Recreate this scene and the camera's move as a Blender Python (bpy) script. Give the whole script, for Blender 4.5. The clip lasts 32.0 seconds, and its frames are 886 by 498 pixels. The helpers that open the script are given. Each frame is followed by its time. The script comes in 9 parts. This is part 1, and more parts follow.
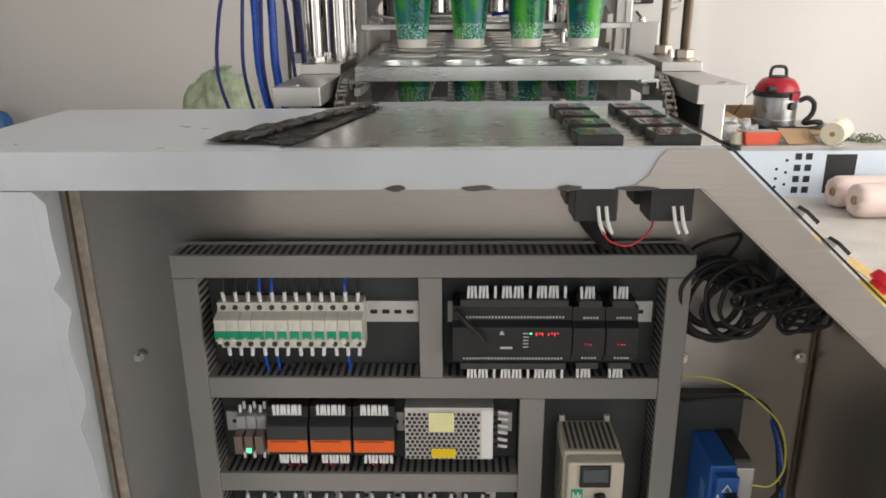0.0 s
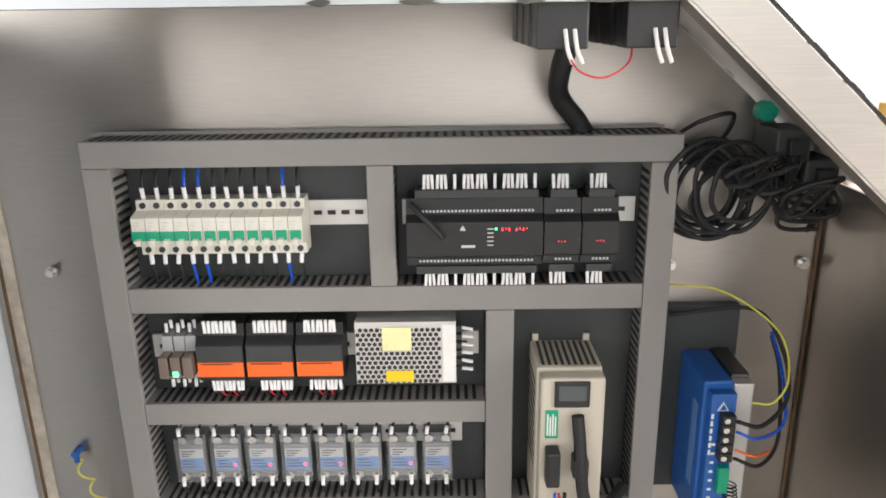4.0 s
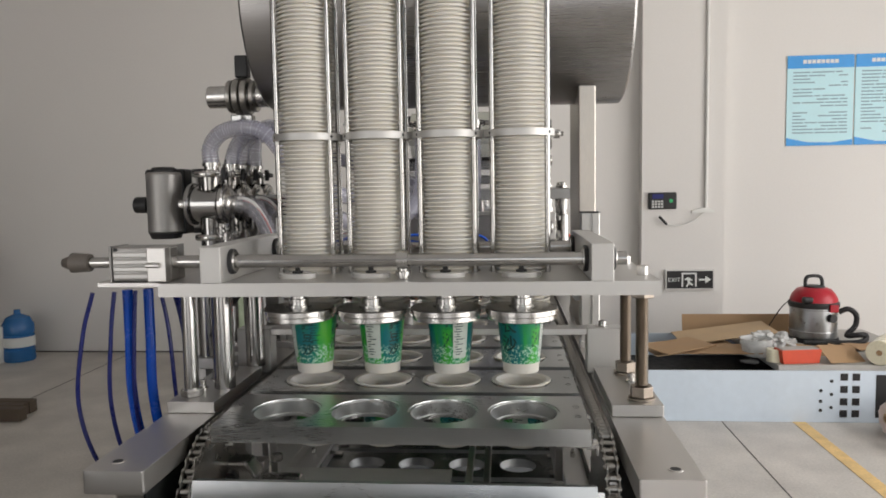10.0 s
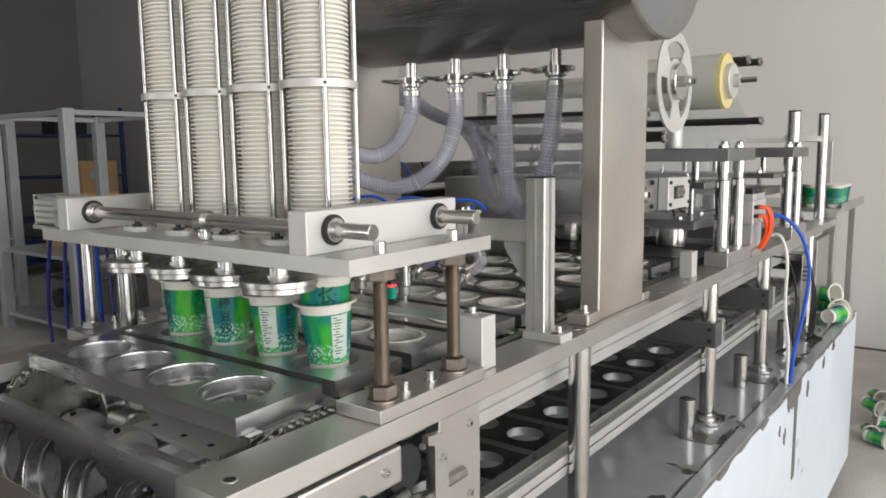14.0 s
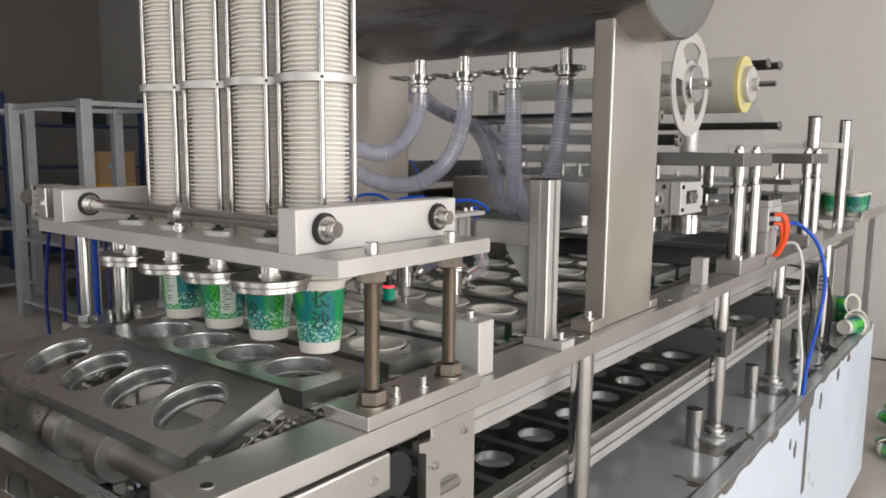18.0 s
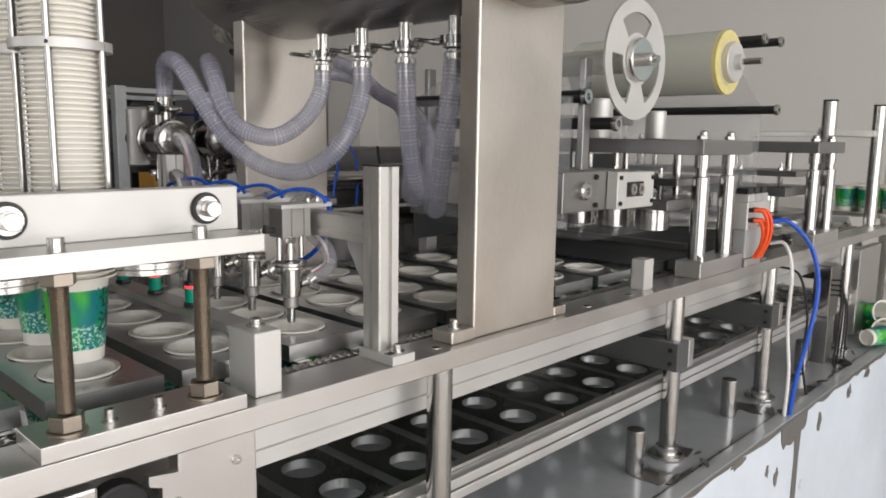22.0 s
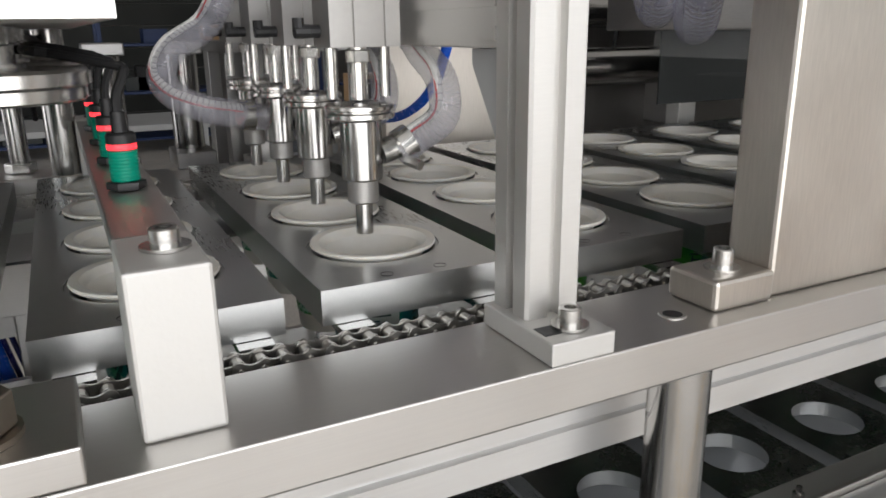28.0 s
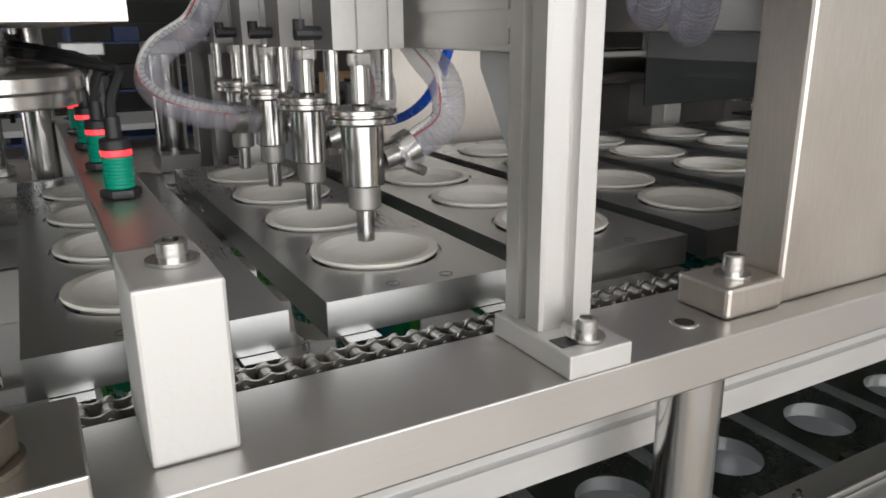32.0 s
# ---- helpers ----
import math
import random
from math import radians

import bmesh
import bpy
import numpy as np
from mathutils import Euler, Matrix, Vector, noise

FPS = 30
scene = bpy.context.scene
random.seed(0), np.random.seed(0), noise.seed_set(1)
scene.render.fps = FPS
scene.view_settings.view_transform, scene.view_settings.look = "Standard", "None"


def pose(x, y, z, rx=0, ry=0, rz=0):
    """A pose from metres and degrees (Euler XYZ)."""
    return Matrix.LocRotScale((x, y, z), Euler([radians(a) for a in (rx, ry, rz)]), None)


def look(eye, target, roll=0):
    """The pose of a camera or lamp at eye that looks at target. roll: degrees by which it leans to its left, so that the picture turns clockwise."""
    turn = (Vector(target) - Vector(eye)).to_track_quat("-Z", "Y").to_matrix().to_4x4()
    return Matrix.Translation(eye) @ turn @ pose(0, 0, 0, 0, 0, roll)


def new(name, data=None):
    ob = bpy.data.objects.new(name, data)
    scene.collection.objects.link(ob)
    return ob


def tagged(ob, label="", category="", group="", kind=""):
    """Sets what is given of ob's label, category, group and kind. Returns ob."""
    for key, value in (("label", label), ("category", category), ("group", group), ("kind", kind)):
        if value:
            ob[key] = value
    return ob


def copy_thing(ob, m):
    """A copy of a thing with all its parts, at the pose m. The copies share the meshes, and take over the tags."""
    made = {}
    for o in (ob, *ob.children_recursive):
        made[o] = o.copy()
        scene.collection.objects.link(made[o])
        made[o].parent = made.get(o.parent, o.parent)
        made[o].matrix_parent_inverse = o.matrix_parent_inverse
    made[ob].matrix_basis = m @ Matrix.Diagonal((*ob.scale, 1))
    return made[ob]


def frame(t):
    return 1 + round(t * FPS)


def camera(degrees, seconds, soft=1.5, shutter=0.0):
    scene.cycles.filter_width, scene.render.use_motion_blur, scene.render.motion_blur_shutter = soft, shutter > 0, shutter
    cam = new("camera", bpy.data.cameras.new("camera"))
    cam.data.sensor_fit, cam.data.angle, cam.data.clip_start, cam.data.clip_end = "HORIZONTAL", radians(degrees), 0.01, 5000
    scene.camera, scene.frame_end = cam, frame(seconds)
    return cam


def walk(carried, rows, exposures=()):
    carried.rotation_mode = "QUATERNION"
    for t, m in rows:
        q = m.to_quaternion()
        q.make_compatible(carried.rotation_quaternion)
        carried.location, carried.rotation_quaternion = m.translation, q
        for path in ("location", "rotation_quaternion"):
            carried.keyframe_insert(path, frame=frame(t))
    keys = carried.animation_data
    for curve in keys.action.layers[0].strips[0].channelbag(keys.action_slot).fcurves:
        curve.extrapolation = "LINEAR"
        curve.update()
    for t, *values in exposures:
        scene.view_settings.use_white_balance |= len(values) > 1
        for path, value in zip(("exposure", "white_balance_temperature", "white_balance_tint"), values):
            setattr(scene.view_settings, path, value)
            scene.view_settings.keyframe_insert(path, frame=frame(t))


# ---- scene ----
cam = camera(61.6, 32.0, soft=1.75)
METRES, EYE, TILT, LEAN, TURN = 3.5, 1.35, 0.0, 0.0, 1.4
ROWS = [
    (0.0, 0.0, 0.0, 0.0, -0.16, -18.35, 0.5),
    (0.5, -0.0016, 0.006, -0.0026, -0.46, -18.45, 0.52),
    (1.0, 0.0002, 0.0161, -0.0087, -0.25, -18.55, 0.35),
    (1.5, -0.0008, 0.0255, -0.0307, 0.05, -18.65, 0.4),
    (2.0, 0.0009, 0.0296, -0.0522, 0.08, -18.76, 0.42),
    (2.5, 0.0037, 0.0283, -0.0609, -0.04, -18.72, 0.49),
    (4.5, 0.0142, 0.0197, -0.057, -1.66, -16.55, 0.85),
    (5.0, 0.0131, 0.0115, -0.0245, -2.16, -15.69, 0.78),
    (5.5, 0.012, 0.0062, 0.0065, -2.37, -14.61, 0.63),
    (6.0, 0.0203, 0.0142, 0.0307, -2.2, -13.56, 0.46),
    (6.5, 0.0309, 0.0252, 0.0456, -1.72, -12.6, 0.3),
    (7.0, 0.0335, 0.0384, 0.0508, -1.32, -11.57, 0.3),
    (7.5, 0.0308, 0.061, 0.0525, -1.15, -10.6, 0.36),
    (8.0, 0.0275, 0.0775, 0.0536, -1.32, -9.77, 0.5),
    (8.5, 0.0264, 0.0863, 0.055, -1.44, -9.03, 0.68),
    (9.0, 0.0286, 0.0877, 0.0567, -0.81, -8.11, 0.84),
    (9.5, 0.0366, 0.0892, 0.0583, 0.17, -7.11, 1.04),
    (10.0, 0.0668, 0.099, 0.0628, 3.33, -4.92, 0.98),
    (10.5, 0.119, 0.1104, 0.0709, 9.17, -2.32, 0.11),
    (11.0, 0.1517, 0.1207, 0.0704, 13.36, -2.09, 0.6),
    (11.5, 0.1753, 0.143, 0.0618, 17.42, -3.18, 0.77),
    (12.0, 0.2089, 0.1746, 0.0627, 21.66, -4.48, 0.73),
    (12.5, 0.2472, 0.1958, 0.0616, 27.08, -5.6, 0.08),
    (13.0, 0.2922, 0.2079, 0.0609, 32.26, -6.73, -0.49),
    (13.5, 0.3036, 0.2112, 0.06, 34.38, -7.51, 0.42),
    (14.0, 0.3028, 0.2196, 0.0587, 35.18, -7.55, 0.69),
    (14.5, 0.3035, 0.2212, 0.0591, 35.72, -7.37, 0.34),
    (16.5, 0.301, 0.2273, 0.0588, 35.64, -7.15, -0.46),
    (17.0, 0.3008, 0.2276, 0.0589, 35.46, -7.3, -0.37),
    (17.5, 0.3013, 0.2269, 0.0587, 35.68, -7.47, -0.35),
    (18.0, 0.3036, 0.2313, 0.0589, 36.58, -7.67, -0.55),
    (18.5, 0.322, 0.2415, 0.0593, 38.25, -7.84, -0.91),
    (19.0, 0.3455, 0.2533, 0.0594, 40.24, -7.93, -1.23),
    (19.5, 0.3602, 0.2588, 0.0583, 42.03, -8.06, -1.39),
    (20.0, 0.3654, 0.2639, 0.0574, 43.11, -8.21, -1.37),
    (20.5, 0.3662, 0.2748, 0.0578, 43.26, -8.29, -1.22),
    (21.0, 0.3633, 0.2956, 0.0548, 42.89, -8.36, -1.11),
    (21.5, 0.3584, 0.3249, 0.0569, 42.45, -8.47, -0.99),
    (22.0, 0.3565, 0.3397, 0.0569, 42.49, -8.55, -0.83),
    (22.5, 0.358, 0.3592, 0.0552, 43.21, -8.67, -0.66),
    (23.0, 0.3667, 0.3963, 0.0554, 44.75, -9.05, -0.68),
    (23.5, 0.3694, 0.4161, 0.0539, 49.71, -9.37, -1.08),
    (24.0, 0.3646, 0.4273, 0.0485, 54.22, -9.97, -0.85),
    (24.5, 0.3462, 0.4381, 0.0431, 57.18, -10.8, -0.3),
    (25.0, 0.3112, 0.4471, 0.0363, 58.38, -11.96, 0.21),
    (25.5, 0.275, 0.4577, 0.0248, 59.06, -13.24, 0.52),
    (26.0, 0.2534, 0.4646, 0.0174, 59.55, -14.38, 0.64),
    (26.5, 0.2447, 0.4678, 0.015, 60.08, -15.27, 0.69),
    (28.5, 0.2288, 0.4784, 0.0158, 61.7, -16.61, 0.72),
    (29.0, 0.2279, 0.4758, 0.0159, 61.43, -16.69, 0.75),
    (29.5, 0.2278, 0.475, 0.0163, 61.09, -16.7, 0.72),
    (30.0, 0.2281, 0.4741, 0.0169, 60.8, -16.67, 0.66),
    (30.5, 0.2279, 0.4739, 0.017, 60.65, -16.66, 0.56),
    (31.0, 0.2265, 0.4732, 0.0166, 60.47, -16.7, 0.45),
    (31.5, 0.2255, 0.4728, 0.0167, 60.18, -16.73, 0.45),
    (32.0, 0.2245, 0.4739, 0.0163, 59.63, -16.62, 0.46),
]
EXPOSURES = [(0.0, 0.15, 6750, 12), (1.0, 0.45, 6700, 12), (2.2, 0.85, 6900, 15), (4.5, 1.0, 6600, 12), (5.2, 0.75, 6620, 12), (6.0, 0.28, 6650, 13), (8.0, -0.15, 6700, 12), (9.5, -0.2, 6650, 12), (13.0, -0.10, 6500, 11), (20.0, -0.25, 6550, 12), (24.0, -0.33, 6500, 12), (26.0, -0.25, 6350, 11), (32.0, -0.18, 6400, 11)]
walk(cam, [(t, pose(0, 0, EYE, TILT, LEAN, TURN) @ pose(METRES * x, METRES * y, METRES * z, 90 + pitch, roll, yaw)) for t, x, y, z, yaw, pitch, roll in ROWS], exposures=EXPOSURES)

# ---- world, sun and daylight ----
world = bpy.data.worlds.new("sky")
scene.world = world
world.use_nodes = True
wn = world.node_tree
sky = wn.nodes.new("ShaderNodeTexSky")
sky.sky_type, sky.sun_disc = "NISHITA", False
sky.sun_elevation, sky.sun_rotation = radians(42), radians(120)
wn.links.new(sky.outputs[0], wn.nodes["Background"].inputs[0])
wn.nodes["Background"].inputs[1].default_value = 0.1
sun_data = bpy.data.lights.new("sun", "SUN")
sun_data.energy, sun_data.angle, sun_data.color = 0.5, radians(12), (1, 0.96, 0.9)
sun = new("sun", sun_data)
sun.matrix_world = look((8, -5, 8), (0, 2, 0))


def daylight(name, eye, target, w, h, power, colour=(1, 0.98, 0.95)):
    """An area lamp for sky light through an opening assumed out of view."""
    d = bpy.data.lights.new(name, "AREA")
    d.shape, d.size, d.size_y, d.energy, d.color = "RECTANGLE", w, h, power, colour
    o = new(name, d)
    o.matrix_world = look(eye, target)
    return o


# East opening inferred from bright east-facing sides; its size is assumed.
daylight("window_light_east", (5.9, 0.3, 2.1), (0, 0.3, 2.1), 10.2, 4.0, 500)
# South opening assumed from the soft highlight on the cabinet's back panel.
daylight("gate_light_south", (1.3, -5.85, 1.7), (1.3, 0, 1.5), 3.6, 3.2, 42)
# Added fill, aimed at the north wall's left part; its gate is invented.
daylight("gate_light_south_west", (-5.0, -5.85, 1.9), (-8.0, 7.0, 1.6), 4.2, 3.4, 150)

# ---- materials ----
def mat(name, col, rough=0.5, metal=0.0, var=0.08, scale=9.0, bump=0.05, bscale=160.0, stretch=(1, 1, 1), trans=0.0,
        emit=0.0, coat=0.0, alpha=1.0, rvar=0.12, ior=1.45, rand=0.0, spec=0.5):
    """A surface with stains at a large scale and grain at a fine one."""
    m = bpy.data.materials.new(name)
    m.use_nodes = True
    nt = m.node_tree
    b = nt.nodes["Principled BSDF"]
    tc = nt.nodes.new("ShaderNodeTexCoord")
    mp = nt.nodes.new("ShaderNodeMapping")
    mp.inputs["Scale"].default_value = stretch
    nt.links.new(tc.outputs["Object"], mp.inputs[0])
    big = nt.nodes.new("ShaderNodeTexNoise")
    big.inputs["Scale"].default_value, big.inputs["Detail"].default_value = scale, 5
    fine = nt.nodes.new("ShaderNodeTexNoise")
    fine.inputs["Scale"].default_value, fine.inputs["Detail"].default_value = bscale, 3
    nt.links.new(tc.outputs["Object"], big.inputs["Vector"])
    nt.links.new(mp.outputs[0], fine.inputs["Vector"])
    mix = nt.nodes.new("ShaderNodeMath")
    mix.operation = "MULTIPLY_ADD"
    mix.inputs[1].default_value = 0.6
    nt.links.new(big.outputs[0], mix.inputs[0])
    half = nt.nodes.new("ShaderNodeMath")
    half.operation, half.inputs[1].default_value = "MULTIPLY", 0.4
    nt.links.new(fine.outputs[0], half.inputs[0])
    nt.links.new(half.outputs[0], mix.inputs[2])
    ramp = nt.nodes.new("ShaderNodeMapRange")
    ramp.inputs["From Min"].default_value, ramp.inputs["From Max"].default_value = 0.3, 0.7
    ramp.inputs["To Min"].default_value, ramp.inputs["To Max"].default_value = 1 - var, 1 + var
    nt.links.new(mix.outputs[0], ramp.inputs[0])
    value = ramp.outputs[0]
    if rand:
        info = nt.nodes.new("ShaderNodeObjectInfo")
        rr = nt.nodes.new("ShaderNodeMapRange")
        rr.inputs["To Min"].default_value, rr.inputs["To Max"].default_value = 1 - rand, 1 + rand
        nt.links.new(info.outputs["Random"], rr.inputs[0])
        times = nt.nodes.new("ShaderNodeMath")
        times.operation = "MULTIPLY"
        nt.links.new(value, times.inputs[0])
        nt.links.new(rr.outputs[0], times.inputs[1])
        value = times.outputs[0]
    tint = nt.nodes.new("ShaderNodeVectorMath")
    tint.operation = "SCALE"
    tint.inputs[0].default_value = col
    nt.links.new(value, tint.inputs["Scale"])
    nt.links.new(tint.outputs[0], b.inputs["Base Color"])
    rg = nt.nodes.new("ShaderNodeMapRange")
    rg.inputs["From Min"].default_value, rg.inputs["From Max"].default_value = 0.3, 0.7
    rg.inputs["To Min"].default_value = max(0.02, rough * (1 - rvar * 2))
    rg.inputs["To Max"].default_value = min(1, rough * (1 + rvar * 2))
    nt.links.new(mix.outputs[0], rg.inputs[0])
    nt.links.new(rg.outputs[0], b.inputs["Roughness"])
    b.inputs["Metallic"].default_value = metal
    b.inputs["Transmission Weight"].default_value = trans
    b.inputs["IOR"].default_value = ior
    b.inputs["Coat Weight"].default_value = coat
    b.inputs["Alpha"].default_value = alpha
    b.inputs["Specular IOR Level"].default_value = spec
    if emit:
        b.inputs["Emission Color"].default_value = (*col, 1)
        b.inputs["Emission Strength"].default_value = emit
    if bump:
        bp = nt.nodes.new("ShaderNodeBump")
        bp.inputs["Strength"].default_value, bp.inputs["Distance"].default_value = bump, 0.002
        nt.links.new(fine.outputs[0], bp.inputs["Height"])
        nt.links.new(bp.outputs[0], b.inputs["Normal"])
    return m


STEEL = mat("brushed_stainless", (0.63, 0.615, 0.595), 0.36, 1, 0.06, 5, 0.02, 45, (26, 0.25, 26))
STEEL_V = mat("brushed_stainless_upright", (0.60, 0.56, 0.51), 0.38, 1, 0.14, 5, 0.04, 60, (14, 14, 1))
SHEET = mat("cabinet_stainless_sheet", (0.42, 0.395, 0.365), 0.38, 1, 0.12, 2.6, 0.05, 50, (0.4, 8, 12))
GREYSTEEL = mat("dull_grey_steel", (0.33, 0.325, 0.32), 0.36, 1, 0.10, 8, 0.03, 90, (1, 6, 6))
BEAM = mat("pale_anodised_beam", (0.68, 0.675, 0.665), 0.40, 0.8, 0.05, 6, 0.03, 60, (8, 0.3, 8))
GREYSHEET = mat("dusty_grey_sheet", (0.40, 0.385, 0.36), 0.65, 0, 0.14, 5, 0.05, 60)
TANK = mat("tank_stainless", (0.35, 0.34, 0.33), 0.29, 1, 0.10, 4, 0.012, 40, (0.15, 14, 14))
PLATE = mat("milled_aluminium", (0.56, 0.57, 0.565), 0.29, 1, 0.05, 6, 0, 60, (1, 12, 12), rvar=0.06, rand=0.05)
# Plate metal toned down for dim reflections on the return run; damper too.
RETURN = mat("shade_toned_metal", (0.25, 0.262, 0.255), 0.25, 1, 0.12, 6, 0, 300)
ALU = mat("matt_aluminium", (0.62, 0.61, 0.59), 0.44, 0.9, 0.06, 10, 0.04, 140, (8, 0.5, 8))
ALUW = mat("sandblasted_aluminium", (0.64, 0.63, 0.61), 0.55, 0.75, 0.05, 12, 0.05, 300)
ALUD = mat("grey_cast_aluminium", (0.40, 0.39, 0.375), 0.48, 0.85, 0.08, 12, 0.05, 200)
CRUMPLE = mat("grey_crumpled_film", (0.13, 0.123, 0.115), 0.24, 0.45, 0.2, 14, 0.15, 40)
CHROME = mat("polished_steel", (0.48, 0.47, 0.455), 0.19, 1, 0.05, 10, 0.01, 80)
TURNED = mat("turned_steel", (0.60, 0.59, 0.57), 0.24, 1, 0.08, 12, 0.05, 260, (1, 1, 8))
THREAD = mat("zinc_thread", (0.33, 0.285, 0.24), 0.36, 1, 0.12, 40, 0.05, 200)
CHAIN = mat("oiled_chain", (0.40, 0.385, 0.36), 0.32, 1, 0.2, 60, 0.03, 300)
BLACK = mat("black_plastic", (0.018, 0.018, 0.019), 0.42, 0, 0.15, 20, 0.04, 300)
RUBBER = mat("black_rubber", (0.014, 0.014, 0.015), 0.6, 0, 0.15, 20, 0.06, 200)
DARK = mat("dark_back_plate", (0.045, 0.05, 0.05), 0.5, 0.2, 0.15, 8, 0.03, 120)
DUCT = mat("grey_pvc_duct", (0.235, 0.225, 0.215), 0.5, 0, 0.06, 8, 0.03, 220)
WHITE = mat("white_plastic", (0.74, 0.74, 0.71), 0.4, 0, 0.05, 15, 0.02, 200)
CUPW = mat("white_cup_plastic", (0.76, 0.735, 0.675), 0.34, 0, 0.03, 20, 0.01, 200, spec=0.45)
CUPW.node_tree.nodes["Principled BSDF"].inputs["Subsurface Weight"].default_value = 0.35
CUPW.node_tree.nodes["Principled BSDF"].inputs["Subsurface Radius"].default_value = (0.012, 0.011, 0.009)
LACQ = mat("white_protective_film", (0.58, 0.615, 0.65), 0.32, 0, 0.05, 3, 0.05, 18)
# Greyer tone of the white film, used on the apron and the jamb.
JAMB = mat("grey_toned_film", (0.44, 0.47, 0.50), 0.34, 0.2, 0.08, 3, 0.05, 18)
FILMB = mat("bluish_white_film", (0.66, 0.72, 0.79), 0.35, 0, 0.07, 3, 0.08, 16)
FILMSTEEL = mat("smeared_film_on_steel", (0.68, 0.66, 0.62), 0.25, 1, 0.12, 9, 0.3, 11, (1, 2.2, 1))
DECK = mat("grey_filmed_deck", (0.43, 0.445, 0.46), 0.18, 0.25, 0.10, 4, 0.10, 14)
TORN = mat("torn_black_film", (0.075, 0.07, 0.065), 0.32, 0.3, 0.3, 30, 0.2, 60)
GREYFILM = mat("torn_grey_patch", (0.22, 0.205, 0.19), 0.42, 0.6, 0.15, 20, 0.1, 60)
GREEN = mat("green_switch", (0.0, 0.30, 0.16), 0.35, 0, 0.06, 40, 0.02, 200)
SENSOR = mat("teal_sensor_body", (0.0, 0.26, 0.17), 0.32, 0, 0.06, 40, 0.02, 200)
ORANGE = mat("orange_label", (0.78, 0.13, 0.02), 0.4, 0, 0.06, 40, 0.02, 200)
HOSE_O = mat("orange_air_hose", (0.85, 0.09, 0.015), 0.25, 0, 0.05, 40, 0.02, 200)
BLUE = mat("blue_air_hose", (0.008, 0.085, 0.52), 0.25, 0, 0.08, 30, 0.02, 200)
NAVY = mat("dark_blue_air_line", (0.012, 0.018, 0.14), 0.3, 0, 0.08, 30, 0.02, 200)
BLUEBOX = mat("blue_painted_case", (0.015, 0.10, 0.36), 0.35, 0, 0.08, 20, 0.03, 120)
YELLOW = mat("yellow_label", (0.80, 0.57, 0.02), 0.4, 0, 0.06, 40, 0.02, 200)
PALEY = mat("pale_yellow_label", (0.78, 0.76, 0.40), 0.45, 0, 0.06, 40, 0.02, 200)
BEIGE = mat("beige_case", (0.50, 0.46, 0.38), 0.45, 0, 0.05, 15, 0.03, 200)
RED = mat("red_plastic", (0.40, 0.012, 0.025), 0.34, 0, 0.05, 20, 0.01, 200)
REDLED = mat("red_led", (0.9, 0.03, 0.04), 0.3, emit=2.6, bump=0)
GREENLED = mat("green_led", (0.05, 1.0, 0.25), 0.3, emit=3.0, bump=0)
DIM_RED = mat("dim_red_digits", (0.13, 0.013, 0.017), 0.3, emit=0.03, bump=0)
GLOSSBLACK = mat("glossy_black_display", (0.035, 0.034, 0.034), 0.12, 0, 0.1, 20, 0.01, 200, spec=0.7)
DIM_GREEN = mat("dim_green_digits", (0.03, 0.13, 0.10), 0.3, emit=0.02, bump=0)
PALE = mat("pale_print", (0.55, 0.56, 0.55), 0.5, 0, 0.05, 40, 0, 200)
FERRULE = mat("white_ferrule", (0.72, 0.72, 0.72), 0.45, 0, 0.08, 60, 0, 200)
WIRE_W = mat("white_wire", (0.72, 0.72, 0.70), 0.4, 0, 0.06, 40, 0, 200)
WIRE_Y = mat("yellow_wire", (0.62, 0.58, 0.10), 0.4, 0, 0.06, 40, 0, 200)
WIRE_R = mat("red_wire", (0.5, 0.03, 0.03), 0.4, 0, 0.06, 40, 0, 200)
HOSE = mat("clear_ribbed_hose", (0.43, 0.43, 0.53), 0.10, 0, 0.05, 30, 0.0, 200, alpha=0.46, spec=1.0)
HOSERIB = mat("pale_hose_ring", (0.78, 0.79, 0.90), 0.15, 0, 0.05, 30, 0.0, 200, alpha=0.42, spec=0.9)
HOSE2 = mat("clear_product_hose", (0.44, 0.43, 0.48), 0.10, 0, 0.05, 30, 0.0, 200, alpha=0.36, spec=0.9)
RIB2 = mat("faint_hose_ring", (0.66, 0.66, 0.74), 0.2, 0, 0.05, 30, 0.0, 200, alpha=0.30)
CLEAR = mat("clear_film", (0.80, 0.82, 0.84), 0.06, 0, 0.02, 10, 0.02, 30, trans=0.0, alpha=0.17)
COVER = mat("clear_cover", (0.85, 0.86, 0.87), 0.08, 0, 0.02, 10, 0.0, 30, alpha=0.06)
ROLLFILM = mat("wound_clear_film", (0.52, 0.53, 0.46), 0.16, 0, 0.04, 6, 0.02, 200, (1, 20, 20), coat=0.4)
ROLLEDGE = mat("film_roll_edge", (0.66, 0.58, 0.24), 0.4, 0, 0.14, 40, 0.05, 300)
DARKCHROME = mat("dark_polished_steel", (0.34, 0.335, 0.33), 0.17, 1, 0.08, 10, 0.01, 80)
CASTGREEN = mat("dark_green_casting", (0.045, 0.075, 0.065), 0.42, 0.1, 0.12, 20, 0.08, 120)
WALL = mat("white_wall_paint", (0.72, 0.70, 0.675), 0.75, 0, 0.035, 0.7, 0.06, 60)
# Near-black tone that stands for the unlit stretch of the west side.
GATED = mat("dark_backdrop_tone", (0.030, 0.033, 0.031), 0.6, 0, 0.12, 2.0, 0.06, 60)
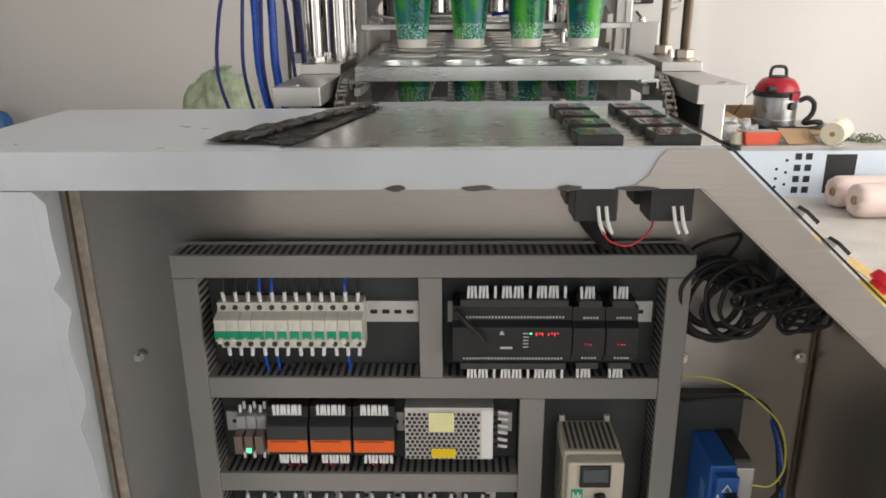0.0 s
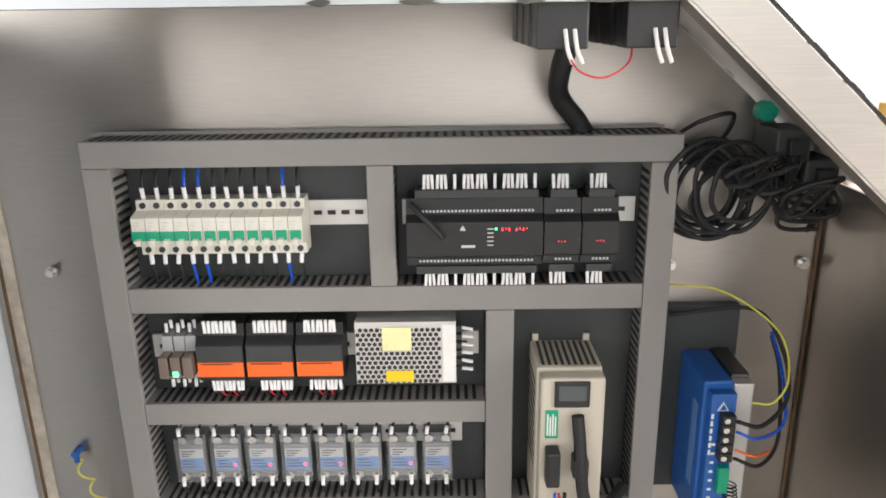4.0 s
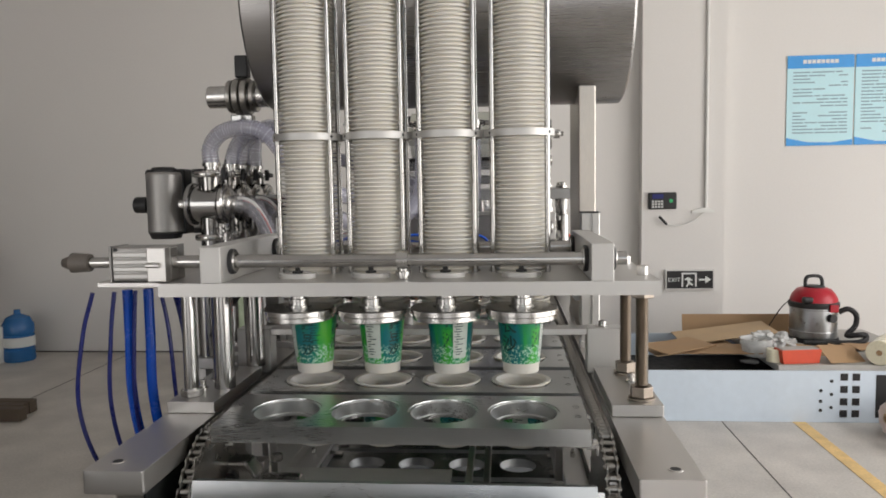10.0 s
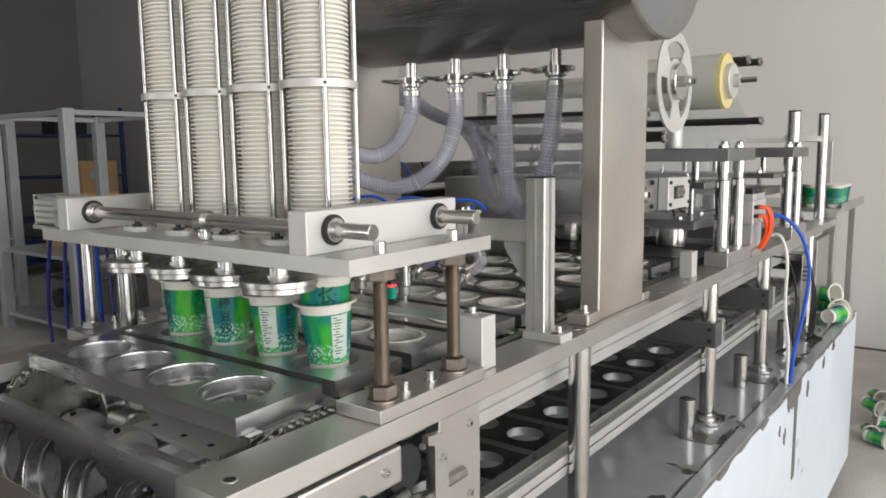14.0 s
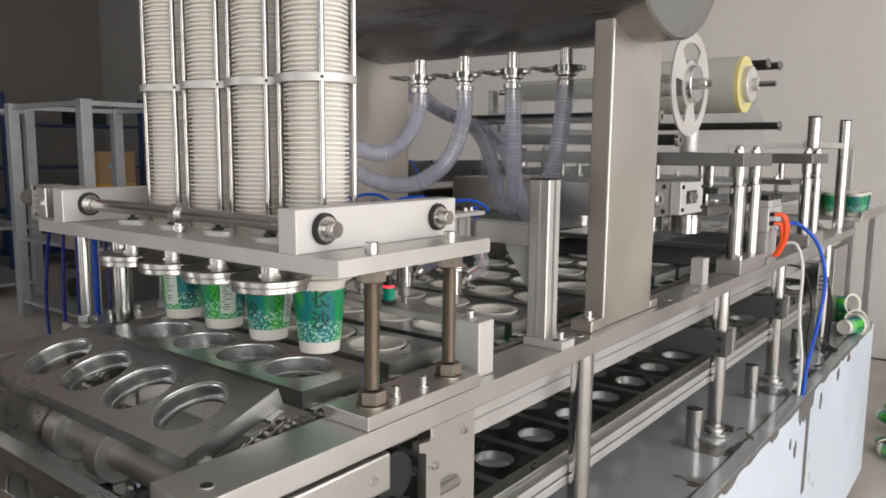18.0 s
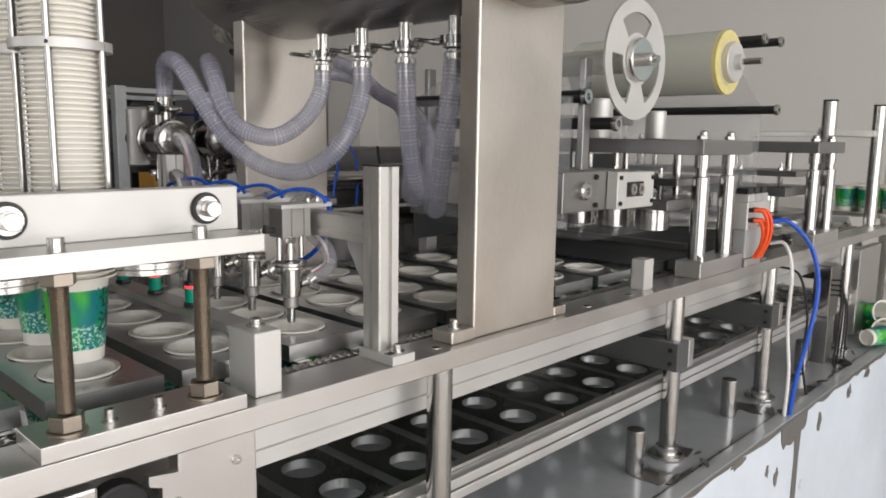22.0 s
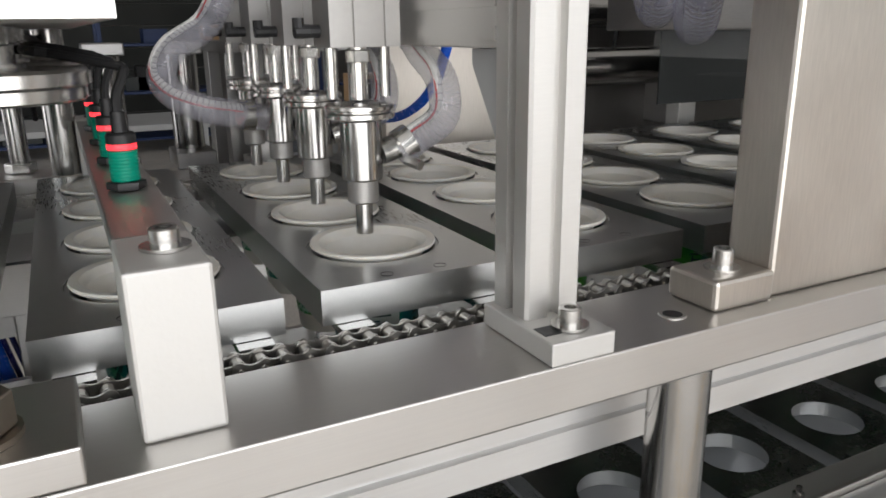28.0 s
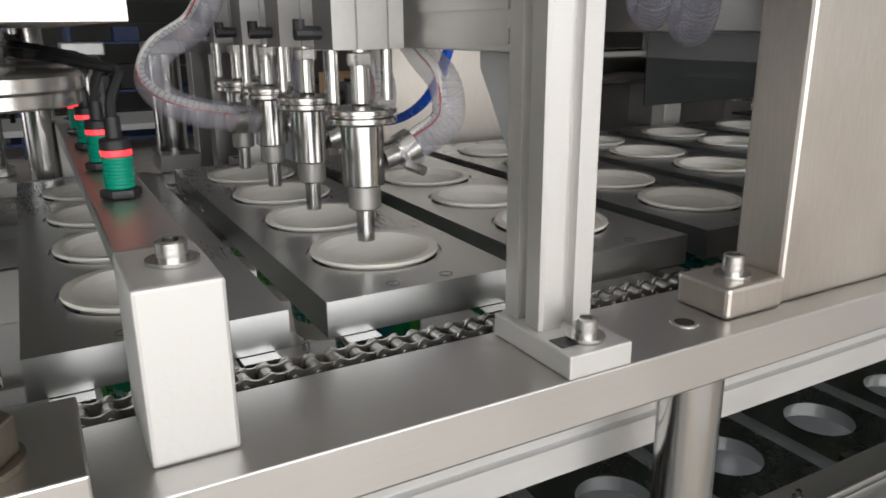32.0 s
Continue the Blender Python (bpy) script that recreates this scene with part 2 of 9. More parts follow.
# West wall colour lowered to carry the dimness of that side.
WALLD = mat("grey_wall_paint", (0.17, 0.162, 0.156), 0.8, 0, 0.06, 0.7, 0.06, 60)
WALLG = mat("mid_grey_wall_tone", (0.30, 0.295, 0.29), 0.8, 0, 0.06, 0.7, 0.06, 60)
BARGREY = mat("dark_grey_steel", (0.11, 0.112, 0.112), 0.40, 0.4, 0.10, 12, 0.03, 200)
CEIL = mat("ceiling_paint", (0.62, 0.62, 0.61), 0.85, 0, 0.05, 0.7, 0.03, 60)
CONCRETE = mat("smooth_concrete", (0.54, 0.51, 0.47), 0.5, 0, 0.24, 3.2, 0.08, 70)
LINE = mat("yellow_floor_paint", (0.72, 0.50, 0.22), 0.6, 0, 0.22, 9, 0.03, 60)
JOINT = mat("floor_joint", (0.10, 0.095, 0.09), 0.8, 0, 0.2, 6, 0, 60)
BOXBLUE = mat("pale_blue_film_on_steel", (0.58, 0.66, 0.74), 0.35, 0.0, 0.06, 2, 0.06, 20)
CARD = mat("cardboard", (0.36, 0.23, 0.125), 0.75, 0, 0.12, 6, 0.06, 120)
CARDL = mat("pale_cardboard", (0.46, 0.33, 0.20), 0.75, 0, 0.12, 6, 0.06, 120)
PINK = mat("pink_film_roll", (0.74, 0.60, 0.55), 0.35, 0, 0.10, 5, 0.03, 60)
CREAM = mat("cream_film_roll", (0.76, 0.72, 0.55), 0.3, 0, 0.06, 8, 0.03, 60)
SACK = mat("pale_green_sack", (0.40, 0.47, 0.33), 0.3, 0, 0.3, 12, 0.25, 18)
MUSTARD = mat("mustard_sack", (0.60, 0.33, 0.07), 0.5, 0, 0.15, 9, 0.2, 22)
CLOUDY = mat("cloudy_plastic", (0.66, 0.67, 0.66), 0.25, 0, 0.08, 20, 0.1, 40, alpha=0.75)
POSTER = mat("poster_blue", (0.03, 0.30, 0.72), 0.35, 0, 0.04, 5, 0, 60)
POSTERP = mat("poster_paper", (0.50, 0.76, 0.82), 0.35, 0, 0.04, 5, 0, 60)
INK = mat("grey_ink", (0.25, 0.36, 0.42), 0.5, 0, 0.05, 40, 0, 60)
SIGN = mat("sign_white", (0.7, 0.72, 0.7), 0.4, 0, 0.03, 20, 0, 60)
FRAMEGREY = mat("scuffed_grey_frame_paint", (0.46, 0.48, 0.50), 0.38, 0.5, 0.12, 6, 0.03, 60)
RACKBLUE = mat("blue_rack_paint", (0.012, 0.030, 0.10), 0.45, 0, 0.1, 8, 0.03, 60)
GREYPAINT = mat("light_grey_paint", (0.36, 0.365, 0.365), 0.45, 0.0, 0.08, 6, 0.03, 60)
WATERJUG = mat("blue_water_jug", (0.04, 0.20, 0.50), 0.15, 0, 0.06, 10, 0.02, 60, trans=0.3)


def printed_sleeve():
    """Green and teal print of a drinks cup, with pale ice at its foot."""
    m = bpy.data.materials.new("green_cup_print")
    m.use_nodes = True
    nt = m.node_tree
    b = nt.nodes["Principled BSDF"]
    tc = nt.nodes.new("ShaderNodeTexCoord")
    sep = nt.nodes.new("ShaderNodeSeparateXYZ")
    nt.links.new(tc.outputs["Object"], sep.inputs[0])
    mp = nt.nodes.new("ShaderNodeMapping")
    mp.inputs["Scale"].default_value = (1, 1, 0.35)
    nt.links.new(tc.outputs["Object"], mp.inputs[0])
    n1 = nt.nodes.new("ShaderNodeTexNoise")
    n1.inputs["Scale"].default_value, n1.inputs["Detail"].default_value = 26, 3
    nt.links.new(mp.outputs[0], n1.inputs["Vector"])
    cr = nt.nodes.new("ShaderNodeValToRGB")
    e = cr.color_ramp.elements
    e[0].position, e[0].color = 0.38, (0.0, 0.17, 0.19, 1)
    e[1].position, e[1].color = 0.66, (0.10, 0.50, 0.02, 1)
    x = cr.color_ramp.elements.new(0.48)
    x.color = (0.0, 0.22, 0.13, 1)
    x = cr.color_ramp.elements.new(0.555)
    x.color = (0.02, 0.36, 0.05, 1)
    nt.links.new(n1.outputs[0], cr.inputs[0])
    v = nt.nodes.new("ShaderNodeTexVoronoi")
    v.inputs["Scale"].default_value = 430
    nt.links.new(tc.outputs["Object"], v.inputs["Vector"])
    ice = nt.nodes.new("ShaderNodeMapRange")
    ice.inputs["From Min"].default_value, ice.inputs["From Max"].default_value = 0.56, 0.66
    nt.links.new(v.outputs["Color"], ice.inputs[0])
    low = nt.nodes.new("ShaderNodeMapRange")
    low.inputs["From Min"].default_value, low.inputs["From Max"].default_value = -0.058, -0.064
    nt.links.new(sep.outputs[2], low.inputs[0])
    mul = nt.nodes.new("ShaderNodeMath")
    mul.operation = "MULTIPLY"
    nt.links.new(ice.outputs[0], mul.inputs[0])
    nt.links.new(low.outputs[0], mul.inputs[1])
    mix = nt.nodes.new("ShaderNodeMix")
    mix.data_type = "RGBA"
    nt.links.new(mul.outputs[0], mix.inputs[0])
    nt.links.new(cr.outputs[0], mix.inputs[6])
    mix.inputs[7].default_value = (0.38, 0.62, 0.48, 1)
    nt.links.new(mix.outputs[2], b.inputs["Base Color"])
    b.inputs["Roughness"].default_value = 0.3
    return m


PRINT = printed_sleeve()
PRINTW = mat("pale_print_panel", (0.62, 0.68, 0.62), 0.35, 0, 0.10, 60, 0, 100)
PRINTK = mat("dark_brush_marks", (0.01, 0.06, 0.05), 0.4, 0, 0.1, 40, 0, 100)

# ---- helpers of the scene ----
ORIGIN = {}


def thing(name, label, category, at=(0, 0, 0), group="", kind=""):
    ob = new(name)
    ob.empty_display_size = 0.05
    ob.location = at
    ORIGIN[ob] = Vector(at)
    return tagged(ob, label, category, group, kind)


def finish(bm, smooth=35):
    bmesh.ops.recalc_face_normals(bm, faces=bm.faces)
    for f in bm.faces:
        f.smooth = True
    lim = radians(smooth)
    for e in bm.edges:
        if len(e.link_faces) != 2:
            e.smooth = False
            continue
        a = e.calc_face_angle(0)
        if a > lim:
            e.smooth = False
        elif a > 0.17:
            p, q = (f.calc_area() for f in e.link_faces)
            e.smooth = max(p, q) < 5 * min(p, q)


def part(name, bm, material, parent=None, label="", smooth=35):
    """One mesh, drawn in the world's coordinates, under a thing or a part."""
    o = ORIGIN.get(parent, Vector((0, 0, 0))) if parent else Vector((0, 0, 0))
    if o.length:
        bmesh.ops.translate(bm, verts=bm.verts, vec=-o)
    finish(bm, smooth)
    me = bpy.data.meshes.new(name)
    bm.to_mesh(me)
    bm.free()
    me.materials.append(material)
    ob = new(name, me)
    if parent:
        ob.parent = parent
    ORIGIN[ob] = o
    if label:
        ob["label"] = label
    return ob


def single(name, bm, material, label, category, at=(0, 0, 0), group="", kind="", smooth=35):
    """A thing that is one mesh; it is drawn in the world's coordinates about its base."""
    bmesh.ops.translate(bm, verts=bm.verts, vec=-Vector(at))
    ob = part(name, bm, material, None, smooth=smooth)
    ob.location = at
    ORIGIN[ob] = Vector(at)
    return tagged(ob, label, category, group, kind)


def shared(name, mesh, parent, at, rot=(0, 0, 0), label=""):
    """A part on a mesh that others use too; at is in the world's coordinates."""
    ob = new(name, mesh)
    ob.parent = parent
    ob.location = Vector(at) - ORIGIN.get(parent, Vector((0, 0, 0)))
    ob.rotation_euler = rot
    if label:
        ob["label"] = label
    return ob


def B():
    return bmesh.new()


def box(bm, x0, x1, y0, y1, z0, z1, bevel=0.0):
    m = Matrix.LocRotScale(((x0 + x1) / 2, (y0 + y1) / 2, (z0 + z1) / 2), None, (abs(x1 - x0), abs(y1 - y0), abs(z1 - z0)))
    vs = bmesh.ops.create_cube(bm, size=1, matrix=m)["verts"]
    if bevel:
        es = list({e for v in vs for e in v.link_edges})
        bmesh.ops.bevel(bm, geom=es, offset=bevel, segments=2, affect="EDGES", profile=0.5)
    return bm


def bbox(*a):
    return box(B(), *a)


def cyl(bm, p0, p1, r, seg=20, r2=None, bevel=0.0):
    p0, p1 = Vector(p0), Vector(p1)
    d = p1 - p0
    m = Matrix.Translation((p0 + p1) / 2) @ d.to_track_quat("Z", "Y").to_matrix().to_4x4()
    vs = bmesh.ops.create_cone(bm, cap_ends=True, segments=seg, radius1=r, radius2=r if r2 is None else r2, depth=d.length, matrix=m)["verts"]
    if bevel:
        ids = set(vs)
        es = [e for e in {e for v in vs for e in v.link_edges} if any(len(f.verts) > 4 for f in e.link_faces)]
        bmesh.ops.bevel(bm, geom=es, offset=bevel, segments=2, affect="EDGES", profile=0.5)
    return bm


def bcyl(*a, **k):
    return cyl(B(), *a, **k)


def lathe(bm, prof, at=(0, 0, 0), axis="z", seg=28):
    """Turns a profile of (radius, height) round an axis through at."""
    q = {"z": Matrix.Identity(4), "x": Matrix.Rotation(radians(90), 4, "Y"), "y": Matrix.Rotation(radians(-90), 4, "X")}[axis]
    m = Matrix.Translation(at) @ q
    rings = []
    for r, h in prof:
        if r < 1e-6:
            rings.append([bm.verts.new(m @ Vector((0, 0, h)))])
        else:
            rings.append([bm.verts.new(m @ Vector((r * math.cos(2 * math.pi * i / seg), r * math.sin(2 * math.pi * i / seg), h))) for i in range(seg)])
    for a, b in zip(rings, rings[1:]):
        for i in range(seg):
            j = (i + 1) % seg
            if len(a) == 1 and len(b) == 1:
                continue
            if len(a) == 1:
                bm.faces.new((a[0], b[i], b[j]))
            elif len(b) == 1:
                bm.faces.new((a[i], b[0], a[j]))
            else:
                bm.faces.new((a[i], b[i], b[j], a[j]))
    return bm


def blathe(*a, **k):
    return lathe(B(), *a, **k)


def prism(bm, pts, axis, a, b, bevel=0.0):
    """Extrudes an outline along an axis from a to b. pts are the two other coordinates in the order x, y, z."""
    def at(p, h):
        return {"x": (h, p[0], p[1]), "y": (p[0], h, p[1]), "z": (p[0], p[1], h)}[axis]
    lo = [bm.verts.new(at(p, a)) for p in pts]
    hi = [bm.verts.new(at(p, b)) for p in pts]
    fs = [bm.faces.new(lo), bm.faces.new(hi)]
    n = len(pts)
    for i in range(n):
        fs.append(bm.faces.new((lo[i], lo[(i + 1) % n], hi[(i + 1) % n], hi[i])))
    if bevel:
        bmesh.ops.bevel(bm, geom=list({e for f in fs for e in f.edges}), offset=bevel, segments=2, affect="EDGES", profile=0.5)
    return bm


def bprism(*a, **k):
    return prism(B(), *a, **k)


def spline(pts, n=10):
    """Points of a smooth line through pts."""
    p = [Vector(q) for q in pts]
    p = [p[0] * 2 - p[1]] + p + [p[-1] * 2 - p[-2]]
    out = []
    for i in range(1, len(p) - 2):
        for k in range(n):
            t = k / n
            out.append(0.5 * ((2 * p[i]) + (p[i + 1] - p[i - 1]) * t + (2 * p[i - 1] - 5 * p[i] + 4 * p[i + 1] - p[i + 2]) * t * t
                              + (3 * p[i] - p[i - 1] - 3 * p[i + 1] + p[i + 2]) * t ** 3))
    out.append(p[-2])
    return out


def sweep(bm, pts, r, seg=8, n=8, ribs=0.0, pitch=0.006):
    """A hose along a smooth line; ribs is the height of its rings."""
    line = spline(pts, n)
    if ribs:
        fine, acc = [], 0.0
        for a, b in zip(line, line[1:]):
            steps = max(1, int((b - a).length / (pitch / 2)))
            fine += [a.lerp(b, k / steps) for k in range(steps)]
        line = fine + [line[-1]]
    rings, up = [], None
    for i, p in enumerate(line):
        d = (line[min(i + 1, len(line) - 1)] - line[max(i - 1, 0)]).normalized()
        if up is None:
            up = d.orthogonal().normalized()
        up = (up - d * up.dot(d)).normalized()
        side = d.cross(up)
        rr = r + (ribs if ribs and i % 2 else 0)
        rings.append([bm.verts.new(p + up * (rr * math.cos(2 * math.pi * k / seg)) + side * (rr * math.sin(2 * math.pi * k / seg))) for k in range(seg)])
    for a, b in zip(rings, rings[1:]):
        for k in range(seg):
            bm.faces.new((a[k], b[k], b[(k + 1) % seg], a[(k + 1) % seg]))
    bm.faces.new(rings[0])
    bm.faces.new(rings[-1])
    return bm


def bsweep(*a, **k):
    return sweep(B(), *a, **k)


def hexagon(bm, at, r, h, axis="z"):
    x, y, z = at
    if axis == "z":
        return cyl(bm, (x, y, z), (x, y, z + h), r, 6, bevel=r * 0.08)
    if axis == "x":
        return cyl(bm, (x, y, z), (x + h, y, z), r, 6, bevel=r * 0.08)
    return cyl(bm, (x, y, z), (x, y + h, z), r, 6, bevel=r * 0.08)


def socket_screw(bm, at, r=0.006, h=0.009):
    """A cap screw with washer, standing on at."""
    return lathe(bm, [(0, 0), (r * 1.7, 0), (r * 1.7, 0.0018), (r, 0.0018), (r, h), (r * 0.9, h + 0.0008), (r * 0.55, h + 0.0008), (r * 0.55, h - 0.003), (0, h - 0.003)], at, seg=16)

# ---- the hall ----
def structure(name, bm, material, label, category):
    return single(name, bm, material, label, category, kind="structure")


# Ceiling, south and east sides are out of view; assumed to close the hall.
X0, X1, Y0, Y1, TOP = -11.0, 6.0, -6.0, 7.2, 4.8
structure("floor", bbox(X0 - 0.2, X1 + 0.2, Y0 - 0.2, Y1 + 0.2, -0.2, 0), CONCRETE, "pale grey smooth concrete floor with dust and stains", "floor")
structure("ceiling", bbox(X0 - 0.2, X1 + 0.2, Y0 - 0.2, Y1 + 0.2, TOP, TOP + 0.2), CEIL, "plain off-white hall ceiling", "ceiling")
structure("wall_north", bbox(X0 - 0.2, X1 + 0.2, Y1, Y1 + 0.2, 0, TOP), WALL, "white plastered hall wall with faint scuffs", "wall")
# The dimness here is in the wall's colour, not in grey paint.
structure("wall_west", bbox(X0 - 0.2, X0, Y0, Y1, 0, TOP), WALLD, "hall wall at the dim side, dimness put into its colour", "wall")
# Added slatted panel: deep dimness of the west side put into a dark surface.
gw = thing("door_1", "added dark green-grey slatted panel standing for the wall's dimness", "gate", (X0, 0.3, 0), kind="structure")
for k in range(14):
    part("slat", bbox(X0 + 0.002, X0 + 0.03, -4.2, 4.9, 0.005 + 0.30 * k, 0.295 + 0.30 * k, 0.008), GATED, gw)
# Unseen wall: gates made for the lamps, grey picked to cut bounced light.
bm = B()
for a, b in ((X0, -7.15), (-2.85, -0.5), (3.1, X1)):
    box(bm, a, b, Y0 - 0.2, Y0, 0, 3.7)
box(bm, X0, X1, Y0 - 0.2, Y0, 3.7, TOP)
structure("wall_south", bm, WALLG, "unseen grey wall with two assumed wide gate openings", "wall")
# Unseen wall with an assumed opening for the east lamp.
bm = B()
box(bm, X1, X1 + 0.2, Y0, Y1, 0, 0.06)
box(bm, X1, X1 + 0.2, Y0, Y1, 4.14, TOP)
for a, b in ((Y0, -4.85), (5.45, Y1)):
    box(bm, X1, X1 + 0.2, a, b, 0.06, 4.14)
structure("wall_east", bm, WALL, "unseen white wall with an assumed long glazed front", "wall")
w = thing("window_1", "assumed long white framed glazed front, out of view", "window", (X1 + 0.1, -0.5, 0.06), kind="structure")
for z in (0.061, 4.08):
    part("window_frame", bbox(X1 + 0.06, X1 + 0.12, -4.849, 5.449, z, z + 0.058), WHITE, w)
for k in range(8):
    y = -4.849 + 10.298 * k / 7
    part("mullion", bbox(X1 + 0.06, X1 + 0.12, max(-4.849, y - 0.03), min(5.449, y + 0.03), 0.12, 4.079), WHITE, w)
# Stretch left of the second pier, set in a mid grey.
structure("wall_north_west", bbox(X0, -6.2, Y1 - 0.012, Y1 - 0.002, 0.06, TOP - 0.01), WALLG, "mid grey stretch of the hall wall", "wall")
structure("wall_pier_1", bbox(1.43, 2.14, 7.05, Y1 - 0.002, 0, TOP), WALL, "white square wall pier", "pier")
structure("wall_pier_2", bbox(-6.2, -5.6, 6.9, Y1 - 0.002, 0, TOP), WALL, "white wall pier with chipped edges", "pier")
structure("ground", bbox(-60, 60, -60, 60, -0.5, -0.22), CONCRETE, "pale paved yard outside the hall", "ground")
structure("floor_line", bbox(2.07, 2.15, -5.5, 7.1, -0.02, 0.003), LINE, "worn yellow safety line painted on the floor", "floor line")
bm = B()
for x in (-3.4, 1.62, 4.4):
    box(bm, x, x + 0.006, Y0 + 0.1, Y1 - 0.1, -0.02, 0.002)
structure("floor_joint", bm, JOINT, "thin dark expansion joints in the floor", "floor joint")
# No raised skirting, only a thin dark line where wall meets floor.
structure("baseboard", bbox(X0, X1, Y1 - 0.006, Y1 - 0.001, 0, 0.014), JOINT, "thin dark line along the wall foot", "baseboard")

# posters, clock terminal, conduit and exit sign on the north wall
for i in range(3):
    x = 2.70 + i * 0.575
    p = thing("wall_poster", "blue and pale cyan notice poster with rows of small print", "poster", (x + 0.28, Y1 - 0.012, 1.86), "posters on the wall")
    part("sheet", bbox(x, x + 0.56, Y1 - 0.010, Y1 - 0.002, 1.86, 2.64), POSTERP, p)
    part("header", bbox(x, x + 0.56, Y1 - 0.0135, Y1 - 0.0105, 2.53, 2.64), POSTER, p, "blue header band")
    bm = B()
    prism(bm, [(x, 1.86), (x + 0.56, 1.86), (x + 0.56, 1.91), (x + 0.38, 1.885), (x + 0.18, 1.89), (x, 1.93)], "y", Y1 - 0.0135, Y1 - 0.0105)
    part("footer", bm, POSTER, p, "blue wave at the foot")
    bm = B()
    for k in range(8):
        box(bm, x + 0.13 + 0.038 * k, x + 0.16 + 0.038 * k, Y1 - 0.0165, Y1 - 0.014, 2.57, 2.602)
    part("title", bm, SIGN, p, "white title strip")
    bm = B()
    rnd = random.Random(5 + i)
    for k in range(19):
        z = 2.50 - k * 0.029
        x1 = x + 0.05
        while x1 < x + 0.49:
            w = rnd.uniform(0.05, 0.2)
            if rnd.random() < 0.86:
                box(bm, x1, min(x1 + w, x + 0.51), Y1 - 0.0125, Y1 - 0.0105, z - 0.011, z)
            x1 += w + 0.012
            if rnd.random() < 0.12:
                break
    part("print", bm, INK, p)
cond = thing("wall_conduit", "white plastic cable conduit on the wall pier", "conduit", (1.98, 7.03, 1.3))
part("tube", bcyl((1.98, 7.035, 1.32), (1.98, 7.035, TOP - 0.01), 0.014, 12), WHITE, cond)
part("socket", bprism([(1.86, 1.29), (2.05, 1.29), (2.05, 1.305), (2.00, 1.335), (1.955, 1.335), (1.86, 1.305)], "y", 7.02, 7.05), WHITE, cond)
part("cable", bsweep([(1.95, 7.015, 1.285), (1.86, 7.012, 1.215), (1.74, 7.012, 1.18), (1.63, 7.012, 1.20), (1.585, 7.014, 1.255)], 0.006, 8), WHITE, cond)
part("plug", bcyl((1.64, 7.012, 1.19), (1.575, 7.014, 1.262), 0.011, 10), BLACK, cond, "black connector")
tm = thing("time_clock", "dark grey wall time clock with keypad and green light", "time clock", (1.60, 7.03, 1.33))
part("case", bbox(1.482, 1.728, 7.02, 7.05, 1.325, 1.472, 0.012), BLACK, tm)
bm = B()
for i in range(4):
    for j in range(3):
        box(bm, 1.512 + i * 0.026, 1.531 + i * 0.026, 7.016, 7.0195, 1.337 + j * 0.024, 1.354 + j * 0.024)
part("keypad", bm, PALE, tm)
part("screen", bbox(1.515, 1.61, 7.016, 7.0195, 1.418, 1.458), NAVY, tm)
part("scanner", bcyl((1.677, 7.0195, 1.398), (1.677, 7.014, 1.398), 0.016, 18), mat("green_pad", (0.03, 0.35, 0.12), 0.3, emit=0.25, bump=0), tm, "green lit finger pad")
ex = thing("exit_sign", "black exit sign with pale letters and arrow", "exit sign", (1.84, 7.03, 0.7))
part("board", bbox(1.645, 2.045, 7.027, 7.048, 0.622, 0.778), BLACK, ex)
for x0, x1, z0, z1 in ((1.635, 2.055, 0.778, 0.788), (1.635, 2.055, 0.612, 0.622), (1.635, 1.645, 0.6222, 0.7778), (2.045, 2.055, 0.6222, 0.7778)):
    part("sign_frame", bbox(x0, x1, 7.018, 7.0485, z0, z1), ALUW, ex, "pale metal edge")
part("arrow", bprism([(1.925, 0.692), (1.98, 0.692), (1.98, 0.668), (2.03, 0.70), (1.98, 0.732), (1.98, 0.708), (1.925, 0.708)], "y", 7.022, 7.0265), SIGN, ex)
for x0, x1, z0, z1 in ((1.775, 1.905, 0.748, 0.762), (1.775, 1.789, 0.638, 0.7478), (1.891, 1.905, 0.638, 0.7478)):
    part("doorway", bbox(x0, x1, 7.022, 7.0265, z0, z1), SIGN, ex)
part("figure", bprism([(1.81, 0.64), (1.83, 0.672), (1.822, 0.70), (1.806, 0.692), (1.80, 0.704), (1.828, 0.722), (1.846, 0.716), (1.868, 0.70), (1.862, 0.69), (1.845, 0.698), (1.85, 0.675), (1.875, 0.66), (1.87, 0.645), (1.84, 0.66), (1.825, 0.635)], "y", 7.022, 7.0265), SIGN, ex)


def text(body, size, at, rot, material, parent, name="lettering", depth=0.0006):
    """Raised lettering in the built-in face, as a mesh."""
    cu = bpy.data.curves.new(name, "FONT")
    cu.body, cu.size, cu.extrude, cu.align_x = body, size, depth, "CENTER"
    o = bpy.data.objects.new(name, cu)
    scene.collection.objects.link(o)
    dg = bpy.context.evaluated_depsgraph_get()
    me = bpy.data.meshes.new_from_object(o.evaluated_get(dg))
    bpy.data.objects.remove(o)
    me.materials.clear()
    me.materials.append(material)
    return shared(name, me, parent, at, [radians(a) for a in rot])


text("EXIT", 0.052, (1.71, 7.0245, 0.682), (90, 0, 0), SIGN, ex)
pipe = thing("fire_pipe", "red painted fire water pipe below the ceiling", "pipe", (-4.42, 0.5, 3.58))
part("pipe_run", bcyl((-4.42, -5.9, 3.64), (-4.42, 6.62, 3.64), 0.06, 18), RED, pipe)
